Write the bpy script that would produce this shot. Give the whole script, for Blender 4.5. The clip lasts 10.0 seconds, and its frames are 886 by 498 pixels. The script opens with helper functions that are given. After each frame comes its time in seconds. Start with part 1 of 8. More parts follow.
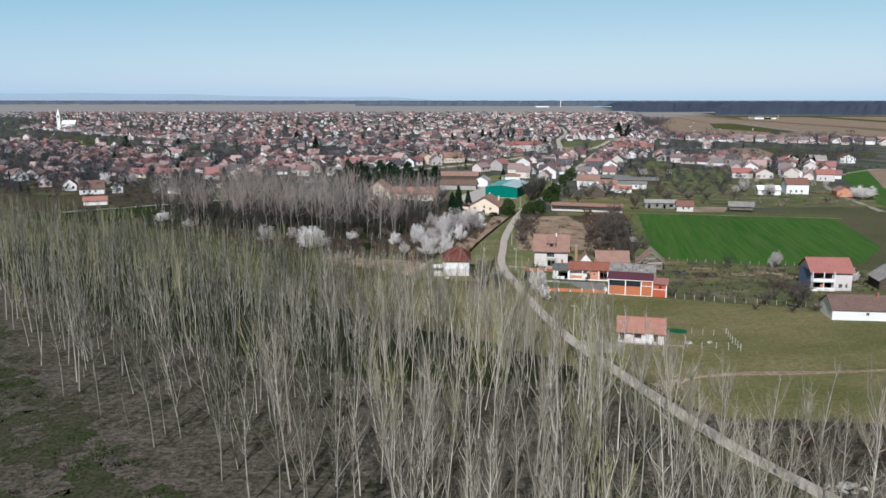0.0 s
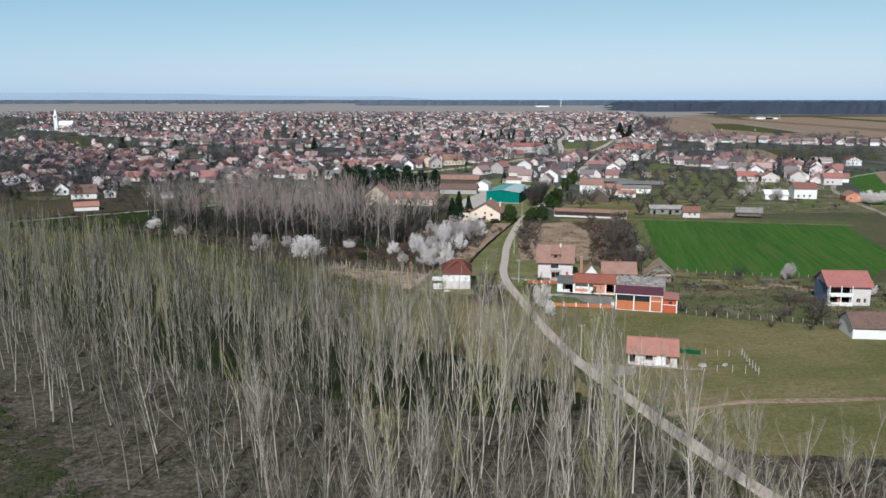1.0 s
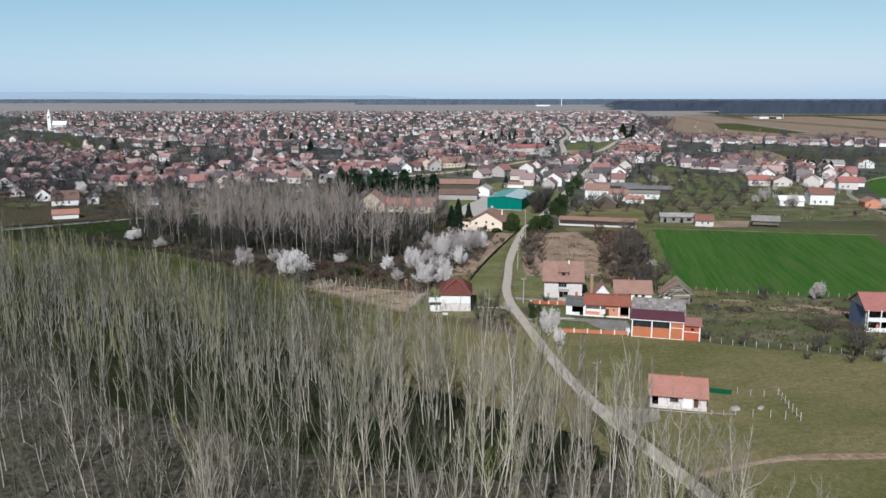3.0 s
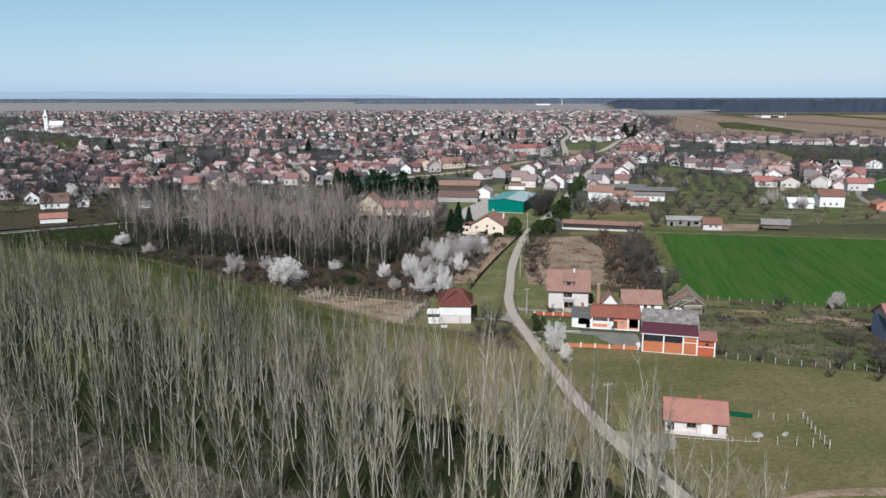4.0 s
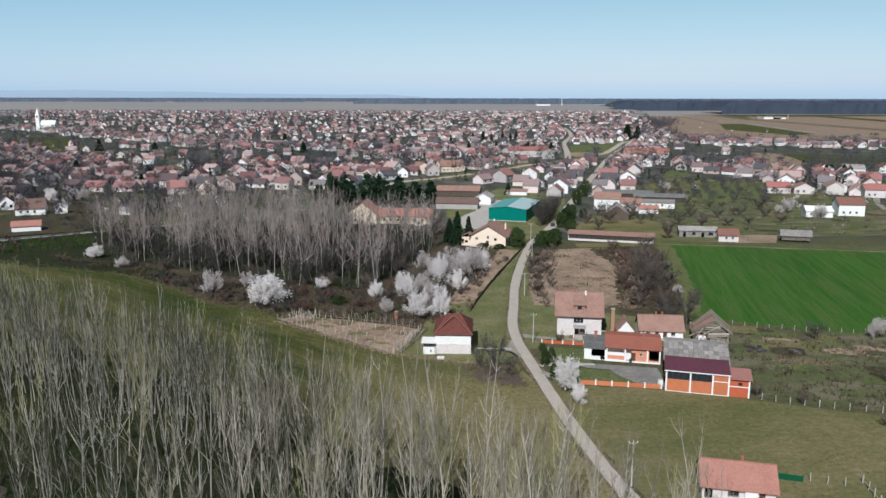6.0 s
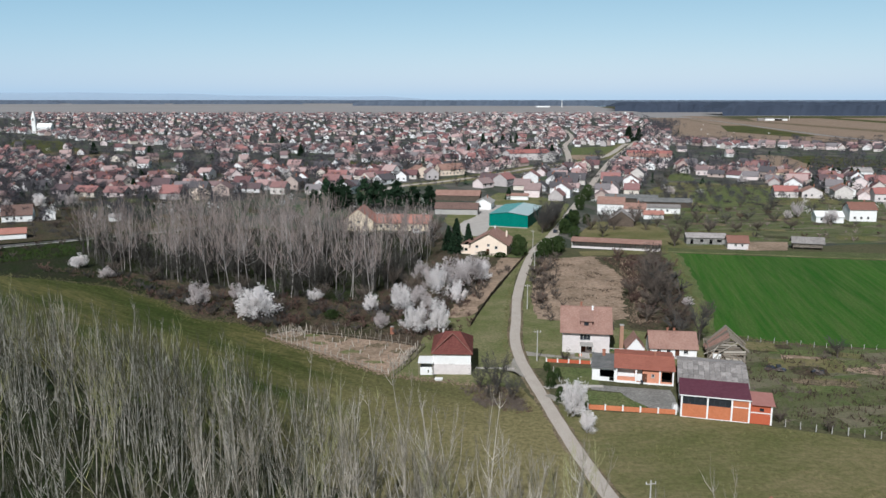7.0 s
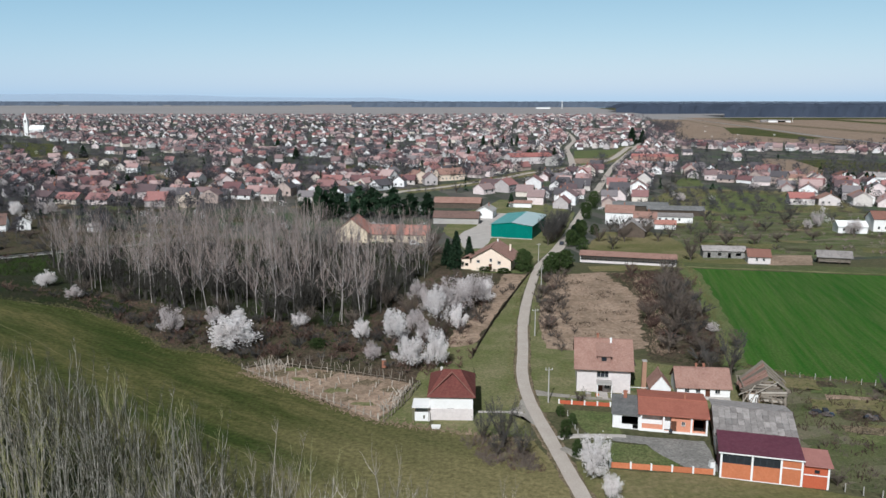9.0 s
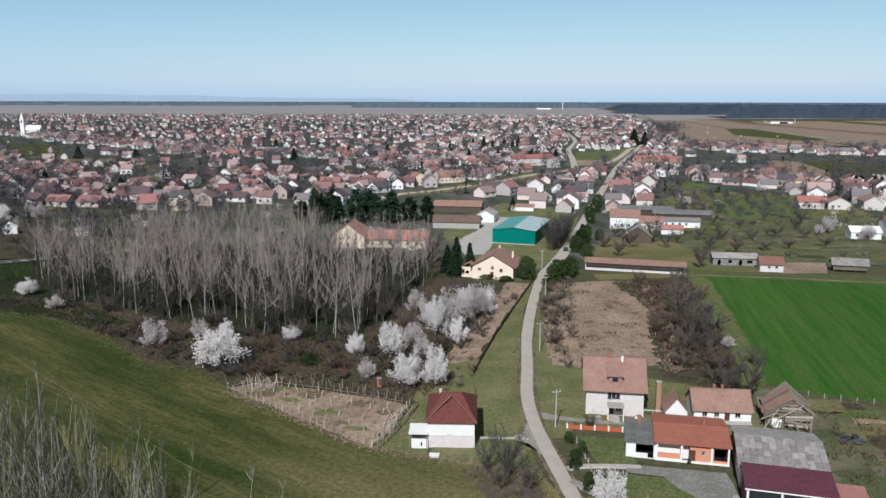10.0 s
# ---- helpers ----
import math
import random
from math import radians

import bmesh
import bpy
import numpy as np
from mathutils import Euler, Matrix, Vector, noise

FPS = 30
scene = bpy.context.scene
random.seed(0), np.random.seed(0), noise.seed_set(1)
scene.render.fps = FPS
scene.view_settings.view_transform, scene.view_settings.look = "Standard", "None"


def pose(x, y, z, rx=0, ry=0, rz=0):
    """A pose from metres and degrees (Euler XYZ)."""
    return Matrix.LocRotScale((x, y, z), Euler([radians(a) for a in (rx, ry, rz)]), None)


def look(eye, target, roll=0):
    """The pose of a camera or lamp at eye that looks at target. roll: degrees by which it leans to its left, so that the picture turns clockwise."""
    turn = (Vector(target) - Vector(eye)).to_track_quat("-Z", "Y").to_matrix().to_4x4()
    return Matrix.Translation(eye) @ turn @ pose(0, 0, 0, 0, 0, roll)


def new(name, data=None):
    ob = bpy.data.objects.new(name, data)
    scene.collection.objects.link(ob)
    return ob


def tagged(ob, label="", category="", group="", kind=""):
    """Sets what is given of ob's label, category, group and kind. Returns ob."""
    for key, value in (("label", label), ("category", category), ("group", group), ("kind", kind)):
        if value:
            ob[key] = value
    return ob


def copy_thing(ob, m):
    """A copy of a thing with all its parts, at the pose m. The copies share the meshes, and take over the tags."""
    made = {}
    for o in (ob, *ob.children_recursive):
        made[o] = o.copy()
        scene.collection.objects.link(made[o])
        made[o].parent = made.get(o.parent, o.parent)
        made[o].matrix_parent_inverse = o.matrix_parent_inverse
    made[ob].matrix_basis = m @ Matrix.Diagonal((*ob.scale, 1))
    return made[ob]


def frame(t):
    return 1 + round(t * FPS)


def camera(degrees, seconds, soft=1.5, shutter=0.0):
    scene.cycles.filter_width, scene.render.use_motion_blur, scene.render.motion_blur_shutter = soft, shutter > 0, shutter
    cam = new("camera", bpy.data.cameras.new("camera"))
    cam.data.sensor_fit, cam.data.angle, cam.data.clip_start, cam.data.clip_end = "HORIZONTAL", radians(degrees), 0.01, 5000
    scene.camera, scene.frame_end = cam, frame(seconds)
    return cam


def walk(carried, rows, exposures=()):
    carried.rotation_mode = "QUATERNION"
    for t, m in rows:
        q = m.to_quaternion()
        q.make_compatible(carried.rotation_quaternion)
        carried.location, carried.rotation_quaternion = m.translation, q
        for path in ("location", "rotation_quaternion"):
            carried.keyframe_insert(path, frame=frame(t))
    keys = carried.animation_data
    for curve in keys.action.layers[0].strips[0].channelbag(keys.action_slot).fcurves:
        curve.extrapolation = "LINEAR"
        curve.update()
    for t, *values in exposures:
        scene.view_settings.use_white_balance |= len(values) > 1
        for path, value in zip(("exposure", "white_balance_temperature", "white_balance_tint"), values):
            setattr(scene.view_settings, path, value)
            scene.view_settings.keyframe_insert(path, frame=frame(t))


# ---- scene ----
cam = camera(58.5, 10.0)
PATH = [
    (0, (4.114, 0.012, 57.623), (4.103, 1.977, 57.247), 0.0),
    (0.5, (3.999, 5.414, 58.331), (3.988, 7.378, 57.954), 0.0),
    (1, (4.091, 11.09, 59.578), (4.08, 13.054, 59.2), -0.0),
    (1.5, (4.178, 16.902, 60.712), (4.167, 18.866, 60.333), -0.0),
    (2, (4.287, 22.326, 60.986), (4.276, 24.29, 60.606), -0.0),
    (2.5, (4.494, 27.787, 60.899), (4.483, 29.751, 60.519), -0.0),
    (4, (4.999, 45.8, 61.296), (4.987, 47.763, 60.913), -0.1),
    (4.5, (5.144, 51.68, 61.511), (5.133, 53.643, 61.128), -0.0),
    (5, (5.213, 57.722, 61.734), (5.203, 59.685, 61.351), -0.1),
    (5.5, (5.307, 63.641, 61.945), (5.297, 65.604, 61.562), -0.0),
    (5.7, (5.303, 66.019, 61.952), (5.294, 67.982, 61.568), 0.1),
    (7, (5.732, 81.986, 62.312), (5.723, 83.95, 61.933), 0.0),
    (7.5, (5.836, 88.03, 62.512), (5.828, 89.994, 62.133), -0.0),
    (8, (5.901, 94.011, 62.701), (5.893, 95.975, 62.324), -0.0),
    (8.5, (5.931, 99.918, 62.893), (5.922, 101.882, 62.515), 0.0),
    (9, (5.947, 105.861, 62.975), (5.939, 107.825, 62.599), 0.0),
    (9.5, (5.933, 111.835, 63.029), (5.925, 113.8, 62.653), 0.1),
    (10, (6.014, 118.01, 63.034), (6.006, 119.975, 62.659), 0.1),
]
walk(cam, [(t, look(eye, target, roll)) for t, eye, target, roll in PATH], ((0.0, 0.0, 5750, 7), (10.0, 0.0, 5750, 7)))

# ---- world and sun ----
SUN_FROM = Vector((-0.26, -0.96, 0.86)).normalized()
world = bpy.data.worlds.new("spring_sky")
scene.world = world
world.use_nodes = True
wn = world.node_tree
sky = wn.nodes.new("ShaderNodeTexSky")
sky.sky_type, sky.sun_disc = "NISHITA", False
sky.sun_elevation, sky.sun_rotation = math.asin(SUN_FROM.z), radians(195)
sky.altitude, sky.air_density, sky.dust_density, sky.ozone_density = 100, 1.0, 0.6, 1.0
wn.nodes["Background"].inputs["Strength"].default_value = 0.077
tint = wn.nodes.new("ShaderNodeMix")
tint.data_type, tint.blend_type = "RGBA", "MULTIPLY"
tint.inputs["Factor"].default_value = 1
tint.inputs["B"].default_value = (0.92, 0.60, 0.34, 1)
# pale blue haze, thickest at the horizon
veil = wn.nodes.new("ShaderNodeMix")
veil.data_type, veil.blend_type = "RGBA", "ADD"
veil.inputs["B"].default_value = (1.2, 4.8, 8.1, 1)
place, axes, fall = (wn.nodes.new("ShaderNode" + k) for k in ("TexCoord", "SeparateXYZ", "MapRange"))
fall.inputs["From Max"].default_value = 0.5
fall.inputs["To Min"].default_value, fall.inputs["To Max"].default_value = 1.0, 0.0
wn.links.new(place.outputs["Generated"], axes.inputs["Vector"])
wn.links.new(axes.outputs["Z"], fall.inputs["Value"])
wn.links.new(fall.outputs["Result"], veil.inputs["Factor"])
wn.links.new(sky.outputs["Color"], tint.inputs["A"])
wn.links.new(tint.outputs["Result"], veil.inputs["A"])
wn.links.new(veil.outputs["Result"], wn.nodes["Background"].inputs["Color"])
sun = new("sun", bpy.data.lights.new("sun", "SUN"))
sun.data.energy, sun.data.angle, sun.data.color = 5.0, radians(0.5), (1.0, 0.95, 0.89)
sun.matrix_world = look(SUN_FROM * 200, (0, 0, 0))

# ---- materials ----
def surface(name, c1, c2, c3=None, scale=0.5, fine=6.0, rough=0.9, metal=0.0, bump=0.25, rand=0.0, island=0.0, stretch=(1, 1, 1), spec=0.06, mixfine=0.5, turn=0.0, thin=0.0, mottle=0.0, fade=None):
    """A surface of two or three colours that drift at two scales in the world, with a fine relief."""
    m = bpy.data.materials.new(name)
    m.use_nodes = True
    n, l = m.node_tree.nodes, m.node_tree.links
    b = n["Principled BSDF"]
    geo = n.new("ShaderNodeNewGeometry")
    mp, spin = n.new("ShaderNodeMapping"), n.new("ShaderNodeMapping")
    spin.inputs["Rotation"].default_value = (0, 0, radians(turn))
    mp.inputs["Scale"].default_value = stretch
    l.new(geo.outputs["Position"], spin.inputs["Vector"])
    l.new(spin.outputs["Vector"], mp.inputs["Vector"])
    big, small = n.new("ShaderNodeTexNoise"), n.new("ShaderNodeTexNoise")
    for tex, s in ((big, scale), (small, fine)):
        tex.inputs["Scale"].default_value = s
        tex.inputs["Detail"].default_value = 6
        tex.inputs["Roughness"].default_value = 0.62
        l.new(mp.outputs["Vector"], tex.inputs["Vector"])
    r1, r2 = n.new("ShaderNodeMapRange"), n.new("ShaderNodeMapRange")
    for r, tex, lo, hi in ((r1, big, 0.36, 0.64), (r2, small, 0.38, 0.66)):
        r.inputs["From Min"].default_value, r.inputs["From Max"].default_value = lo, hi
        l.new(tex.outputs["Fac"], r.inputs["Value"])
    mx = n.new("ShaderNodeMix")
    mx.data_type = "RGBA"
    mx.inputs["A"].default_value, mx.inputs["B"].default_value = (*c1, 1), (*c2, 1)
    l.new(r1.outputs["Result"], mx.inputs["Factor"])
    mx2 = n.new("ShaderNodeMix")
    mx2.data_type = "RGBA"
    c3 = c3 or tuple(v * 0.72 for v in c1)
    mx2.inputs["B"].default_value = (*c3, 1)
    mul = n.new("ShaderNodeMath")
    mul.operation = "MULTIPLY"
    mul.inputs[1].default_value = mixfine
    l.new(r2.outputs["Result"], mul.inputs[0])
    l.new(mul.outputs[0], mx2.inputs["Factor"])
    l.new(mx.outputs["Result"], mx2.inputs["A"])
    out = mx2.outputs["Result"]
    for amount, node, sock in ((rand, "ShaderNodeObjectInfo", "Random"), (island, "ShaderNodeNewGeometry", "Random Per Island")):
        if amount:
            src = n.new(node)
            hs = n.new("ShaderNodeHueSaturation")
            mr = n.new("ShaderNodeMapRange")
            mr.inputs["To Min"].default_value, mr.inputs["To Max"].default_value = 1 - amount, 1 + amount
            l.new(src.outputs[sock], mr.inputs["Value"])
            l.new(mr.outputs["Result"], hs.inputs["Value"])
            l.new(out, hs.inputs["Color"])
            out = hs.outputs["Color"]
    if fade:
        # a second colour that takes over along one direction of the plan, in a ragged way
        dx, dy, lo, hi, colour = fade
        dot, rag, reach, tone = n.new("ShaderNodeVectorMath"), n.new("ShaderNodeMath"), n.new("ShaderNodeMapRange"), n.new("ShaderNodeMix")
        dot.operation, rag.operation = "DOT_PRODUCT", "MULTIPLY_ADD"
        dot.inputs[1].default_value = (dx, dy, 0)
        l.new(geo.outputs["Position"], dot.inputs[0])
        l.new(big.outputs["Fac"], rag.inputs[0])
        rag.inputs[1].default_value = 60
        l.new(dot.outputs["Value"], rag.inputs[2])
        reach.inputs["From Min"].default_value, reach.inputs["From Max"].default_value = lo + 30, hi + 30
        l.new(rag.outputs[0], reach.inputs["Value"])
        tone.data_type = "RGBA"
        tone.inputs["B"].default_value = (*colour, 1)
        l.new(reach.outputs["Result"], tone.inputs["Factor"])
        l.new(out, tone.inputs["A"])
        out = tone.outputs["Result"]
    if mottle:
        tiny, mr, hs = n.new("ShaderNodeTexNoise"), n.new("ShaderNodeMapRange"), n.new("ShaderNodeHueSaturation")
        tiny.inputs["Scale"].default_value, tiny.inputs["Detail"].default_value = fine * 2.2, 4
        tiny.inputs["Roughness"].default_value = 0.7
        l.new(geo.outputs["Position"], tiny.inputs["Vector"])
        l.new(tiny.outputs["Fac"], mr.inputs["Value"])
        mr.inputs["From Min"].default_value, mr.inputs["From Max"].default_value = 0.34, 0.66
        mr.inputs["To Min"].default_value, mr.inputs["To Max"].default_value = 1 - mottle, 1 + mottle
        l.new(mr.outputs["Result"], hs.inputs["Value"])
        l.new(out, hs.inputs["Color"])
        out = hs.outputs["Color"]
    l.new(out, b.inputs["Base Color"])
    b.inputs["Roughness"].default_value, b.inputs["Metallic"].default_value = rough, metal
    b.inputs["Specular IOR Level"].default_value = spec
    if thin:
        tr, ms = n.new("ShaderNodeBsdfTranslucent"), n.new("ShaderNodeMixShader")
        ms.inputs["Fac"].default_value = thin
        l.new(out, tr.inputs["Color"])
        l.new(b.outputs["BSDF"], ms.inputs[1])
        l.new(tr.outputs["BSDF"], ms.inputs[2])
        l.new(ms.outputs["Shader"], n["Material Output"].inputs["Surface"])
    if bump:
        bp = n.new("ShaderNodeBump")
        bp.inputs["Strength"].default_value, bp.inputs["Distance"].default_value = bump, 0.6 / fine
        l.new(small.outputs["Fac"], bp.inputs["Height"])
        l.new(bp.outputs["Normal"], b.inputs["Normal"])
    return m


def ribs(m, period, depth, axis="X", strength=0.5):
    """Adds regular ribs or courses, in the object's own directions, to a surface's relief."""
    n, l = m.node_tree.nodes, m.node_tree.links
    tc = n.new("ShaderNodeTexCoord")
    wv = n.new("ShaderNodeTexWave")
    wv.bands_direction = axis
    wv.inputs["Scale"].default_value = 0.314 / period
    wv.inputs["Distortion"].default_value = 0.3
    l.new(tc.outputs["Object"], wv.inputs["Vector"])
    bp = n.new("ShaderNodeBump")
    bp.inputs["Strength"].default_value, bp.inputs["Distance"].default_value = strength, depth
    b = n["Principled BSDF"]
    old = b.inputs["Normal"].links
    if old:
        l.new(old[0].from_socket, bp.inputs["Normal"])
    l.new(wv.outputs["Fac"], bp.inputs["Height"])
    l.new(bp.outputs["Normal"], b.inputs["Normal"])
    return m


def plots(m, size, colours, turn=0.0, stretch=(1, 1, 1), amount=0.75):
    """Lays a patchwork of garden beds over a ground surface."""
    n, l = m.node_tree.nodes, m.node_tree.links
    b = n["Principled BSDF"]
    geo, spin, mp, vo, cr, mx = (n.new("ShaderNode" + k) for k in ("NewGeometry", "Mapping", "Mapping", "TexVoronoi", "ValToRGB", "Mix"))
    spin.inputs["Rotation"].default_value = (0, 0, radians(turn))
    mp.inputs["Scale"].default_value = stretch
    vo.distance = "CHEBYCHEV"
    vo.inputs["Scale"].default_value = 1 / size
    l.new(geo.outputs["Position"], spin.inputs["Vector"])
    l.new(spin.outputs["Vector"], mp.inputs["Vector"])
    l.new(mp.outputs["Vector"], vo.inputs["Vector"])
    sep = n.new("ShaderNodeSeparateColor")
    l.new(vo.outputs["Color"], sep.inputs["Color"])
    cr.color_ramp.interpolation = "CONSTANT"
    while len(cr.color_ramp.elements) < len(colours):
        cr.color_ramp.elements.new(0.5)
    for i, c in enumerate(colours):
        cr.color_ramp.elements[i].position = i / len(colours)
        cr.color_ramp.elements[i].color = (*c, 1)
    l.new(sep.outputs["Red"], cr.inputs["Fac"])
    mx.data_type = "RGBA"
    mx.inputs["Factor"].default_value = amount
    l.new(b.inputs["Base Color"].links[0].from_socket, mx.inputs["A"])
    l.new(cr.outputs["Color"], mx.inputs["B"])
    l.new(mx.outputs["Result"], b.inputs["Base Color"])
    return m


def pick(name, colours, rough=0.85, by="Random Per Island", scale=0.8):
    """One of several colours for each island of a mesh or each object, with weathering on it."""
    m = surface(name, (0.5, 0.5, 0.5), (0.62, 0.62, 0.62), (0.4, 0.4, 0.4), scale=scale, fine=5, rough=rough, bump=0.15)
    n, l = m.node_tree.nodes, m.node_tree.links
    b = n["Principled BSDF"]
    src = n.new("ShaderNodeNewGeometry" if by == "Random Per Island" else "ShaderNodeObjectInfo")
    cr = n.new("ShaderNodeValToRGB")
    cr.color_ramp.interpolation = "CONSTANT"
    while len(cr.color_ramp.elements) < len(colours):
        cr.color_ramp.elements.new(0.5)
    for i, c in enumerate(colours):
        cr.color_ramp.elements[i].position = i / len(colours)
        cr.color_ramp.elements[i].color = (*c, 1)
    l.new(src.outputs[by], cr.inputs["Fac"])
    mx = n.new("ShaderNodeMix")
    mx.data_type, mx.blend_type = "RGBA", "MULTIPLY"
    mx.inputs["Factor"].default_value = 1
    wear = b.inputs["Base Color"].links[0].from_socket
    gain = n.new("ShaderNodeMix")
    gain.data_type, gain.blend_type = "RGBA", "MULTIPLY"
    gain.inputs["Factor"].default_value = 1
    gain.inputs["B"].default_value = (1.75, 1.75, 1.75, 1)
    l.new(wear, gain.inputs["A"])
    l.new(cr.outputs["Color"], mx.inputs["A"])
    l.new(gain.outputs["Result"], mx.inputs["B"])
    l.new(mx.outputs["Result"], b.inputs["Base Color"])
    return m


# tile reds shifted to mauve-grey; the shift is painted distance haze
HAZED_ROOF_REDS = ((0.25, 0.14, 0.135), (0.16, 0.088, 0.09), (0.36, 0.24, 0.228), (0.21, 0.148, 0.146), (0.12, 0.086, 0.09), (0.41, 0.30, 0.285), (0.20, 0.18, 0.184), (0.10, 0.092, 0.098), (0.30, 0.15, 0.14), (0.28, 0.205, 0.197))
WALLS = ((0.70, 0.68, 0.67), (0.82, 0.81, 0.80), (0.60, 0.55, 0.51), (0.68, 0.61, 0.53), (0.46, 0.42, 0.41), (0.72, 0.62, 0.60), (0.80, 0.79, 0.78), (0.45, 0.36, 0.32))

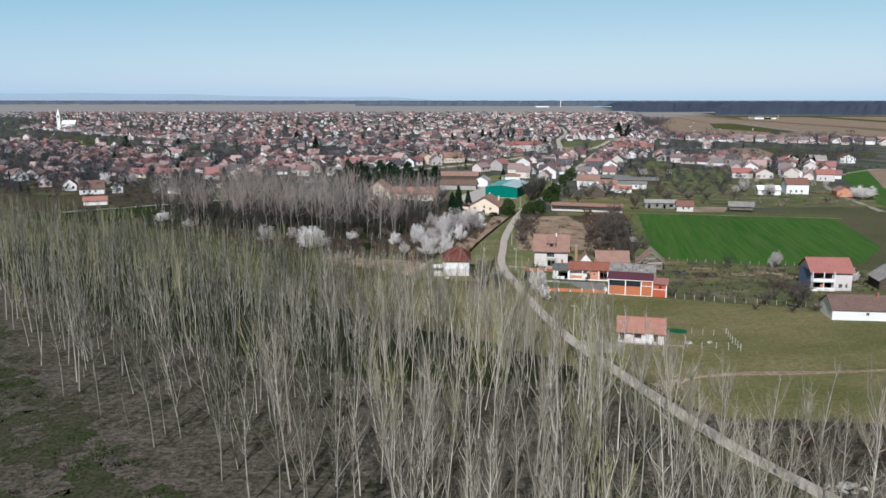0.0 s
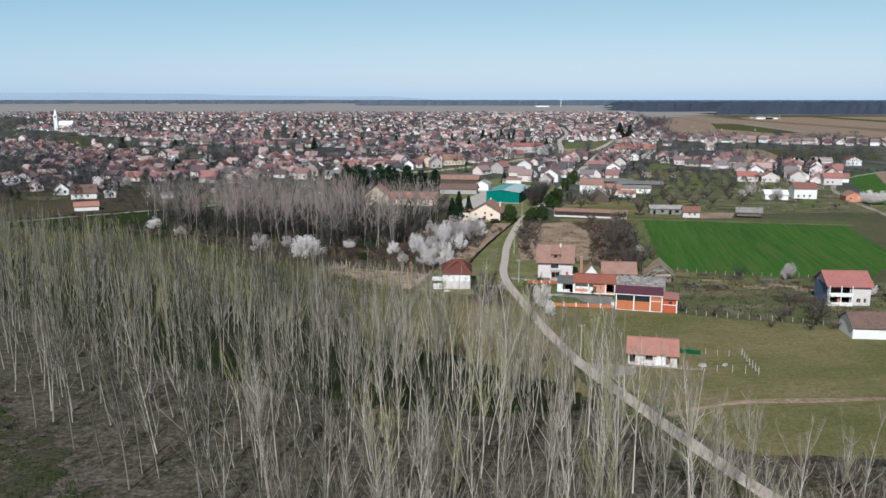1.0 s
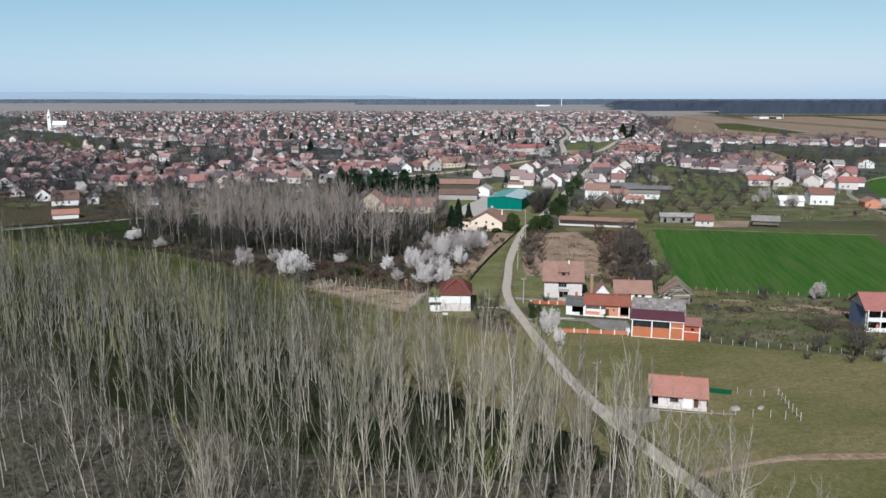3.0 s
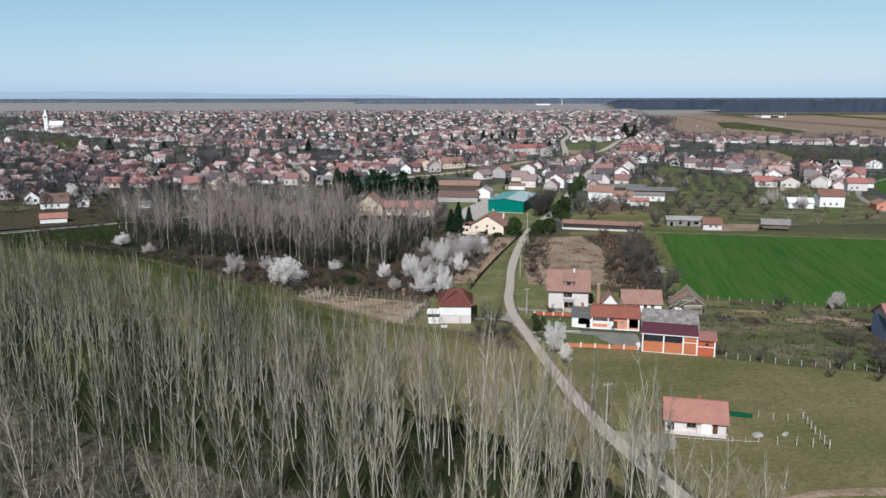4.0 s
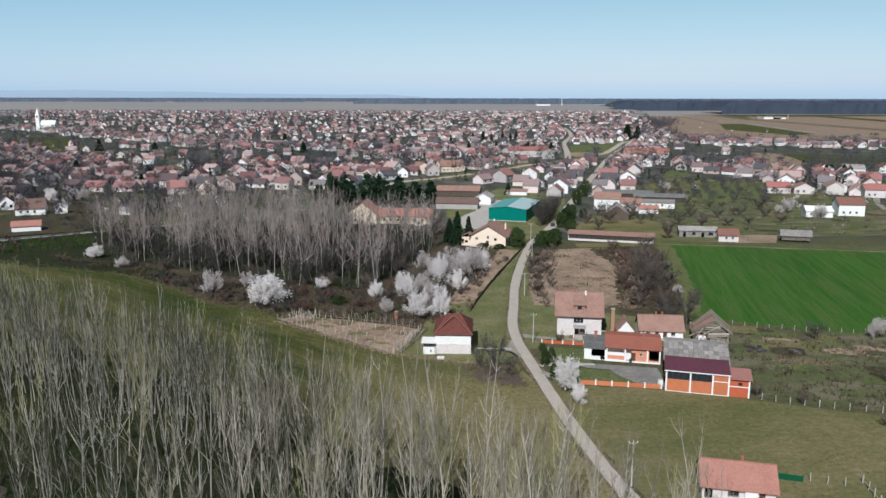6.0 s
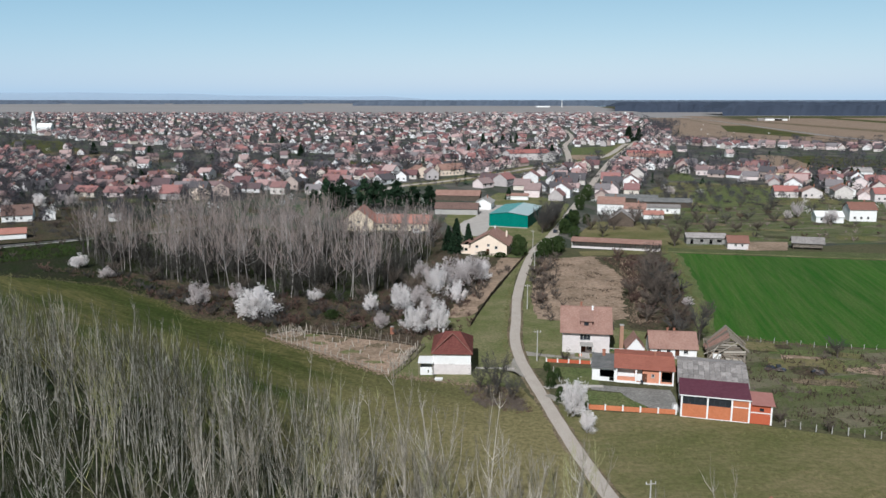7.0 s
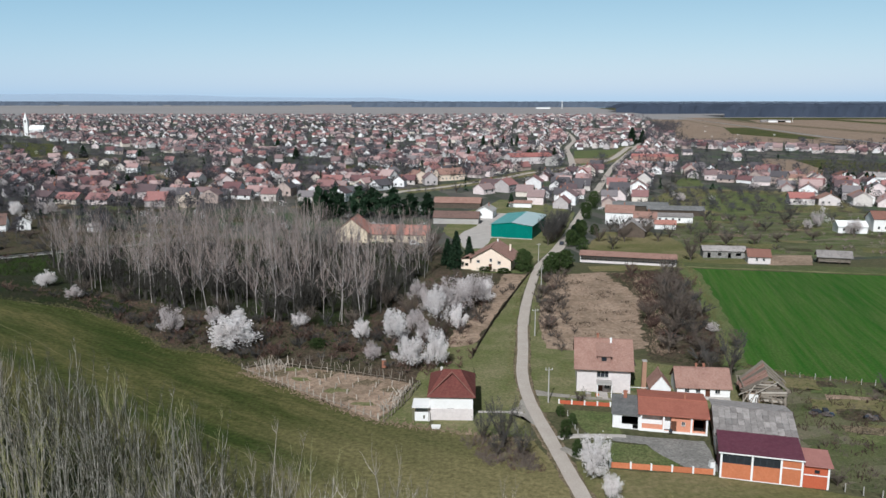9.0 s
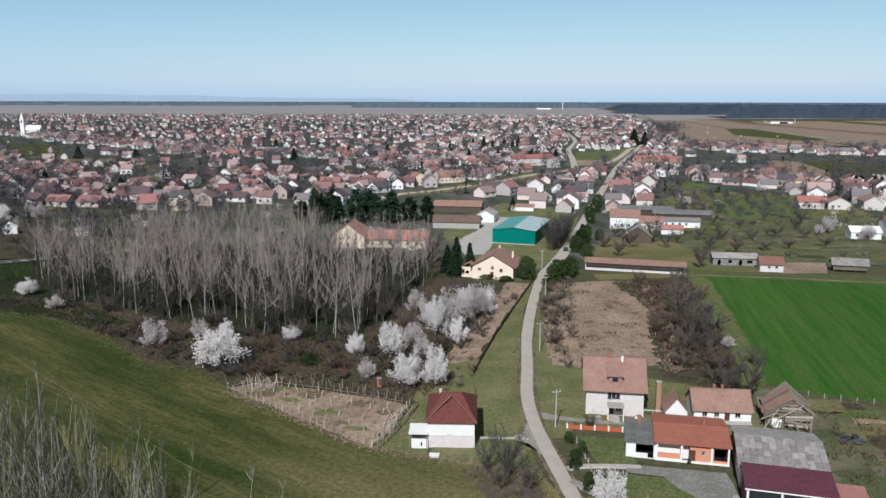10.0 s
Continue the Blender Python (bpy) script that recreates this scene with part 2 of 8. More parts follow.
M = dict(
    ground=surface("ground_soil", (0.075, 0.078, 0.04), (0.105, 0.092, 0.055), (0.05, 0.058, 0.026), scale=0.02, fine=0.5, mottle=0.3, bump=0.3),
    litter=surface("leaf_litter", (0.082, 0.07, 0.058), (0.026, 0.031, 0.014), (0.155, 0.13, 0.112), scale=0.085, fine=0.5, mottle=0.55, bump=0.7, mixfine=0.6),
    meadow=surface("meadow_grass", (0.038, 0.053, 0.013), (0.128, 0.114, 0.046), (0.022, 0.034, 0.008), scale=0.05, fine=0.5, stretch=(0.3, 1.7, 1), turn=38, fade=(0.75, -0.66, -192, -132, (0.175, 0.152, 0.074)), mottle=0.35, bump=0.12, mixfine=0.6),
    verge=surface("verge_grass", (0.112, 0.112, 0.045), (0.2, 0.165, 0.09), (0.062, 0.08, 0.022), scale=0.035, fine=0.55, stretch=(0.8, 1.25, 1), turn=-14, mottle=0.22, bump=0.06, mixfine=0.42),
    lawn=surface("lawn_grass", (0.078, 0.095, 0.038), (0.118, 0.12, 0.06), (0.054, 0.072, 0.026), scale=0.22, fine=1.4, mottle=0.4, bump=0.3),
    # grass darkened in base colour to add shade between the poplars
    grovegrass=surface("grass_with_painted_tree_shade", (0.022, 0.032, 0.011), (0.038, 0.036, 0.02), (0.011, 0.016, 0.005), scale=0.09, fine=0.6, mottle=0.5, bump=0.2, mixfine=0.6),
    clearmoss=surface("clearing_moss", (0.04, 0.048, 0.022), (0.07, 0.062, 0.045), (0.02, 0.027, 0.011), scale=0.12, fine=0.7, mottle=0.5, bump=0.3, mixfine=0.6),
    crop=surface("young_wheat", (0.025, 0.085, 0.010), (0.04, 0.108, 0.014), (0.105, 0.125, 0.045), scale=0.16, fine=0.7, stretch=(1.0, 0.04, 1), turn=10.5, mottle=0.25, bump=0.2, mixfine=0.5),
    fallow=surface("fallow_plot", (0.15, 0.115, 0.078), (0.085, 0.075, 0.04), (0.26, 0.2, 0.14), scale=0.22, fine=0.9, mottle=0.5, bump=0.5, mixfine=0.6),
    dry=surface("dry_grass", (0.31, 0.225, 0.165), (0.17, 0.124, 0.086), (0.37, 0.285, 0.215), scale=0.075, fine=0.4, mottle=0.3, bump=0.2, mixfine=0.5),
    scrub=surface("scrub_floor", (0.062, 0.048, 0.034), (0.036, 0.045, 0.018), (0.12, 0.088, 0.066), scale=0.07, fine=0.6, mottle=0.5, bump=0.6, mixfine=0.6),
    soil=surface("ploughed_soil", (0.235, 0.172, 0.125), (0.285, 0.215, 0.16), (0.18, 0.13, 0.095), scale=0.03, fine=0.4, stretch=(4, 0.3, 1), turn=4, mottle=0.25, bump=0.3),
    garden=plots(surface("garden_ground", (0.085, 0.1, 0.042), (0.15, 0.13, 0.085), (0.052, 0.072, 0.024), scale=0.16, fine=1.0, mottle=0.45, bump=0.4), 6.0, ((0.085, 0.1, 0.04), (0.17, 0.145, 0.105), (0.05, 0.062, 0.028), (0.115, 0.12, 0.062), (0.08, 0.125, 0.036), (0.2, 0.17, 0.13), (0.085, 0.095, 0.046)), -10, (0.45, 1.6, 1), 0.4),
    # paled and greyed: distance haze is painted into the farmland colour
    plain=surface("haze_paled_plain", (0.255, 0.24, 0.236), (0.30, 0.282, 0.275), (0.215, 0.207, 0.202), scale=0.004, fine=0.03, stretch=(0.3, 2, 1), bump=0.0),
    townfloor=plots(surface("town_ground", (0.074, 0.073, 0.064), (0.052, 0.062, 0.043), (0.12, 0.115, 0.106), scale=0.03, fine=0.3, bump=0.2), 20.0, ((0.068, 0.083, 0.05), (0.11, 0.10, 0.09), (0.046, 0.055, 0.038), (0.08, 0.08, 0.068), (0.068, 0.10, 0.046), (0.15, 0.134, 0.118), (0.056, 0.058, 0.052)), -14, (1.6, 0.7, 1), 0.6),
    asphalt=surface("worn_asphalt", (0.41, 0.36, 0.315), (0.46, 0.41, 0.36), (0.33, 0.29, 0.255), scale=0.25, fine=3.0, rough=0.92, mottle=0.14, bump=0.25),
    greyroad=surface("grey_asphalt", (0.115, 0.11, 0.108), (0.145, 0.14, 0.136), (0.09, 0.087, 0.085), scale=0.1, fine=1.5, mottle=0.12, bump=0.2),
    oldconcrete=surface("old_concrete", (0.20, 0.19, 0.178), (0.27, 0.257, 0.24), (0.14, 0.135, 0.12), scale=0.25, fine=1.2, mottle=0.3, bump=0.3, mixfine=0.6),
    darkbrush=surface("dark_bare_twigs", (0.07, 0.066, 0.061), (0.046, 0.044, 0.042), (0.105, 0.099, 0.092), scale=0.15, fine=2.0, rand=0.25, bump=0.0),
    redbrush=surface("reddish_stems", (0.10, 0.062, 0.05), (0.064, 0.042, 0.034), (0.15, 0.098, 0.08), scale=0.15, fine=2.0, rand=0.25, bump=0.0),
    grass=surface("fresh_grass", (0.094, 0.122, 0.044), (0.15, 0.15, 0.07), (0.062, 0.085, 0.03), scale=0.12, fine=0.9, mottle=0.4, bump=0.3, mixfine=0.6),
    # violet-blue cast of the twigs imitates haze over the town
    towntree=surface("haze_tinted_garden_twigs", (0.072, 0.068, 0.076), (0.046, 0.044, 0.052), (0.115, 0.109, 0.117), scale=0.03, fine=0.5, bump=0.0, island=0.35),
    stem_pale=surface("pale_trunk", (0.28, 0.252, 0.237), (0.15, 0.134, 0.127), (0.45, 0.42, 0.395), scale=0.15, fine=2.0, bump=0.2, island=0.5),
    stained=surface("stained_roof_felt", (0.13, 0.13, 0.128), (0.2, 0.195, 0.19), (0.085, 0.087, 0.088), scale=0.4, fine=2.0, mottle=0.2, bump=0.2),
    # floor litter with the shade of trees and bank painted in as near-black
    shadefloor=surface("litter_with_painted_shade", (0.024, 0.034, 0.012), (0.036, 0.032, 0.022), (0.012, 0.018, 0.006), scale=0.12, fine=0.6, mottle=0.5, bump=0.6, mixfine=0.6),
    umber=ribs(surface("dull_umber_tiles", (0.155, 0.098, 0.083), (0.115, 0.076, 0.066), (0.21, 0.145, 0.125), scale=0.3, fine=2.0, bump=0.3, mottle=0.15), 0.33, 0.03, "Y"),
    # understory bark blackened to paint in the shadow inside the poplar stand
    blackbark=surface("bark_with_painted_shadow", (0.055, 0.051, 0.044), (0.038, 0.036, 0.032), (0.085, 0.078, 0.068), scale=0.3, fine=3.0, bump=0.2),
    dryverge=surface("faded_verge", (0.118, 0.13, 0.05), (0.215, 0.188, 0.108), (0.07, 0.095, 0.026), scale=0.1, fine=0.8, mottle=0.3, bump=0.15, mixfine=0.55),
    gravel=surface("pale_gravel", (0.27, 0.245, 0.215), (0.33, 0.305, 0.27), (0.19, 0.175, 0.15), scale=0.3, fine=3.0, mottle=0.25, bump=0.5),
    concrete=surface("yard_concrete", (0.43, 0.395, 0.365), (0.35, 0.32, 0.295), (0.5, 0.465, 0.435), scale=0.25, fine=2.0, mottle=0.15, bump=0.2),
    post=surface("concrete_post", (0.46, 0.44, 0.41), (0.38, 0.365, 0.335), scale=1.2, fine=9),
    bark=surface("poplar_bark", (0.45, 0.41, 0.35), (0.30, 0.27, 0.228), (0.58, 0.535, 0.47), scale=0.6, fine=5.0, rand=0.3, bump=0.4),
    twig=surface("poplar_twigs", (0.265, 0.235, 0.178), (0.175, 0.155, 0.118), (0.355, 0.317, 0.25), scale=0.05, fine=1.2, rand=0.3, bump=0.0),
    twig_dark=surface("grey_twigs", (0.094, 0.091, 0.06), (0.054, 0.052, 0.035), (0.16, 0.152, 0.108), scale=0.05, fine=1.2, rand=0.3, bump=0.0),
    bark_dark=surface("grey_bark", (0.26, 0.245, 0.21), (0.11, 0.105, 0.088), (0.46, 0.44, 0.39), scale=0.4, fine=5.0, rand=0.4, bump=0.4),
    twig_green=surface("budding_twigs", (0.27, 0.262, 0.125), (0.20, 0.195, 0.092), (0.34, 0.33, 0.175), scale=0.08, fine=2.0, rand=0.15, bump=0.0),
    twig_pink=surface("dormant_twigs", (0.275, 0.218, 0.195), (0.18, 0.145, 0.13), (0.36, 0.295, 0.265), scale=0.06, fine=2.0, bump=0.0, island=0.3),
    brush=surface("bramble_stems", (0.108, 0.087, 0.072), (0.076, 0.062, 0.052), (0.155, 0.126, 0.106), scale=0.15, fine=2.0, rand=0.2, bump=0.0),
    bramble=surface("dark_bramble", (0.055, 0.038, 0.03), (0.035, 0.028, 0.02), (0.10, 0.07, 0.055), scale=0.15, fine=1.0, bump=0.0),
    ivy=surface("low_green_growth", (0.03, 0.048, 0.014), (0.02, 0.034, 0.011), (0.05, 0.07, 0.02), scale=0.3, fine=2.0, bump=0.0),
    # the blue in this wood is aerial haze put into the base colour
    hazewood=surface("haze_blued_wood", (0.085, 0.105, 0.14), (0.10, 0.12, 0.155), (0.07, 0.088, 0.12), scale=0.006, fine=0.03, bump=0.0),
    oldbark=surface("rough_bark", (0.12, 0.10, 0.082), (0.085, 0.07, 0.058), scale=0.6, fine=8, bump=0.5),
    blossom=surface("plum_blossom", (0.88, 0.845, 0.83), (0.80, 0.75, 0.735), (0.93, 0.91, 0.90), scale=0.5, fine=3.0, bump=0.0, rand=0.06, thin=0.45),
    fading=surface("fading_blossom", (0.66, 0.60, 0.585), (0.54, 0.475, 0.46), (0.76, 0.72, 0.71), scale=0.5, fine=3.0, bump=0.0, rand=0.1, thin=0.4),
    needle=surface("conifer_needles", (0.016, 0.032, 0.018), (0.024, 0.045, 0.022), (0.012, 0.022, 0.014), scale=0.4, fine=3.0, bump=0.0, rand=0.2),
    thuja=surface("evergreen_leaves", (0.035, 0.055, 0.018), (0.05, 0.07, 0.024), (0.02, 0.036, 0.014), scale=0.4, fine=3.0, bump=0.0, rand=0.2),
    white=surface("white_render", (0.74, 0.73, 0.71), (0.68, 0.665, 0.64), (0.80, 0.795, 0.785), scale=0.4, fine=3.0, bump=0.1),
    pinkish=surface("pale_render", (0.60, 0.545, 0.525), (0.53, 0.48, 0.465), (0.67, 0.62, 0.60), scale=0.4, fine=1.5, bump=0.1, mottle=0.06),
    cream=surface("cream_render", (0.74, 0.61, 0.49), (0.70, 0.57, 0.46), (0.78, 0.66, 0.545), scale=0.4, fine=3.0, bump=0.1),
    yellow=surface("peach_render", (0.66, 0.555, 0.41), (0.61, 0.51, 0.38), (0.70, 0.60, 0.46), scale=0.4, fine=3.0, bump=0.1),
    greyrender=surface("grey_render", (0.36, 0.34, 0.32), (0.30, 0.285, 0.265), (0.43, 0.41, 0.39), scale=0.4, fine=3.0, bump=0.15),
    bluewall=surface("blue_grey_render", (0.17, 0.21, 0.30), (0.14, 0.18, 0.26), scale=0.4, fine=3.0, bump=0.1),
    tile_old=ribs(surface("old_clay_tiles", (0.285, 0.168, 0.135), (0.225, 0.125, 0.1), (0.36, 0.25, 0.205), scale=0.35, fine=2.5, bump=0.3, mottle=0.15), 0.33, 0.03, "Y"),
    tile_orange=ribs(surface("orange_clay_tiles", (0.31, 0.115, 0.082), (0.26, 0.095, 0.068), (0.37, 0.155, 0.112), scale=0.35, fine=2.5, bump=0.2, mottle=0.12), 0.33, 0.03, "Y"),
    tile_salmon=ribs(surface("salmon_clay_tiles", (0.36, 0.175, 0.14), (0.30, 0.14, 0.112), (0.42, 0.225, 0.18), scale=0.35, fine=2.5, bump=0.2, mottle=0.12), 0.33, 0.03, "Y"),
    tile_dark=ribs(surface("dark_red_tiles", (0.14, 0.046, 0.04), (0.11, 0.038, 0.034), (0.21, 0.09, 0.07), scale=0.35, fine=2.0, bump=0.3, rough=0.8), 0.33, 0.03, "Y"),
    tile_brown=ribs(surface("brown_tiles", (0.20, 0.10, 0.078), (0.165, 0.085, 0.068), (0.25, 0.14, 0.11), scale=0.5, fine=4.0, bump=0.3), 0.33, 0.03, "Y"),
    tile_pink=ribs(surface("pink_roof_tiles", (0.33, 0.135, 0.12), (0.28, 0.115, 0.105), (0.38, 0.18, 0.155), scale=0.3, fine=2.0, bump=0.2), 0.33, 0.03, "Y"),
    purple=ribs(surface("plum_sheet_metal", (0.108, 0.033, 0.05), (0.09, 0.028, 0.043), (0.14, 0.055, 0.072), scale=0.25, fine=1.2, rough=0.65, bump=0.05, spec=0.25, mottle=0.12), 0.28, 0.04, "X"),
    pinksheet=ribs(surface("faded_red_sheet", (0.36, 0.175, 0.15), (0.33, 0.155, 0.135), scale=0.3, fine=2.0, rough=0.6), 0.28, 0.03, "X"),
    fibre=ribs(surface("weathered_fibre_cement", (0.27, 0.245, 0.232), (0.18, 0.163, 0.155), (0.37, 0.345, 0.33), scale=0.4, fine=1.5, rand=0.25, bump=0.25, mixfine=0.6, mottle=0.12), 0.18, 0.03, "X"),
    teal=ribs(surface("teal_sheet_metal", (0.008, 0.155, 0.125), (0.007, 0.135, 0.11), (0.012, 0.18, 0.145), scale=0.2, fine=1.5, rough=0.5, bump=0.05), 0.3, 0.04, "X"),
    tealroof=ribs(surface("pale_teal_sheet", (0.10, 0.32, 0.30), (0.085, 0.285, 0.27), scale=0.2, fine=1.5, rough=0.4, bump=0.05, spec=0.5), 0.3, 0.04, "Y"),
    whiteroof=ribs(surface("faded_sheet_roof", (0.40, 0.50, 0.50), (0.46, 0.55, 0.55), scale=0.2, fine=1.5, rough=0.4, bump=0.05, spec=0.5), 0.3, 0.04, "Y"),
    block=ribs(surface("hollow_clay_block", (0.46, 0.158, 0.075), (0.40, 0.135, 0.063), (0.52, 0.21, 0.11), scale=0.6, fine=3.0, bump=0.2, rand=0.1, mottle=0.1), 0.2, 0.02, "Z"),
    blockred=ribs(surface("red_clay_block", (0.42, 0.10, 0.05), (0.38, 0.088, 0.045), (0.47, 0.145, 0.075), scale=0.6, fine=4.0, bump=0.2), 0.2, 0.02, "Z"),
    salmonwall=surface("salmon_render", (0.60, 0.28, 0.18), (0.56, 0.25, 0.16), scale=0.5, fine=4.0),
    glass=surface("window_glass", (0.02, 0.024, 0.03), (0.03, 0.035, 0.042), scale=0.3, fine=1, rough=0.08, spec=0.6, bump=0),
    dark=surface("dark_opening", (0.012, 0.011, 0.01), (0.018, 0.016, 0.014), scale=0.6, fine=4),
    frame=surface("window_frame_paint", (0.62, 0.60, 0.57), (0.55, 0.53, 0.5), scale=2, fine=12, rough=0.5),
    door=surface("brown_door_paint", (0.12, 0.055, 0.035), (0.095, 0.045, 0.03), scale=1.5, fine=10, rough=0.6),
    wood=surface("grey_weathered_wood", (0.21, 0.18, 0.145), (0.15, 0.125, 0.10), (0.28, 0.25, 0.21), scale=0.8, fine=6, rand=0.25, bump=0.4),
    stake=surface("old_stakes", (0.36, 0.32, 0.27), (0.29, 0.255, 0.215), (0.43, 0.39, 0.34), scale=0.8, fine=6, rand=0.25, bump=0.4),
    wood_dark=surface("dark_old_planks", (0.085, 0.065, 0.05), (0.055, 0.043, 0.035), (0.13, 0.105, 0.085), scale=0.8, fine=6, rand=0.25, bump=0.4),
    brick=surface("chimney_brick", (0.30, 0.13, 0.085), (0.24, 0.105, 0.07), (0.36, 0.18, 0.125), scale=1.2, fine=8),
    tanbrick=surface("tan_brick", (0.37, 0.225, 0.155), (0.32, 0.19, 0.13), scale=1.0, fine=8),
    net=surface("green_fence_net", (0.01, 0.075, 0.035), (0.012, 0.09, 0.042), scale=2, fine=12),
    rust=surface("rusty_scrap", (0.10, 0.07, 0.055), (0.17, 0.16, 0.155), (0.06, 0.055, 0.055), scale=1.0, fine=6, rough=0.6),
    carwhite=surface("white_car_paint", (0.75, 0.75, 0.74), (0.70, 0.70, 0.69), scale=1, fine=3, rough=0.25, bump=0, spec=0.5),
    cardark=surface("dark_car_paint", (0.035, 0.04, 0.05), (0.045, 0.05, 0.06), scale=1, fine=3, rough=0.25, bump=0, spec=0.5),
    carblue=surface("blue_car_paint", (0.05, 0.075, 0.16), (0.06, 0.085, 0.18), scale=1, fine=3, rough=0.25, bump=0, spec=0.5),
    rubber=surface("tyre_rubber", (0.02, 0.02, 0.02), (0.03, 0.03, 0.03), scale=2, fine=12, rough=0.8),
    town_roof=pick("hazed_town_roof_tiles", HAZED_ROOF_REDS),
    town_wall=pick("town_wall_render", WALLS),
    house_roof=pick("hazed_village_roof_tiles", HAZED_ROOF_REDS, by="Random"),
    house_wall=pick("village_wall_render", WALLS, by="Random"),
    # forest and hills carry their distance haze as a painted blue tone
    forest=surface("haze_blued_forest", (0.044, 0.055, 0.08), (0.053, 0.065, 0.092), (0.036, 0.046, 0.067), scale=0.01, fine=0.08, bump=0.0),
    hills=surface("haze_blued_hills", (0.31, 0.39, 0.49), (0.32, 0.40, 0.50), (0.305, 0.385, 0.485), scale=0.001, fine=0.01, bump=0.0),
)


# ---- mesh helpers ----
class Mesh:
    """Vertices and faces gathered in lists."""

    def __init__(self):
        self.v, self.f, self.m = [], [], []

    def add(self, verts, faces, slot=0):
        k = len(self.v)
        self.v.extend(verts)
        self.f.extend([tuple(i + k for i in f) for f in faces])
        self.m.extend([slot] * len(faces))

    def box(self, x0, x1, y0, y1, z0, z1, slot=0):
        self.add([(x0, y0, z0), (x1, y0, z0), (x1, y1, z0), (x0, y1, z0), (x0, y0, z1), (x1, y0, z1), (x1, y1, z1), (x0, y1, z1)],
                 [(3, 2, 1, 0), (4, 5, 6, 7), (0, 1, 5, 4), (1, 2, 6, 5), (2, 3, 7, 6), (3, 0, 4, 7)], slot)

    def prism(self, ring_a, ring_b, slot=0):
        """Two rings of the same count, joined and capped."""
        n = len(ring_a)
        self.add(list(ring_a) + list(ring_b), [tuple(reversed(range(n))), tuple(range(n, 2 * n))] + [(i, (i + 1) % n, n + (i + 1) % n, n + i) for i in range(n)], slot)

    def beam(self, a, b, w, h=None, slot=0):
        """A squared timber from a to b."""
        a, b, h = Vector(a), Vector(b), h or w
        d = (b - a).normalized()
        s = d.cross(Vector((0, 0, 1)))
        s = s.normalized() if s.length > 1e-4 else Vector((1, 0, 0))
        u = s.cross(d)
        q = [s * (i * w / 2) + u * (j * h / 2) for i, j in ((-1, -1), (1, -1), (1, 1), (-1, 1))]
        self.prism([a + o for o in q], [b + o for o in q], slot)

    def tube(self, pts, radii, sides=4, slot=0):
        """A tapering limb; the last radius may be nothing."""
        k = len(self.v)
        tip = radii[-1] <= 0
        rings = len(pts) - (1 if tip else 0)
        for i in range(rings):
            a, b = pts[max(i - 1, 0)], pts[min(i + 1, len(pts) - 1)]
            d = (b[0] - a[0], b[1] - a[1], b[2] - a[2])
            L = math.sqrt(d[0] ** 2 + d[1] ** 2 + d[2] ** 2) or 1
            d = (d[0] / L, d[1] / L, d[2] / L)
            if abs(d[2]) < 0.9:
                sx, sy, sz = d[1], -d[0], 0.0
            else:
                sx, sy, sz = 0.0, d[2], -d[1]
            L = math.sqrt(sx * sx + sy * sy + sz * sz)
            sx, sy, sz = sx / L, sy / L, sz / L
            ux, uy, uz = sy * d[2] - sz * d[1], sz * d[0] - sx * d[2], sx * d[1] - sy * d[0]
            p, r = pts[i], radii[i]
            for j in range(sides):
                c, s = math.cos(6.28318 * j / sides) * r, math.sin(6.28318 * j / sides) * r
                self.v.append((p[0] + sx * c + ux * s, p[1] + sy * c + uy * s, p[2] + sz * c + uz * s))
        for i in range(rings - 1):
            for j in range(sides):
                a, b = k + i * sides + j, k + i * sides + (j + 1) % sides
                self.f.append((a, b, b + sides, a + sides))
                self.m.append(slot)
        if tip:
            self.v.append(tuple(pts[-1]))
            e = len(self.v) - 1
            for j in range(sides):
                self.f.append((k + (rings - 1) * sides + j, k + (rings - 1) * sides + (j + 1) % sides, e))
                self.m.append(slot)

    def merge(self, other, x, y, z, turn, size=1.0):
        c, s = math.cos(turn) * size, math.sin(turn) * size
        k = len(self.v)
        self.v.extend([(x + p[0] * c - p[1] * s, y + p[0] * s + p[1] * c, z + p[2] * size) for p in other.v])
        self.f.extend([tuple(i + k for i in f) for f in other.f])
        self.m.extend(other.m)

    def data(self, name, *mats, smooth=False):
        me = bpy.data.meshes.new(name)
        me.from_pydata(self.v, [], self.f)
        for m in mats:
            me.materials.append(m)
        if len(mats) > 1:
            me.polygons.foreach_set("material_index", self.m)
        if smooth:
            me.polygons.foreach_set("use_smooth", [True] * len(self.f))
        me.update()
        return me


def part(name, shape, material, parent, label="", at=None, smooth=False):
    """One mesh object under a thing or a part."""
    data = shape if isinstance(shape, bpy.types.Mesh) else shape.data(name, material, smooth=smooth)
    ob = new(name, data)
    ob.parent = parent
    if at:
        ob.location = at
    return tagged(ob, label)


def thing(name, label, category, x, y, turn=0, z=0, group="", kind=""):
    ob = new(name)
    ob.empty_display_size = 0.5
    ob.matrix_world = pose(x, y, z, 0, 0, turn)
    return tagged(ob, label, category, group, kind)


def whole(name, shape, material, label, category="", kind="", group="", smooth=False):
    return tagged(new(name, shape.data(name, material, smooth=smooth)), label, category, group, kind)


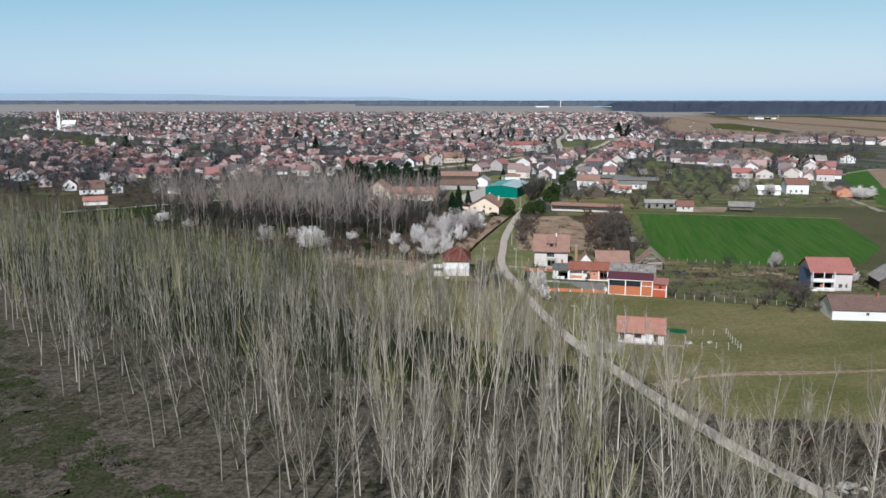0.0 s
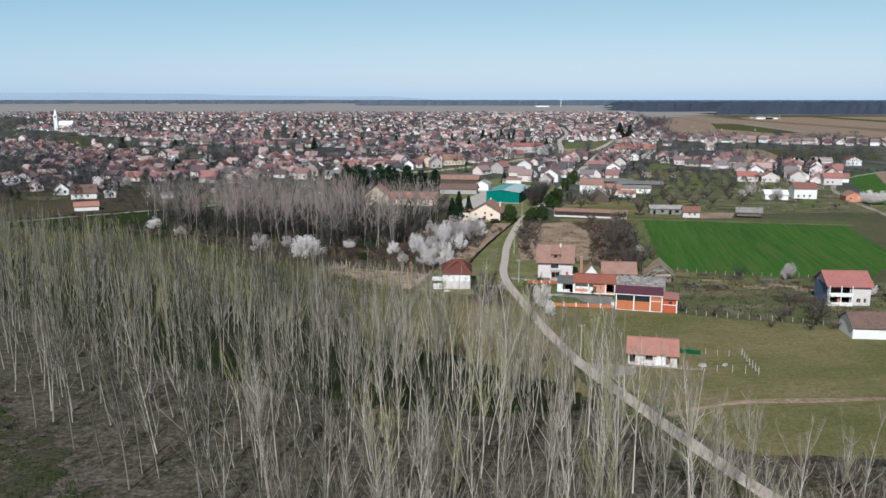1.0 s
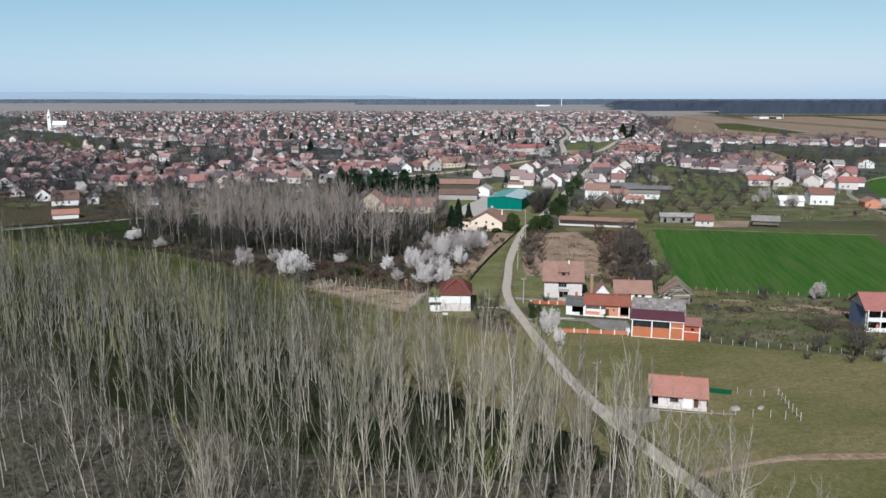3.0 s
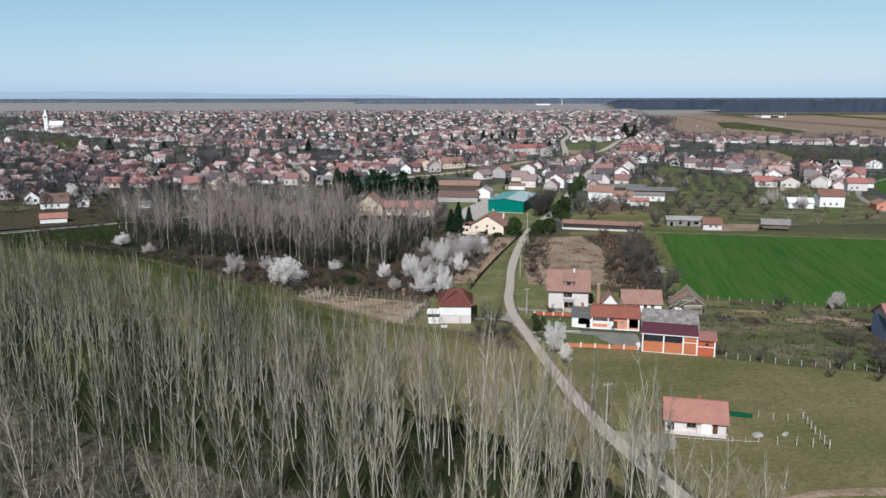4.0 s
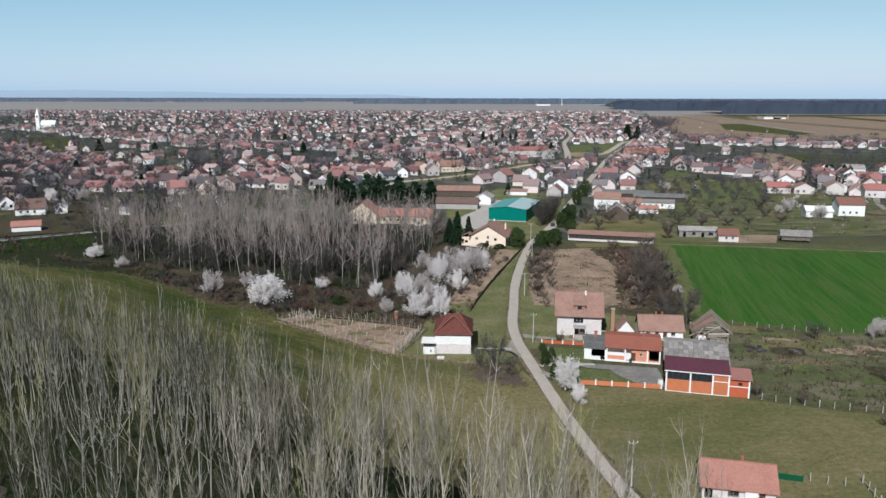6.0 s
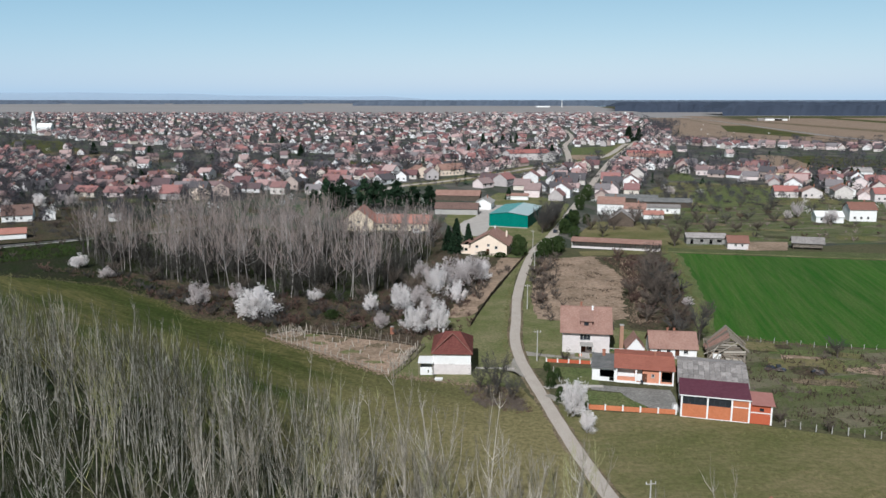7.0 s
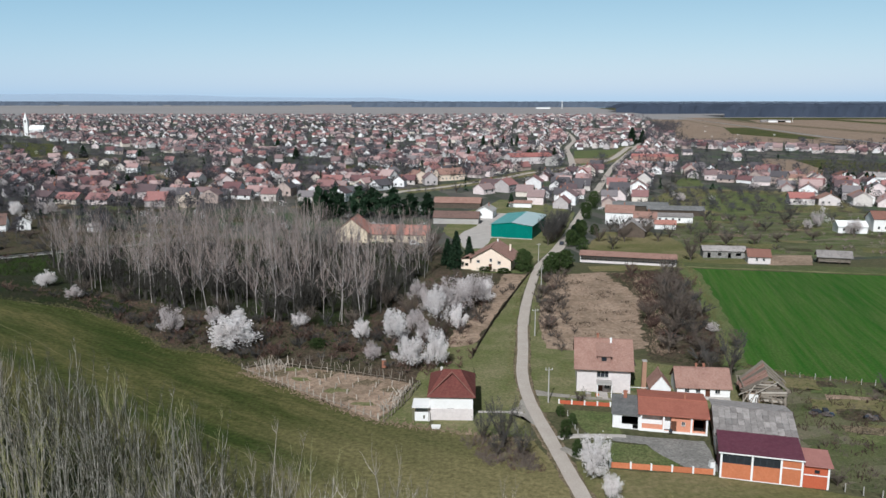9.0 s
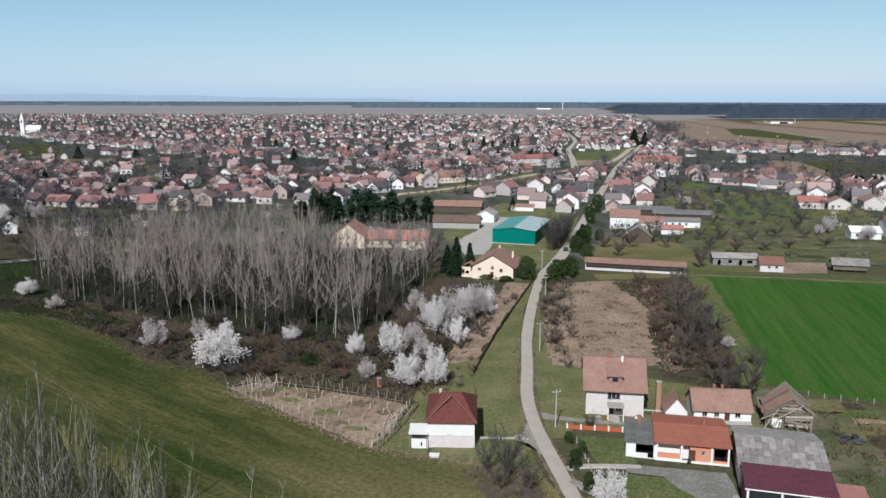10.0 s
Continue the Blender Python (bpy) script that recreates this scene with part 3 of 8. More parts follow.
# ---- buildings ----
def wall_mesh(w, d, h, openings, t=0.3, gable=None, rise=0.0, sides="SNEW"):
    """Four outer walls round the origin, with holes and their reveals. openings: (side, u0, u1, z0, z1); u runs along x or y from the middle."""
    mesh = Mesh()
    spec = {"S": (lambda u, z, k: (u, -d / 2 + k, z), w), "N": (lambda u, z, k: (-u, d / 2 - k, z), w),
            "E": (lambda u, z, k: (w / 2 - k, u, z), d), "W": (lambda u, z, k: (-w / 2 + k, -u, z), d)}
    for side in sides:
        at, length = spec[side]
        holes = [o[1:] for o in openings if o[0] == side]
        us = sorted({-length / 2, length / 2, *[o[0] for o in holes], *[o[1] for o in holes]})
        zs = sorted({0.0, h, *[o[2] for o in holes], *[o[3] for o in holes]})
        for u0, u1 in zip(us, us[1:]):
            for z0, z1 in zip(zs, zs[1:]):
                if any(o[0] < (u0 + u1) / 2 < o[1] and o[2] < (z0 + z1) / 2 < o[3] for o in holes):
                    continue
                mesh.add([at(u0, z0, 0), at(u1, z0, 0), at(u1, z1, 0), at(u0, z1, 0)], [(0, 1, 2, 3)])
                mesh.add([at(u0, z0, t), at(u1, z0, t), at(u1, z1, t), at(u0, z1, t)], [(3, 2, 1, 0)])
        for u0, u1, z0, z1 in holes:
            for a, b in (((u0, z0), (u1, z0)), ((u1, z0), (u1, z1)), ((u1, z1), (u0, z1)), ((u0, z1), (u0, z0))):
                mesh.add([at(*a, 0), at(*b, 0), at(*b, t), at(*a, t)], [(3, 2, 1, 0)])
    if gable == "x":
        for s in (-1, 1):
            mesh.prism([(s * w / 2, -d / 2, h), (s * w / 2, d / 2, h), (s * w / 2, 0, h + rise)], [(s * (w / 2 - t), -d / 2, h), (s * (w / 2 - t), d / 2, h), (s * (w / 2 - t), 0, h + rise)])
    if gable == "y":
        for s in (-1, 1):
            mesh.prism([(-w / 2, s * d / 2, h), (w / 2, s * d / 2, h), (0, s * d / 2, h + rise)], [(-w / 2, s * (d / 2 - t), h), (w / 2, s * (d / 2 - t), h), (0, s * (d / 2 - t), h + rise)])
    return mesh


def gable_roof(w, d, h, rise, eave=0.5, verge=0.4, thick=0.18, axis="x"):
    """Two slopes over a w by d plan whose walls end at h; the ridge runs along the axis."""
    mesh = Mesh()
    half, run = (d / 2, w / 2 + verge) if axis == "x" else (w / 2, d / 2 + verge)
    k = rise / half
    low = h - eave * k
    for s in (-1, 1):
        sec = [(0, h + rise), (s * (half + eave), low), (s * (half + eave), low + thick), (0, h + rise + thick)]
        ring = [[(e * run, o, z) if axis == "x" else (o, e * run, z) for o, z in sec] for e in (-1, 1)]
        mesh.prism(ring[0], ring[1])
    return mesh


def hip_roof(w, d, h, rise, eave=0.5, ridge=2.0, thick=0.16, axis="y"):
    mesh = Mesh()
    a, b = w / 2 + eave, d / 2 + eave
    r = [(0, -ridge / 2), (0, ridge / 2)] if axis == "y" else [(-ridge / 2, 0), (ridge / 2, 0)]
    base = [(-a, -b), (a, -b), (a, b), (-a, b)]
    vs = [(x, y, h) for x, y in base] + [(x, y, h + thick) for x, y in base] + [(x, y, h + thick + rise) for x, y in r]
    if axis == "y":
        top = [(4, 5, 8), (5, 6, 9, 8), (6, 7, 9), (7, 4, 8, 9)]
    else:
        top = [(4, 5, 9, 8), (5, 6, 9), (6, 7, 8, 9), (7, 4, 8)]
    mesh.add(vs, [(3, 2, 1, 0)] + [(i, (i + 1) % 4, 4 + (i + 1) % 4, 4 + i) for i in range(4)] + top)
    return mesh


def slab_roof(x0, x1, y0, y1, z_front, z_back, thick=0.14):
    mesh = Mesh()
    mesh.prism([(x0, y0, z_front), (x0, y1, z_back), (x0, y1, z_back + thick), (x0, y0, z_front + thick)][::-1],
               [(x1, y0, z_front), (x1, y1, z_back), (x1, y1, z_back + thick), (x1, y0, z_front + thick)][::-1])
    return mesh


WINDOWS = {}
TURN = {"S": 0, "E": 90, "N": 180, "W": -90}


def place_on(side, u, w, d, inset):
    return {"S": (u, -d / 2 + inset), "N": (-u, d / 2 - inset), "E": (w / 2 - inset, u), "W": (-w / 2 + inset, -u)}[side]


def add_window(house, side, u0, u1, z0, z1, w, d, door=False, frame="frame"):
    """A window with its frame, pane and sill, or a door leaf with its handle, in an opening of that side."""
    ww, wh = round(u1 - u0, 2), round(z1 - z0, 2)
    key = (ww, wh, door, frame)
    if key not in WINDOWS:
        f, g, s = Mesh(), Mesh(), Mesh()
        t = 0.09
        if door:
            f.box(-ww / 2, ww / 2, -0.03, 0.03, 0, wh)
            for z in (0.15, wh * 0.52):
                f.box(-ww / 2 + 0.12, ww / 2 - 0.12, -0.05, -0.03, z, z + wh * 0.36)
            g.box(ww / 2 - 0.16, ww / 2 - 0.1, -0.1, -0.05, wh * 0.48, wh * 0.52)
            WINDOWS[key] = (f.data("door", M["door"]), g.data("door_handle", M["frame"]), None)
        else:
            f.box(-ww / 2, -ww / 2 + t, -0.05, 0.05, 0, wh)
            f.box(ww / 2 - t, ww / 2, -0.05, 0.05, 0, wh)
            f.box(-ww / 2 + t, ww / 2 - t, -0.05, 0.05, 0, t)
            f.box(-ww / 2 + t, ww / 2 - t, -0.05, 0.05, wh - t, wh)
            for i in range(1, max(2, round(ww / 0.75))):
                x = -ww / 2 + i * ww / max(2, round(ww / 0.75))
                f.box(x - t / 3, x + t / 3, -0.045, 0.045, t, wh - t)
            g.box(-ww / 2 + t, ww / 2 - t, -0.008, 0.008, t, wh - t)
            s.box(-ww / 2 - 0.06, ww / 2 + 0.06, -0.28, -0.055, -0.06, 0.0)
            WINDOWS[key] = (f.data("window", M[frame]), g.data("pane", M["glass"]), s.data("sill", M["frame"]))
    f, g, s = WINDOWS[key]
    x, y = place_on(side, (u0 + u1) / 2, w, d, 0.2)
    ob = part("door" if door else "window", f, None, house)
    ob.matrix_local = pose(x, y, z0, 0, 0, TURN[side])
    part("door_handle" if door else "pane", g, None, ob)
    if s:
        part("sill", s, None, ob)
    return ob


def chimney(house, x, y, z0, z1, size=0.5, mat="brick"):
    c = Mesh()
    c.box(-size / 2, size / 2, -size / 2, size / 2, z0, z1)
    c.box(-size / 2 - 0.07, size / 2 + 0.07, -size / 2 - 0.07, size / 2 + 0.07, z1, z1 + 0.12)
    c.box(-size / 4, size / 4, -size / 4, size / 4, z1 + 0.12, z1 + 0.3)
    return part("chimney", c, M[mat], house, at=(x, y, 0))


def building(name, label, x, y, turn, w, d, h, wall, roof, rise, windows=(), doors=(), axis="x", kind="gable", eave=0.5, verge=0.4, ridge=2.0, category="house", chimneys=(), frame="frame", blank=(), plinth=0.0):
    """A house that stands with the middle of its plan at x, y."""
    ob = thing(name, label, category, x, y, turn)
    part("wall", wall_mesh(w, d, h, list(windows) + list(doors) + list(blank), gable=axis if kind == "gable" else None, rise=rise), M[wall], ob)
    inner = Mesh()
    inner.box(-w / 2 + 0.32, w / 2 - 0.32, -d / 2 + 0.32, d / 2 - 0.32, 0.02, 0.12)
    part("floor_slab", inner, M["dark"], ob)
    if plinth:
        p = Mesh()
        p.box(-w / 2 - 0.06, w / 2 + 0.06, -d / 2 - 0.06, -d / 2 - 0.002, 0, plinth)
        part("plinth", p, M["greyrender"], ob)
    part("roof", gable_roof(w, d, h, rise, eave, verge, axis=axis) if kind == "gable" else hip_roof(w, d, h, rise, eave, ridge, axis=axis), M[roof], ob)
    if kind == "gable":
        r = Mesh()
        if axis == "x":
            r.beam((-w / 2 - verge, 0, h + rise + 0.2), (w / 2 + verge, 0, h + rise + 0.2), 0.28, 0.14)
        else:
            r.beam((0, -d / 2 - verge, h + rise + 0.2), (0, d / 2 + verge, h + rise + 0.2), 0.28, 0.14)
        part("ridge_cap", r, M[roof], ob)
    for s, u0, u1, z0, z1 in windows:
        add_window(ob, s, u0, u1, z0, z1, w, d, frame=frame)
    for s, u0, u1, z0, z1 in doors:
        add_window(ob, s, u0, u1, z0, z1, w, d, door=True)
    for c in chimneys:
        chimney(ob, *c)
    return ob


# ---- plants ----
def rnd(a, b):
    return random.uniform(a, b)


def lerp(p, m, e, q):
    """A point along a limb that bends at m."""
    return [p[c] + (m[c] - p[c]) * q * 2 if q < 0.5 else m[c] + (e[c] - m[c]) * (q * 2 - 1) for c in range(3)]


def toward(p, turn, lean, length):
    return (p[0] + math.cos(turn) * math.sin(lean) * length, p[1] + math.sin(turn) * math.sin(lean) * length, p[2] + math.cos(lean) * length)


def poplar_shapes(height, rich=1.0, twig=0.021, stem=0.0062, spread=1.0):
    """A bare young poplar: a slim trunk that forks into steep leaders, with upswept limbs and twigs."""
    trunk, crown = Mesh(), Mesh()
    fork = rnd(0.3, 0.52)
    bend = (rnd(-2.6, 2.6), rnd(-2.6, 2.6))
    bow = (rnd(-1.1, 1.1), rnd(-1.1, 1.1))

    def axis(k):
        return (bend[0] * k * k + bow[0] * math.sin(3 * k), bend[1] * k * k + bow[1] * math.sin(2.6 * k), height * k)

    n, r0 = 7, height * stem
    trunk.tube([axis(i / n) for i in range(n + 1)], [r0 * (1.15 if i == 0 else 1) * (1 - i / n) ** 0.75 + 0.008 for i in range(n)] + [0.0], 5)
    limbs = [(axis(0.3), axis(0.65), axis(1.0), 1.0)]
    for i in range(random.choice((2, 3, 3, 4, 5))):
        k = fork * rnd(0.8, 1.35)
        p, a = axis(k), i * 2.2 + rnd(-0.6, 0.6)
        length = height * (1 - k) * rnd(0.6, 0.98)
        lean = rnd(0.2, 0.55) * spread
        m = toward(p, a, lean * 1.25, length * 0.5)
        e = toward(m, a + rnd(-0.7, 0.7), lean * rnd(0.3, 0.9), length * 0.52)
        r = r0 * (1 - k) * rnd(0.7, 1.0)
        trunk.tube([p, m, e], [r, r * 0.62, 0.0], 4)
        limbs.append((p, m, e, 0.8))
    count = int(34 * rich)
    for i in range(count):
        p0, m0, e0, w = limbs[i % len(limbs)] if i % 3 else limbs[0]
        q = rnd(0.0, 0.95)
        p = lerp(p0, m0, e0, q)
        if i < 5:
            p = axis(rnd(0.26, 0.42))
        a = i * 2.4 + rnd(-0.6, 0.6)
        length = height * (0.05 + 0.15 * (1 - q)) * rnd(0.5, 1.5) * w
        lean = rnd(0.2, 0.75) * (0.6 + 0.4 * spread)
        mid = toward(p, a, lean, length * 0.5)
        end = toward(mid, a + rnd(-0.3, 0.3), lean * 0.6, length * 0.55)
        r = twig * 1.05 + 0.006 * length
        (trunk if i % 3 == 0 else crown).tube([p, mid, end], [r * 1.0, r * 0.7, 0.0], 3)
        for j in range(int((1.4 + length * 0.8) * rich)):
            s = lerp(p, mid, end, rnd(0.15, 0.97))
            crown.tube([s, toward(s, a + rnd(-1.7, 1.7), rnd(0.05, 0.6), rnd(0.5, 1.2) * (0.5 + 0.3 * length))], [twig * 0.85, 0.0], 3)
    for p0, m0, e0, w in limbs:
        for j in range(int(21 * rich)):
            s = lerp(p0, m0, e0, rnd(0.3, 1.0) ** 0.7)
            crown.tube([s, toward(s, rnd(0, 6.28), rnd(0.08, 0.5), rnd(0.7, 2.3))], [twig * 0.9, 0.0], 3)
    return trunk, crown


def bushy_shapes(height, width, limbs=9, twigs=14, thick=1.0):
    """A bare round-headed tree or thicket: forked limbs and a haze of twigs."""
    trunk, crown = Mesh(), Mesh()
    fork = height * rnd(0.12, 0.26)
    trunk.tube([(0, 0, 0), (rnd(-0.15, 0.15), rnd(-0.15, 0.15), fork), (rnd(-0.3, 0.3), rnd(-0.3, 0.3), height * 0.5)], [height * 0.022 * thick, height * 0.016 * thick, 0.0], 5)
    for i in range(limbs):
        a = i * 2.4 + rnd(-0.4, 0.4)
        out = width / 2 * rnd(0.55, 1.0)
        top = height * rnd(0.55, 1.0) * (1 - 0.25 * out / (width / 2))
        p0 = (0, 0, fork * rnd(0.6, 1.1))
        p1 = (math.cos(a) * out * 0.45, math.sin(a) * out * 0.45, fork + (top - fork) * 0.5)
        p2 = (math.cos(a) * out * 0.85, math.sin(a) * out * 0.85, top)
        r = height * 0.009 * thick
        trunk.tube([p0, p1, p2], [r, r * 0.6, 0.0], 4)
        for j in range(twigs):
            q = rnd(0.2, 1.0)
            s = [p0[c] + (p1[c] - p0[c]) * q * 2 if q < 0.5 else p1[c] + (p2[c] - p1[c]) * (q * 2 - 1) for c in range(3)]
            b, ln = a + rnd(-1.6, 1.6), rnd(0.2, 1.25)
            tl = height * rnd(0.12, 0.3)
            m = [s[0] + math.cos(b) * math.sin(ln) * tl * 0.5, s[1] + math.sin(b) * math.sin(ln) * tl * 0.5, s[2] + math.cos(ln) * tl * 0.5]
            e = (s[0] + math.cos(b) * math.sin(ln) * tl, s[1] + math.sin(b) * math.sin(ln) * tl, s[2] + math.cos(ln * 0.8) * tl)
            crown.tube([s, e], [0.034 * thick, 0.0], 3)
            for h in range(4):
                b2, l2 = b + rnd(-1.2, 1.2), rnd(0.1, 1.2)
                t2 = tl * rnd(0.3, 0.6)
                crown.tube([m, (m[0] + math.cos(b2) * math.sin(l2) * t2, m[1] + math.sin(b2) * math.sin(l2) * t2, m[2] + math.cos(l2) * t2)], [0.026 * thick, 0.0], 3)
    return trunk, crown


def tuft(mesh, p, size, leaves=3):
    """A crumpled clump of leaves or petals."""
    for _ in range(leaves):
        n = Vector((rnd(-1, 1), rnd(-1, 1), rnd(-0.3, 1))).normalized()
        s = n.orthogonal().normalized() * size
        u = n.cross(s) * rnd(0.6, 1.0)
        c = Vector(p) + Vector((rnd(-1, 1), rnd(-1, 1), rnd(-1, 1))) * size * 0.6
        mesh.add([tuple(c - s), tuple(c - u + n * size * 0.3), tuple(c + s), tuple(c + u + n * size * 0.3)], [(0, 1, 2), (0, 2, 3)])


def blossom_shapes(height, width, petals=150):
    """A plum tree: forked limbs that end in plumes of blossom, open between them."""
    trunk, crown = Mesh(), Mesh()
    trunk.tube([(0, 0, 0), (rnd(-0.1, 0.1), rnd(-0.1, 0.1), height * 0.2), (0, 0, height * 0.5)], [0.16, 0.12, 0.0], 5)
    for i in range(30):
        a, k = i * 2.4 + rnd(-0.5, 0.5), rnd(0.0, 1.0)
        out = width / 2 * (0.12 + 0.83 * math.sqrt(k)) * rnd(0.8, 1.08)
        top = height * (1.0 - 0.62 * k * k) * rnd(0.72, 1.03)
        p0 = (0, 0, height * rnd(0.08, 0.25))
        p1 = (math.cos(a) * out * 0.5, math.sin(a) * out * 0.5, max(top * 0.5, 0.3))
        p2 = (math.cos(a) * out, math.sin(a) * out, top)
        trunk.tube([p0, p1, p2], [0.075, 0.05, 0.0], 4)
        fat = width * rnd(0.04, 0.078)
        for _ in range(petals):
            q = rnd(0.38, 1.0) ** 0.75
            c = lerp(p0, p1, p2, q)
            f = fat * (1.35 - 0.75 * q)
            p = (c[0] + random.gauss(0, f), c[1] + random.gauss(0, f), c[2] + random.gauss(0, f))
            if p[2] > height * 0.06:
                tuft(crown, p, rnd(0.07, 0.145), 2)
    return trunk, crown


def conifer_shapes(height, width, slim=1.0):
    trunk, crown = Mesh(), Mesh()
    trunk.tube([(0, 0, 0), (0, 0, height * 0.97)], [height * 0.014, 0.01], 5)
    tiers = int(height * 1.9)
    for i in range(tiers):
        k = i / tiers
        z = height * (0.06 + 0.92 * k)
        reach = width / 2 * (1 - k) ** 0.8 * slim + 0.12
        for j in range(max(5, int(11 * (1 - k * 0.6)))):
            a = j * 6.283 / max(5, int(11 * (1 - k * 0.6))) + i * 0.7 + rnd(-0.25, 0.25)
            r = reach * rnd(0.7, 1.15)
            for q in (0.45, 0.75, 1.0):
                tuft(crown, (math.cos(a) * r * q, math.sin(a) * r * q, z - r * q * 0.28 + rnd(-0.15, 0.15)), rnd(0.25, 0.45) * (0.6 + width / 12))
    return trunk, crown


def pine_shapes(height, width):
    """A broad pine: bare lower trunk, an oval crown of uneven boughs."""
    trunk, crown = Mesh(), Mesh()
    trunk.tube([(0, 0, 0), (rnd(-0.3, 0.3), rnd(-0.3, 0.3), height * 0.55), (0, 0, height * 0.94)], [height * 0.018, height * 0.012, 0.03], 6)
    for _ in range(46):
        k, a = rnd(0, 1), rnd(0, 6.283)
        r = width / 2 * (0.35 + 0.65 * math.sin(math.pi * min(1, 0.25 + k * 0.78))) * rnd(0.45, 1.05)
        x, y, z = math.cos(a) * r, math.sin(a) * r, height * (0.16 + 0.8 * k) + rnd(-0.4, 0.4)
        for _ in range(16):
            tuft(crown, (x * rnd(0.7, 1.1) + random.gauss(0, 0.55), y * rnd(0.7, 1.1) + random.gauss(0, 0.55), z + random.gauss(0, 0.42)), rnd(0.3, 0.55))
    return trunk, crown


def evergreen_shapes(height, width):
    trunk, crown = Mesh(), Mesh()
    trunk.tube([(0, 0, 0), (0, 0, height * 0.7)], [0.12, 0.03], 5)
    for _ in range(int(380 + 40 * width)):
        a, z = rnd(0, 6.283), rnd(0.02, 1) ** 0.8
        r = width / 2 * math.sqrt(max(0.02, 1 - (2 * z - 0.85) ** 2 / 1.4)) * rnd(0.5, 1.1)
        lump = 1 + 0.28 * math.sin(a * 3 + z * 7) * math.sin(z * 11 + a)
        tuft(crown, (math.cos(a) * r * lump, math.sin(a) * r * lump, z * height), rnd(0.1, 0.24))
    return trunk, crown


def far_tree_shapes(height, width, count=40, size=1.0):
    """A small leafless garden tree: limbs and loose clumps of twigs."""
    trunk, crown = Mesh(), Mesh()
    trunk.tube([(0, 0, 0), (0, 0, height * 0.6)], [0.14, 0.0], 4)
    for i in range(count):
        a, r, z = rnd(0, 6.28), width / 2 * math.sqrt(random.random()), rnd(0.28, 1.0)
        r *= 1.1 - 0.55 * z
        tuft(crown, (math.cos(a) * r, math.sin(a) * r, z * height), rnd(0.3, 0.7) * size, 1 if count < 200 else 2)
    return trunk, crown


def tree_master(name, shapes, bark, leaves, label, category="tree", group="", crown_label=""):
    """A tree thing that waits below for copy_thing(); plant() sets it out."""
    ob = thing(name, label, category, 0, 0, group=group)
    part("trunk", shapes[0], M[bark], ob)
    part("crown", shapes[1], M[leaves], ob, crown_label)
    return ob


USED = set()


def plant(master, x, y, size=1.0, turn=None, z=0.0, tall=1.0, tilt=0.0):
    """Sets the master itself out the first time, and copies after that."""
    turn = rnd(0, 360) if turn is None else turn
    m = pose(x, y, z, rnd(-tilt, tilt) if tilt else 0, rnd(-tilt, tilt) if tilt else 0, turn) @ Matrix.Diagonal((size, size, size * tall, 1))
    if master.name not in USED:
        USED.add(master.name)
        master.matrix_world = m
        return master
    base = master.matrix_world.copy()
    ob = copy_thing(master, Matrix.Identity(4))
    ob.matrix_basis = m
    return ob


# ---- ground ----
def inside(poly, x, y):
    hit = False
    for (x0, y0), (x1, y1) in zip(poly, poly[1:] + poly[:1]):
        if (y0 > y) != (y1 > y) and x < (x1 - x0) * (y - y0) / (y1 - y0) + x0:
            hit = not hit
    return hit


def ragged(poly, step, amount):
    out = []
    for (x0, y0), (x1, y1) in zip(poly, poly[1:] + poly[:1]):
        n = max(1, int(math.hypot(x1 - x0, y1 - y0) / step))
        for i in range(n):
            k = i / n
            j = amount if i else amount * 0.3
            out.append((x0 + (x1 - x0) * k + rnd(-j, j), y0 + (y1 - y0) * k + rnd(-j, j)))
    return out


def patch(name, poly, z, material, label, step=4.0, amount=0.5, deep=0.0):
    """A sheet of ground cover that lies on the ground."""
    bm = bmesh.new()
    bm.faces.new([bm.verts.new((x, y, z)) for x, y in ragged(poly, step, amount)])
    bmesh.ops.triangulate(bm, faces=bm.faces[:])
    bmesh.ops.recalc_face_normals(bm, faces=bm.faces[:])
    if bm.faces and sum(f.normal.z for f in bm.faces) < 0:
        bmesh.ops.reverse_faces(bm, faces=bm.faces[:])
    me = bpy.data.meshes.new(name)
    bm.to_mesh(me)
    me.materials.append(M[material])
    return tagged(new(name, me), label, "ground", kind="structure")


def smooth_line(pts, step=3.0):
    out = []
    for i in range(len(pts) - 1):
        p0, p1, p2, p3 = (Vector(pts[max(0, min(len(pts) - 1, i + k))]) for k in (-1, 0, 1, 2))
        n = max(2, int((p2 - p1).length / step))
        for j in range(n):
            t = j / n
            out.append(0.5 * (2 * p1 + (p2 - p0) * t + (2 * p0 - 5 * p1 + 4 * p2 - p3) * t * t + (3 * p1 - p0 - 3 * p2 + p3) * t ** 3))
    return out + [Vector(pts[-1])]


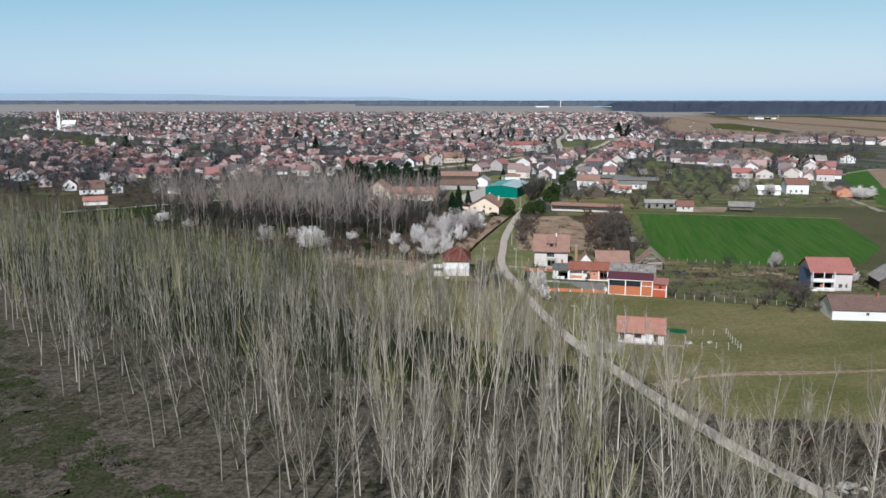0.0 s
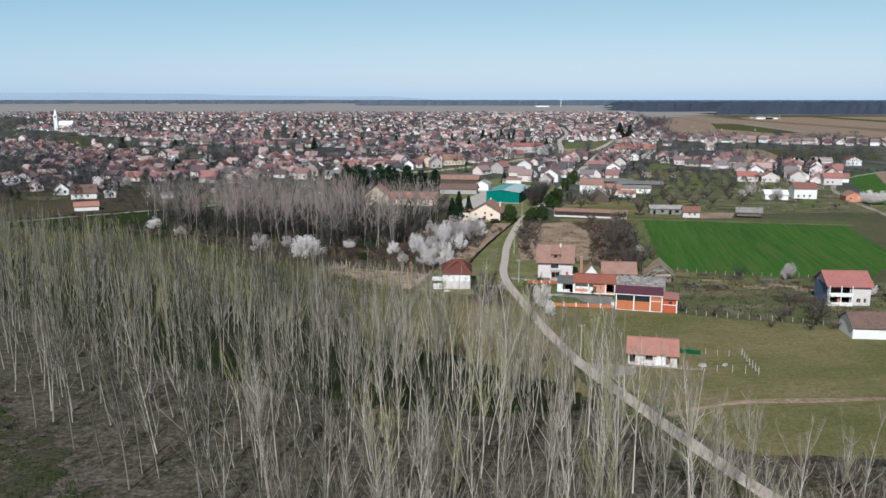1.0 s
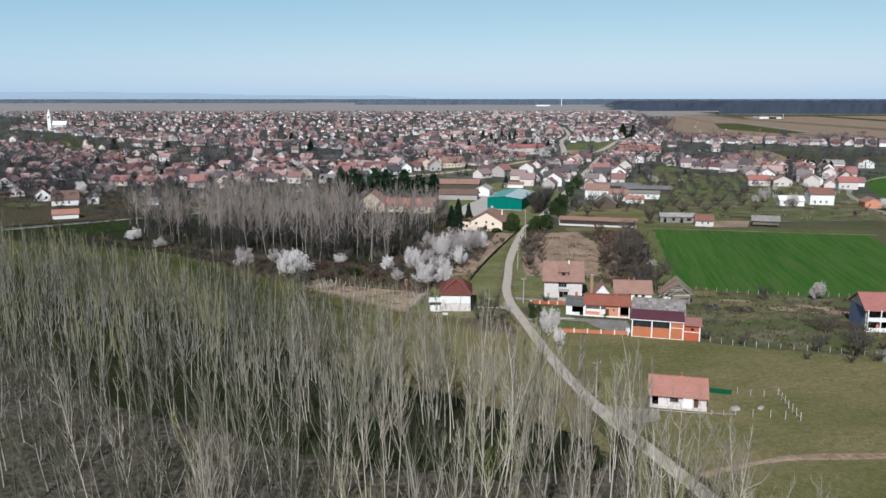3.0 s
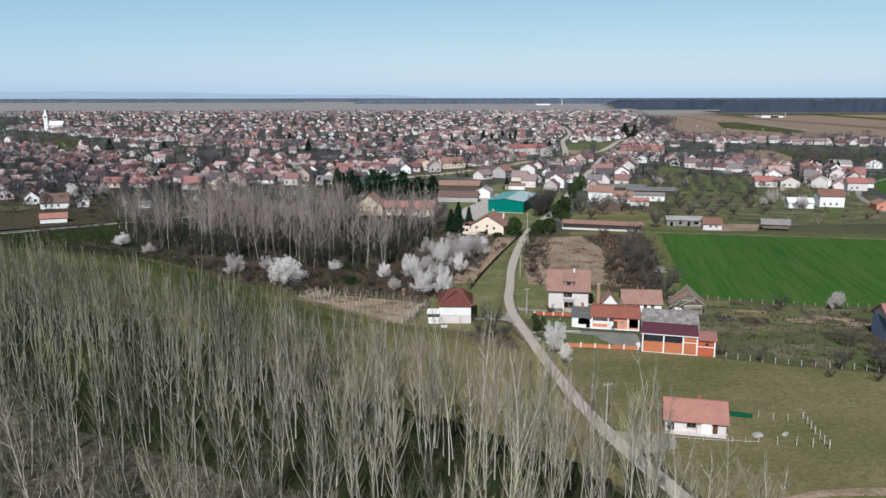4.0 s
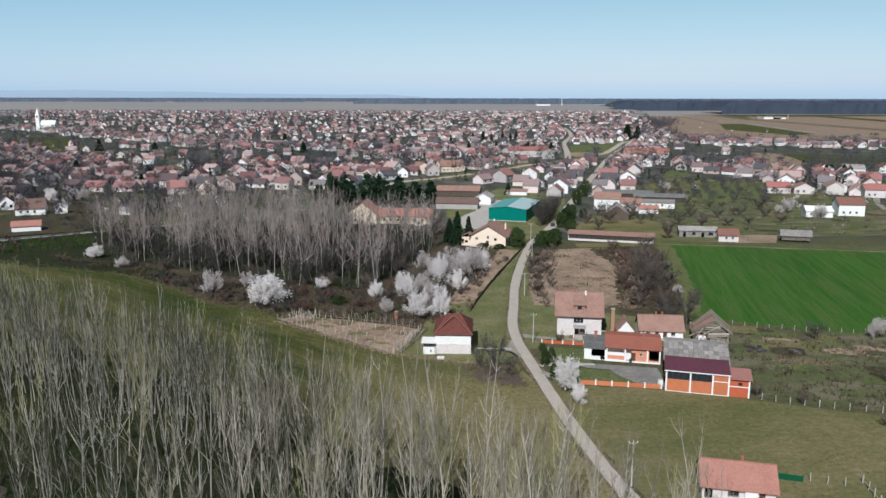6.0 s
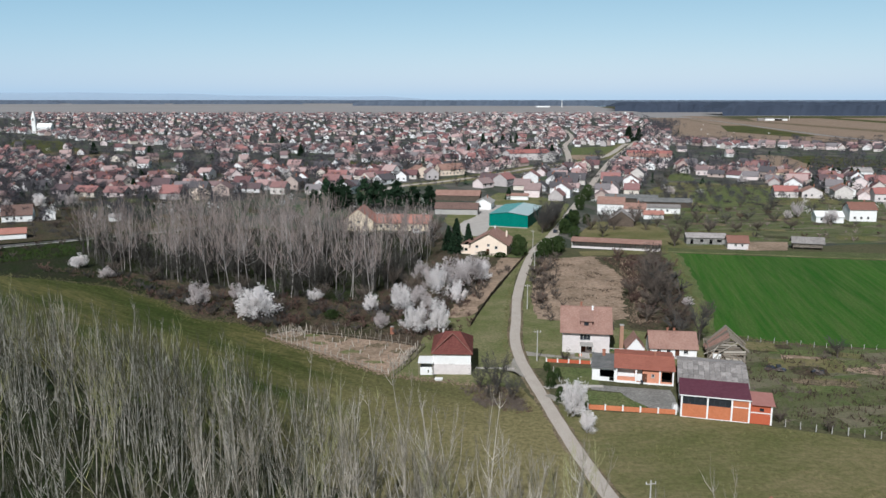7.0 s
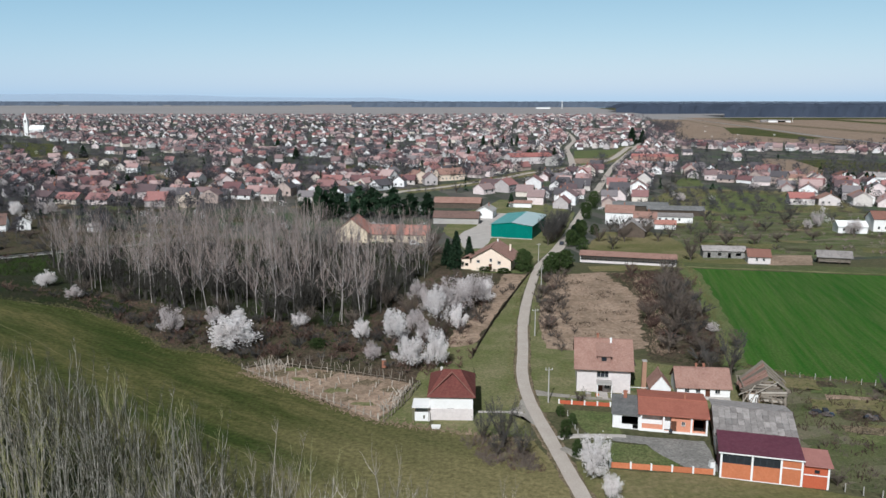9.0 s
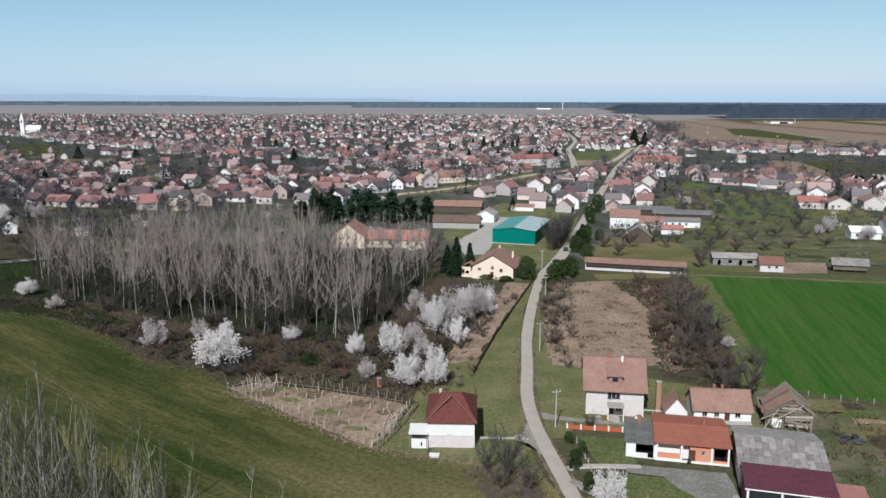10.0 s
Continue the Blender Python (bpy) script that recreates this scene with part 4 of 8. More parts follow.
def ribbon(name, pts, width, z, material, label, step=3.0, wobble=0.12, category="road", crown=0.05):
    """A road along a line, a little higher in the middle, with thick worn edges."""
    mesh = Mesh()
    line = smooth_line([(x, y) for x, y in pts], step)
    rows = []
    for i, p in enumerate(line):
        d = (line[min(i + 1, len(line) - 1)] - line[max(i - 1, 0)]).normalized()
        s = Vector((d.y, -d.x))
        w = width / 2 + rnd(-wobble, wobble)
        w2 = width / 2 + rnd(-wobble, wobble)
        rows.append([(*(p - s * (w + 0.25)), -0.02), (*(p - s * w), z), (*p, z + crown), (*(p + s * w2), z), (*(p + s * (w2 + 0.25)), -0.02)])
    for r in rows:
        mesh.v.extend(r)
    for i in range(len(rows) - 1):
        for j in range(4):
            mesh.f.append((i * 5 + j, i * 5 + j + 1, i * 5 + j + 6, i * 5 + j + 5))
            mesh.m.append(0)
    return whole(name, mesh, M[material], label, category, "structure")


# ---- the large structure: ground, roads, fields, distance ----
g = Mesh()
for i in range(24):
    a = i * 6.28318 / 24
    g.v.append((math.cos(a) * 7000, math.sin(a) * 7000, -0.02))
g.f, g.m = [tuple(range(24))], [0]
whole("ground", g, M["ground"], "flat earth and rough grass out to the horizon", "ground", "structure")

LANE = [(88, 60), (72, 82), (59.5, 109), (53, 122.6), (49, 134), (44.7, 148), (39.8, 164.5), (34, 185), (29.5, 211), (25.6, 244), (23.6, 264), (23.6, 280), (25.4, 298), (27.6, 321), (31.6, 349), (38.4, 387), (43.5, 405), (54, 438), (73.7, 511), (104, 627), (159, 835), (200, 973), (255, 1151), (330, 1400)]
WEST = [(-420, 262), (-300, 335), (-170, 418), (-128, 450), (-112, 462)]
MAIN = [(-46, 600), (-26, 641), (6, 673.5), (55, 741.5), (77, 779), (111, 817), (137, 852), (177, 933), (213, 1044), (240, 1130), (255, 1151)]
BRANCH = [(111, 817), (124, 850), (131, 896), (141, 971), (159, 1114), (200, 1320), (230, 1600)]

patch("town_ground", [(-1500, 700), (-330, 470), (-120, 462), (-60, 455), (20, 425), (60, 405), (110, 400), (260, 420), (560, 640), (900, 960), (620, 1110), (420, 1250), (385, 1340), (535, 1930), (640, 2500), (690, 2900), (300, 3100), (-1400, 2900), (-1700, 1500)], 0.0, "townfloor", "mixed garden soil, weeds and yards between town houses", 60, 8)
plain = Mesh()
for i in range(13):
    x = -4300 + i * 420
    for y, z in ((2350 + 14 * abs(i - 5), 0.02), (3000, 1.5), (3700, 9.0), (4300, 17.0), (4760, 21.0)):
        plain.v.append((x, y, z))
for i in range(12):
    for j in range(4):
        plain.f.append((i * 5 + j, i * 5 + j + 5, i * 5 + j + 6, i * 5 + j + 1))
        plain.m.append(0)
whole("plain_west", plain, M["plain"], "haze-paled bare farmland that rises gently far behind the town", "field", "structure", smooth=True)
for k, (poly, mt, lb) in enumerate((
        ([(430, 1245), (560, 1190), (600, 1820), (665, 2300), (720, 2900), (690, 2900), (500, 1930), (360, 1345)], "soil", "tan ploughed field at the edge of town"),
        ([(565, 1190), (608, 1180), (612, 1392), (682, 2062), (760, 2900), (725, 2900), (670, 2300), (605, 1820)], "soil", "narrow tan field beside a track"),
        ([(545, 1340), (600, 1360), (650, 1820), (598, 1815), (512, 1525)], "meadow", "green strip of young grain"),
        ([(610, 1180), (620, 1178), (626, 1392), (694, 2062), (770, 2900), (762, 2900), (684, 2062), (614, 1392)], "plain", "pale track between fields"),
        ([(622, 1178), (740, 1120), (775, 1526), (765, 2159), (850, 2900), (772, 2900), (696, 2062), (628, 1392)], "soil", "broad brown field"),
        ([(742, 1120), (775, 1110), (815, 1526), (800, 2159), (880, 2900), (852, 2900), (768, 2159), (778, 1526)], "fallow", "dark ploughed strip"),
        ([(777, 1110), (900, 1100), (1010, 1600), (1080, 2400), (870, 2400), (803, 2159), (818, 1526)], "soil", "tan stubble field"),
        ([(902, 1100), (960, 1100), (1080, 1600), (1140, 2400), (1083, 2400), (1013, 1600)], "meadow", "dull green strip field"),
        ([(963, 1100), (1300, 1150), (2300, 2300), (2300, 2500), (1144, 2450), (1083, 1600)], "soil", "far tan field"),
        ([(885, 2480), (1150, 2460), (2300, 2520), (2300, 2640), (890, 2640)], "meadow", "long green field below the forest"),
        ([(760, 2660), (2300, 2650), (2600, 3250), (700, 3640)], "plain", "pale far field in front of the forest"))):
    patch("field", poly, 0.05 + 0.01 * k, mt, lb, 200, 0.8)
patch("field_pasture", [(-240, 760), (-221, 825), (-172, 832), (-130, 800), (-140, 772), (-157, 744), (-200, 705)], 0.06, "fallow", "bare brown field between two village streets", 20, 2)
patch("field_pasture_green", [(-172, 832), (-60, 860), (-40, 800), (-130, 775), (-157, 746)], 0.07, "meadow", "green field between two village streets", 20, 2)
patch("field_meadow_west", [(-629, 1256), (-546, 1211), (-420, 1017), (-301, 914), (-302, 868), (-411, 930), (-552, 1080)], 0.06, "meadow", "dull green gardens behind the western street", 25, 4)
patch("field_bare_west", [(-420, 1010), (-320, 920), (-250, 860), (-290, 830), (-370, 894), (-440, 960)], 0.08, "fallow", "bare reddish strip behind the western street", 25, 3)
patch("field_green_west", [(-260, 470), (-195, 462), (-165, 470), (-188, 510), (-250, 560), (-300, 540)], 0.06, "scrub", "weedy paddock below the western street", 12, 2)
patch("field_strip", [(234, 415), (300, 600), (318, 652), (348, 652), (290, 520), (262, 440)], 0.06, "crop", "bright green strip of winter wheat", 20, 0.6)
patch("field_strip_bare", [(262, 440), (290, 520), (348, 652), (366, 652), (318, 520), (285, 445)], 0.07, "soil", "bare brown strip beside the wheat", 20, 0.6)
patch("field_strip_far", [(285, 445), (318, 520), (366, 652), (420, 660), (370, 520), (330, 445)], 0.06, "crop", "second green strip of winter wheat", 20, 0.6)
patch("field_tan", [(340, 947), (365, 926), (338, 799), (290, 742), (299, 830)], 0.06, "soil", "small tan field among the houses", 20, 1)
patch("field_green", [(365, 926), (403, 927), (460, 840), (420, 780), (338, 799)], 0.07, "meadow", "dull green paddock", 20, 1)
patch("orchard_lawn", [(153, 556), (172, 615), (201, 642), (236, 610), (222, 571), (164, 532)], 0.065, "grass", "bright green orchard grass", 6, 1.8)
patch("house_meadow", [(189, 735), (205, 735), (192, 676), (172, 676)], 0.07, "grass", "green plot behind the houses", 4, 1.6)
patch("junction_green", [(126, 850), (134, 897), (144, 970), (160, 1062), (222, 1092), (207, 1044), (172, 936), (140, 866)], 0.08, "grass", "green plot at the fork of two roads", 15, 1)
patch("junction_tan", [(131, 872), (134, 897), (140, 940), (176, 948), (166, 920), (150, 885)], 0.09, "dry", "dry strip of the plot at the fork", 12, 1)
patch("orchard_grass", [(118, 535), (240, 545), (262, 640), (170, 665), (138, 610)], 0.05, "verge", "grassy orchard behind the sheds", 12, 1.5)

patch("plantation_floor", [(-230, 350), (-110, 268), (-50, 226), (-5, 192), (12, 178), (26, 170), (36, 150), (50, 118), (70, 72), (84, 40), (84, -40), (-200, -40), (-260, 150)], 0.0, "litter", "brown leaf litter and dead weeds under bare poplars", 5, 1.2)
patch("grove_floor", [(-176, 321), (-112, 274), (-54, 233), (-10, 199), (14, 182), (27, 170), (34, 157), (12, 152), (-14, 160), (-44, 172), (-80, 196), (-108, 222), (-148, 256)], 0.035, "grovegrass", "grass between the plantation rows, darkened for tree shade", 3, 1.6)
CLEARING = [(-112, 196), (-80, 154), (-49, 123), (-33, 106), (-45, 88), (-80, 98), (-112, 138), (-135, 184)]
n = 0
while n < 90:
    x, y = rnd(-135, -33), rnd(88, 196)
    if inside(CLEARING, x, y):
        r = rnd(1.2, 5.5)
        patch("clearing_moss", [(x + math.cos(a * 0.45) * r * rnd(0.6, 1.2), y + math.sin(a * 0.45) * r * rnd(0.6, 1.2)) for a in range(14)], 0.03 + 0.001 * n, "clearmoss", "dark mossy patch on the clearing", 0.8, 0.45)
        n += 1
patch("west_bank", [(-520, 330), (-300, 345), (-170, 428), (-126, 458), (-112, 468), (-90, 480), (-330, 500), (-560, 460)], 0.045, "scrub", "weedy brown bank between the road and the houses", 5, 1.5)
patch("roadside_scrub", [(46, 146), (52, 140), (57, 136), (67, 136), (84, 134.5), (110, 128), (150, 118), (150, 20), (92, 36), (72, 84), (60, 110), (51, 128)], 0.03, "litter", "brown weedy bank beside the lane", 5, 1.2)
patch("wheat_edge", [(97, 399), (92, 392), (85, 345), (76, 297), (72, 286), (78, 286), (82, 300), (91, 345), (99, 390)], 0.075, "grass", "pale green margin along the wheat", 3, 0.6)
patch("meadow", [(-230, 400), (-170, 360), (-126, 346), (-105, 337), (-85, 321), (-67, 300), (-52, 295), (-41, 284), (-34, 275), (-24, 267), (-12, 256), (-3, 252), (10, 249), (22, 246), (26, 228), (28, 207), (32, 184), (34, 160), (26, 168), (12, 176), (-5, 190), (-50, 224), (-110, 266), (-230, 348)], 0.03, "meadow", "mown green meadow between two stands of trees", 4, 0.9)
patch("thicket_floor", [(-230, 402), (-170, 361), (-126, 346), (-105, 337), (-85, 321), (-67, 300), (-52, 295), (-41, 284), (-34, 275), (-24, 267), (-12, 256), (-1, 252), (3, 272), (12, 293), (20, 327), (27, 353), (36, 386), (14, 394), (8, 430), (-15, 446), (-76, 455), (-112, 452), (-165, 412), (-220, 378)], 0.05, "scrub", "brown scrub floor with dead stems", 4, 0.9)
patch("lane_verge", [(3, 250), (10, 247), (22, 246), (21.6, 262), (21.7, 281), (23.6, 300), (25.8, 322), (29.7, 350), (36.6, 386), (34.5, 386), (27, 352), (20, 326), (14.4, 302), (12.6, 292), (12.8, 272), (4, 271)], 0.07, "dryverge", "short grass between the fence and the lane", 3, 0.35)
patch("vineyard_plot", [(-42, 283.5), (-24, 267.5), (-7.5, 253), (-4, 262), (-1.5, 274), (-10, 278.5), (-20, 282), (-30, 285), (-36, 287)], 0.07, "dry", "dry fenced plot with old vine stakes", 3, 0.5)
for n, (x, y, r) in enumerate(((-34, 281, 3.2), (-27, 277, 2.2), (-22, 280, 3.4), (-18, 270, 2.6), (-12, 275, 3.0), (-11, 262, 2.4), (-6, 270, 2.2), (-30, 283.5, 2.6), (-15, 265, 1.8))):
    patch("plot_weeds", [(x + math.cos(a * 0.52) * r * rnd(0.4, 1.4), y + math.sin(a * 0.52) * r * rnd(0.3, 1.0)) for a in range(12)], 0.078 + 0.002 * n, ("fallow", "dryverge")[n % 2], "weeds and bare soil in the dry plot", 1, 0.3)
patch("lane_verge_east", [(25.4, 258), (25.6, 280), (27.3, 298), (29.4, 321), (33.4, 349), (40.2, 386), (43.5, 387), (36, 349), (32, 320), (31.6, 298), (31.5, 268), (30, 258)], 0.075, "dryverge", "rough pale grass between the lane and the lot", 3, 0.4)
patch("house_back", [(3.5, 269), (12.9, 270), (13, 292), (15, 303), (10, 307), (5, 301), (1, 288), (-1, 277)], 0.063, "dryverge", "rough grass and weeds behind the hip-roofed house", 3, 0.7)
patch("bank_moss", [(-230, 399), (-170, 360), (-126, 346.5), (-105, 338), (-88, 326), (-84, 336), (-104, 352), (-122, 370), (-150, 406), (-170, 408), (-220, 384)], 0.058, "shadefloor", "litter at the edge of the trees, darkened for shade", 4, 1.2)
patch("thicket_path", [(13, 303), (26, 352), (35, 385), (27, 387), (19, 352), (9, 318), (5, 300)], 0.08, "dry", "dry trodden grass along the fence", 3, 0.6)
patch("hedge_floor", [(-262, 384), (-178, 370), (-148, 384), (-128, 420), (-118, 444), (-130, 450), (-170, 412), (-224, 380)], 0.066, "shadefloor", "overgrown bank below the road, darkened for shade", 4, 1.2)
patch("stand_floor", [(-150, 404), (-120, 366), (-78, 342), (-54, 331), (-28, 318), (-18, 322), (-10, 346), (-4, 372), (0, 400), (-6, 430), (-20, 442), (-76, 446), (-112, 442)], 0.07, "shadefloor", "leaf litter under the poplar stand, darkened for tree shade", 4, 1.2)
patch("house_lawn", [(12, 396), (20, 388), (34, 387), (39, 397), (40, 406), (30, 404)], 0.09, "grass", "green lawn in front of the cream house", 3, 0.5)
patch("barn_grass", [(58, 410), (80, 402), (112, 402), (130, 408), (128, 440), (112, 470), (98, 480), (80, 478), (66, 440)], 0.05, "verge", "rough green grass behind the long shed", 4, 1.2)
patch("barn_yard", [(84, 440), (104, 436), (108, 456), (92, 460)], 0.07, "verge", "trodden yard between old sheds", 3, 0.8)
patch("shed_front", [(60, 390), (96, 396), (98, 405), (60, 400)], 0.07, "verge", "weedy grass in front of the long shed", 3, 0.7)
patch("meadow_east", [(28.5, 226), (31.5, 207), (36, 186), (42, 166), (51, 137), (62, 111), (68, 118), (105, 113), (150, 106), (260, 100), (260, 240), (200, 250), (150, 236), (112, 213), (92, 217), (71, 224), (52, 230), (34, 233), (29, 236)], 0.02, "verge", "olive grass meadow east of the lane", 5, 0.6)
ribbon("track", [(46, 153.6), (62, 159.6), (85, 161.6), (120, 164.6), (160, 169.6)], 1.6, 0.05, "dry", "pale worn track across the meadow", 4, 0.5, "track", 0.01)
ribbon("meadow_path", [(-150, 345), (-107, 309.9), (-90.4, 294.4), (-60.6, 267), (-42.1, 248.9), (-26.2, 235.1), (-5, 214), (18, 190)], 0.06, 0.045, "verge", "faint trodden path through the meadow", 4, 0.08, "track", 0.01)
patch("garden_east", [(71, 226), (92, 219), (112, 214), (150, 238), (152, 262), (141, 263), (128, 270), (99, 274), (84, 280), (74, 287), (68, 262)], 0.04, "garden", "rough vegetable ground with weeds", 4, 0.8)
patch("garden_bare", [(86, 262), (100, 255), (118, 250), (121, 256), (102, 264), (88, 269)], 0.06, "dry", "bare strip in the vegetable ground", 3, 0.8)
patch("dry_lot", [(42, 386), (60, 389), (77, 388), (74, 352), (66, 318), (60, 300), (46, 295), (31, 298), (31, 318), (35, 349)], 0.04, "dry", "abandoned lot of tan dead grass", 1.5, 1.3)
patch("bramble_floor", [(64, 387), (95, 392), (86, 340), (77, 294), (68, 283), (56, 290), (60, 318), (68, 350)], 0.06, "scrub", "brown bramble ground beside the wheat", 1.5, 1.2)
patch("wheat_field", [(97, 397), (77, 289), (85, 281), (99, 275.5), (128, 271.5), (150, 274), (173, 303), (192, 379), (157, 385)], 0.06, "crop", "bright green field of young winter wheat", 6, 0.4)
patch("field_margin", [(97, 399), (157, 387), (192, 381), (200, 392), (160, 399), (130, 402), (98, 407)], 0.08, "lawn", "mown grass strip along the sheds", 5, 0.5)
patch("shed_ground", [(135.9, 421.1), (154.1, 421.1), (146.0, 401.9), (128.8, 401.8)], 0.1, "dry", "dug tan garden bed between two sheds", 3, 0.3)
patch("front_lawn", [(31, 259), (40, 258), (39.5, 246), (33, 246)], 0.08, "grass", "green front lawn behind a low wall", 2, 0.25)
patch("garden_lawn", [(33, 244), (44, 242), (47, 236), (46, 232.8), (34, 235)], 0.08, "grass", "small weedy garden beside the lane", 2, 0.25)
patch("house_yard", [(30.6, 268), (34, 262.5), (54, 259), (70, 258), (74, 264), (67, 283), (56, 288), (46, 296), (30.8, 300)], 0.06, "dryverge", "trodden yard round the houses", 3, 0.5)
patch("yard_path", [(25.5, 267), (29, 266.5), (36, 264.8), (47, 263.3), (47, 264.8), (36.5, 266.4), (29, 268.5), (25.5, 270.5)], 0.08, "gravel", "trodden dirt path to the house", 3, 0.2)
patch("plot_grass", [(-7.5, 253.2), (2.5, 250), (2.8, 270), (1, 276), (-1.3, 274), (-4, 262)], 0.08, "dryverge", "grass between the plot and the house", 2, 0.4)
patch("cottage_lawn", [(58, 191), (74, 190), (72.5, 175.5), (56, 179)], 0.06, "verge", "fenced green lawn beside the cottage", 2.5, 0.3)
patch("hall_grounds", [(14, 432), (40, 406), (50, 432), (66, 490), (78, 545), (62, 590), (40, 600), (26, 560), (10, 540), (4, 480)], 0.052, "dryverge", "short weedy grass round the green hall", 5, 0.8)
patch("hall_yard", [(10, 465), (14, 436), (22, 436), (26, 460), (38, 500), (40, 540), (24, 540), (22, 500)], 0.06, "concrete", "pale concrete yard beside the green hall", 5, 0.6)
patch("court_paving", [(37.5, 247), (46, 245.6), (54, 244), (53.2, 231.6), (47.5, 233.2), (44.6, 238), (43, 242.6), (37, 244.2)], 0.1, "oldconcrete", "worn concrete yard in front of the veranda", 2, 0.2)
patch("cottage_paving", [(34.5, 184.5), (38, 182.8), (46.5, 181.5), (45.6, 176.5), (40, 174.2), (36, 173.2)], 0.05, "gravel", "gravel turning place beside the lane", 2, 0.3)
ribbon("field_track", [(95, 399.8), (130, 393.2), (157, 387.8), (196, 381)], 1.3, 0.1, "dryverge", "pale trodden track along the wheat", 3, 0.25, "track", 0.01)
ribbon("lane_shoulder", [p for p in LANE if 180 < p[1] < 330], 3.5, 0.085, "fallow", "dusty worn shoulder along the lane", 2, 0.35, "path", 0.0)
ribbon("lane", LANE, 2.65, 0.10, "asphalt", "narrow pale worn asphalt lane", 3, 0.06)
ribbon("street", [(40.9, 396)] + [p for p in LANE if p[1] > 400], 4.4, 0.115, "asphalt", "pale asphalt street where the lane enters the town", 6, 0.15)
ribbon("main_verge", [p for p in MAIN if p[1] > 610], 22, 0.06, "verge", "mown green verge along the main road", 6, 0.8, "verge", 0.0)
ribbon("main_road", MAIN, 6.5, 0.10, "asphalt", "wider asphalt road through the town", 6, 0.15)
ribbon("west_road", WEST, 5.2, 0.10, "greyroad", "pale asphalt road behind the wood", 6, 0.15)
ribbon("branch_road", BRANCH, 6.0, 0.11, "asphalt", "asphalt street that forks off northward", 6, 0.15)
ribbon("side_road", [(228, 404), (240, 470), (262, 540), (310, 610), (360, 655)], 3.2, 0.1, "gravel", "gravel farm road", 5, 0.2)
ribbon("side_street", [(255, 783), (262, 720), (285, 690), (330, 680)], 4.5, 0.12, "gravel", "pale side street between houses", 5, 0.2)
ribbon("garden_path", [(40, 246.2), (36, 246.6), (30, 246.5), (27, 245.5)], 1.3, 0.12, "concrete", "narrow concrete path to the lane", 2, 0.03, "path", 0.01)
ribbon("driveway", [(27, 241), (30, 238), (33, 236)], 2.0, 0.12, "gravel", "short gravel driveway", 1.5, 0.2, "path", 0.01)
ribbon("house_path", [(12.5, 258), (17, 258), (21.6, 257.5)], 0.9, 0.1, "concrete", "narrow concrete path to the hip-roofed house", 2, 0.06, "path", 0.01)
patch("lane_gravel", [(22.6, 268), (21.0, 261), (18.5, 258.3), (18.5, 257.2), (21.5, 255.5), (23.4, 251)], 0.092, "gravel", "worn gravel where the path meets the lane", 1, 0.15)


# far woods: one mass of crowns each
def wood(name, x0, x1, y0, y1, height, label, mt="forest", foot=0.0):
    """A rolling sheet of crowns with an uneven front."""
    mesh = Mesh()
    nx, ny = int((x1 - x0) / 16), 7
    for i in range(nx + 1):
        x = x0 + (x1 - x0) * i / nx
        front = y0 + 14 * math.sin(x * 0.013) + rnd(-3, 3)
        mesh.v.append((x, front, foot - 0.1))
        for j in range(ny):
            ends = min(1, 0.55 + min(i, nx - i) * 0.15)
            mesh.v.append((x + rnd(-3, 3), front + 3 + (y1 - y0) * (j / (ny - 1)) ** 1.5 + rnd(-3, 3), foot + height * (rnd(0.72, 0.86) if j == 0 else rnd(0.88, 1.0)) * ends))
    for i in range(nx):
        for j in range(ny):
            a = i * (ny + 1) + j
            mesh.f.append((a, a + ny + 1, a + ny + 2, a + 1))
            mesh.m.append(0)
    whole(name, mesh, M[mt], label, "forest", "stuff")


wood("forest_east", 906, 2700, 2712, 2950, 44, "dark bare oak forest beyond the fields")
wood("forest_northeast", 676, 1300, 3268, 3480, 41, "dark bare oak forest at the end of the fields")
wood("forest_mid", -470, 900, 4150, 4290, 26, "forest line on the horizon, blued by painted haze", "hazewood", 14)
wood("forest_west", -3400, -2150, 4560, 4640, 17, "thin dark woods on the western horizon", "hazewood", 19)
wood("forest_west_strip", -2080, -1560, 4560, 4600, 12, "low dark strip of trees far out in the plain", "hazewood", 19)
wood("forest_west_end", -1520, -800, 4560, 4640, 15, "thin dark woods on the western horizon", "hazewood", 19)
wood("forest_behind", -3600, 3400, 4800, 4850, 22, "last strip of woods on the horizon, blued by painted haze", "hazewood", 19)
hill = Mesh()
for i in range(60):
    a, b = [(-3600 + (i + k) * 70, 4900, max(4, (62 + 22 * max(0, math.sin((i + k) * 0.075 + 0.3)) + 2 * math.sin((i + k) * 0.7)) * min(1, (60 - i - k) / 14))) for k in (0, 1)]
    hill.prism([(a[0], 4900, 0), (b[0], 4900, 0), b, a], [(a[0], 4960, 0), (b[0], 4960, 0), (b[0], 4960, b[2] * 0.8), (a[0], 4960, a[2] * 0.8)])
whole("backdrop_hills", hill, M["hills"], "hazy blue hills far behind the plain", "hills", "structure")


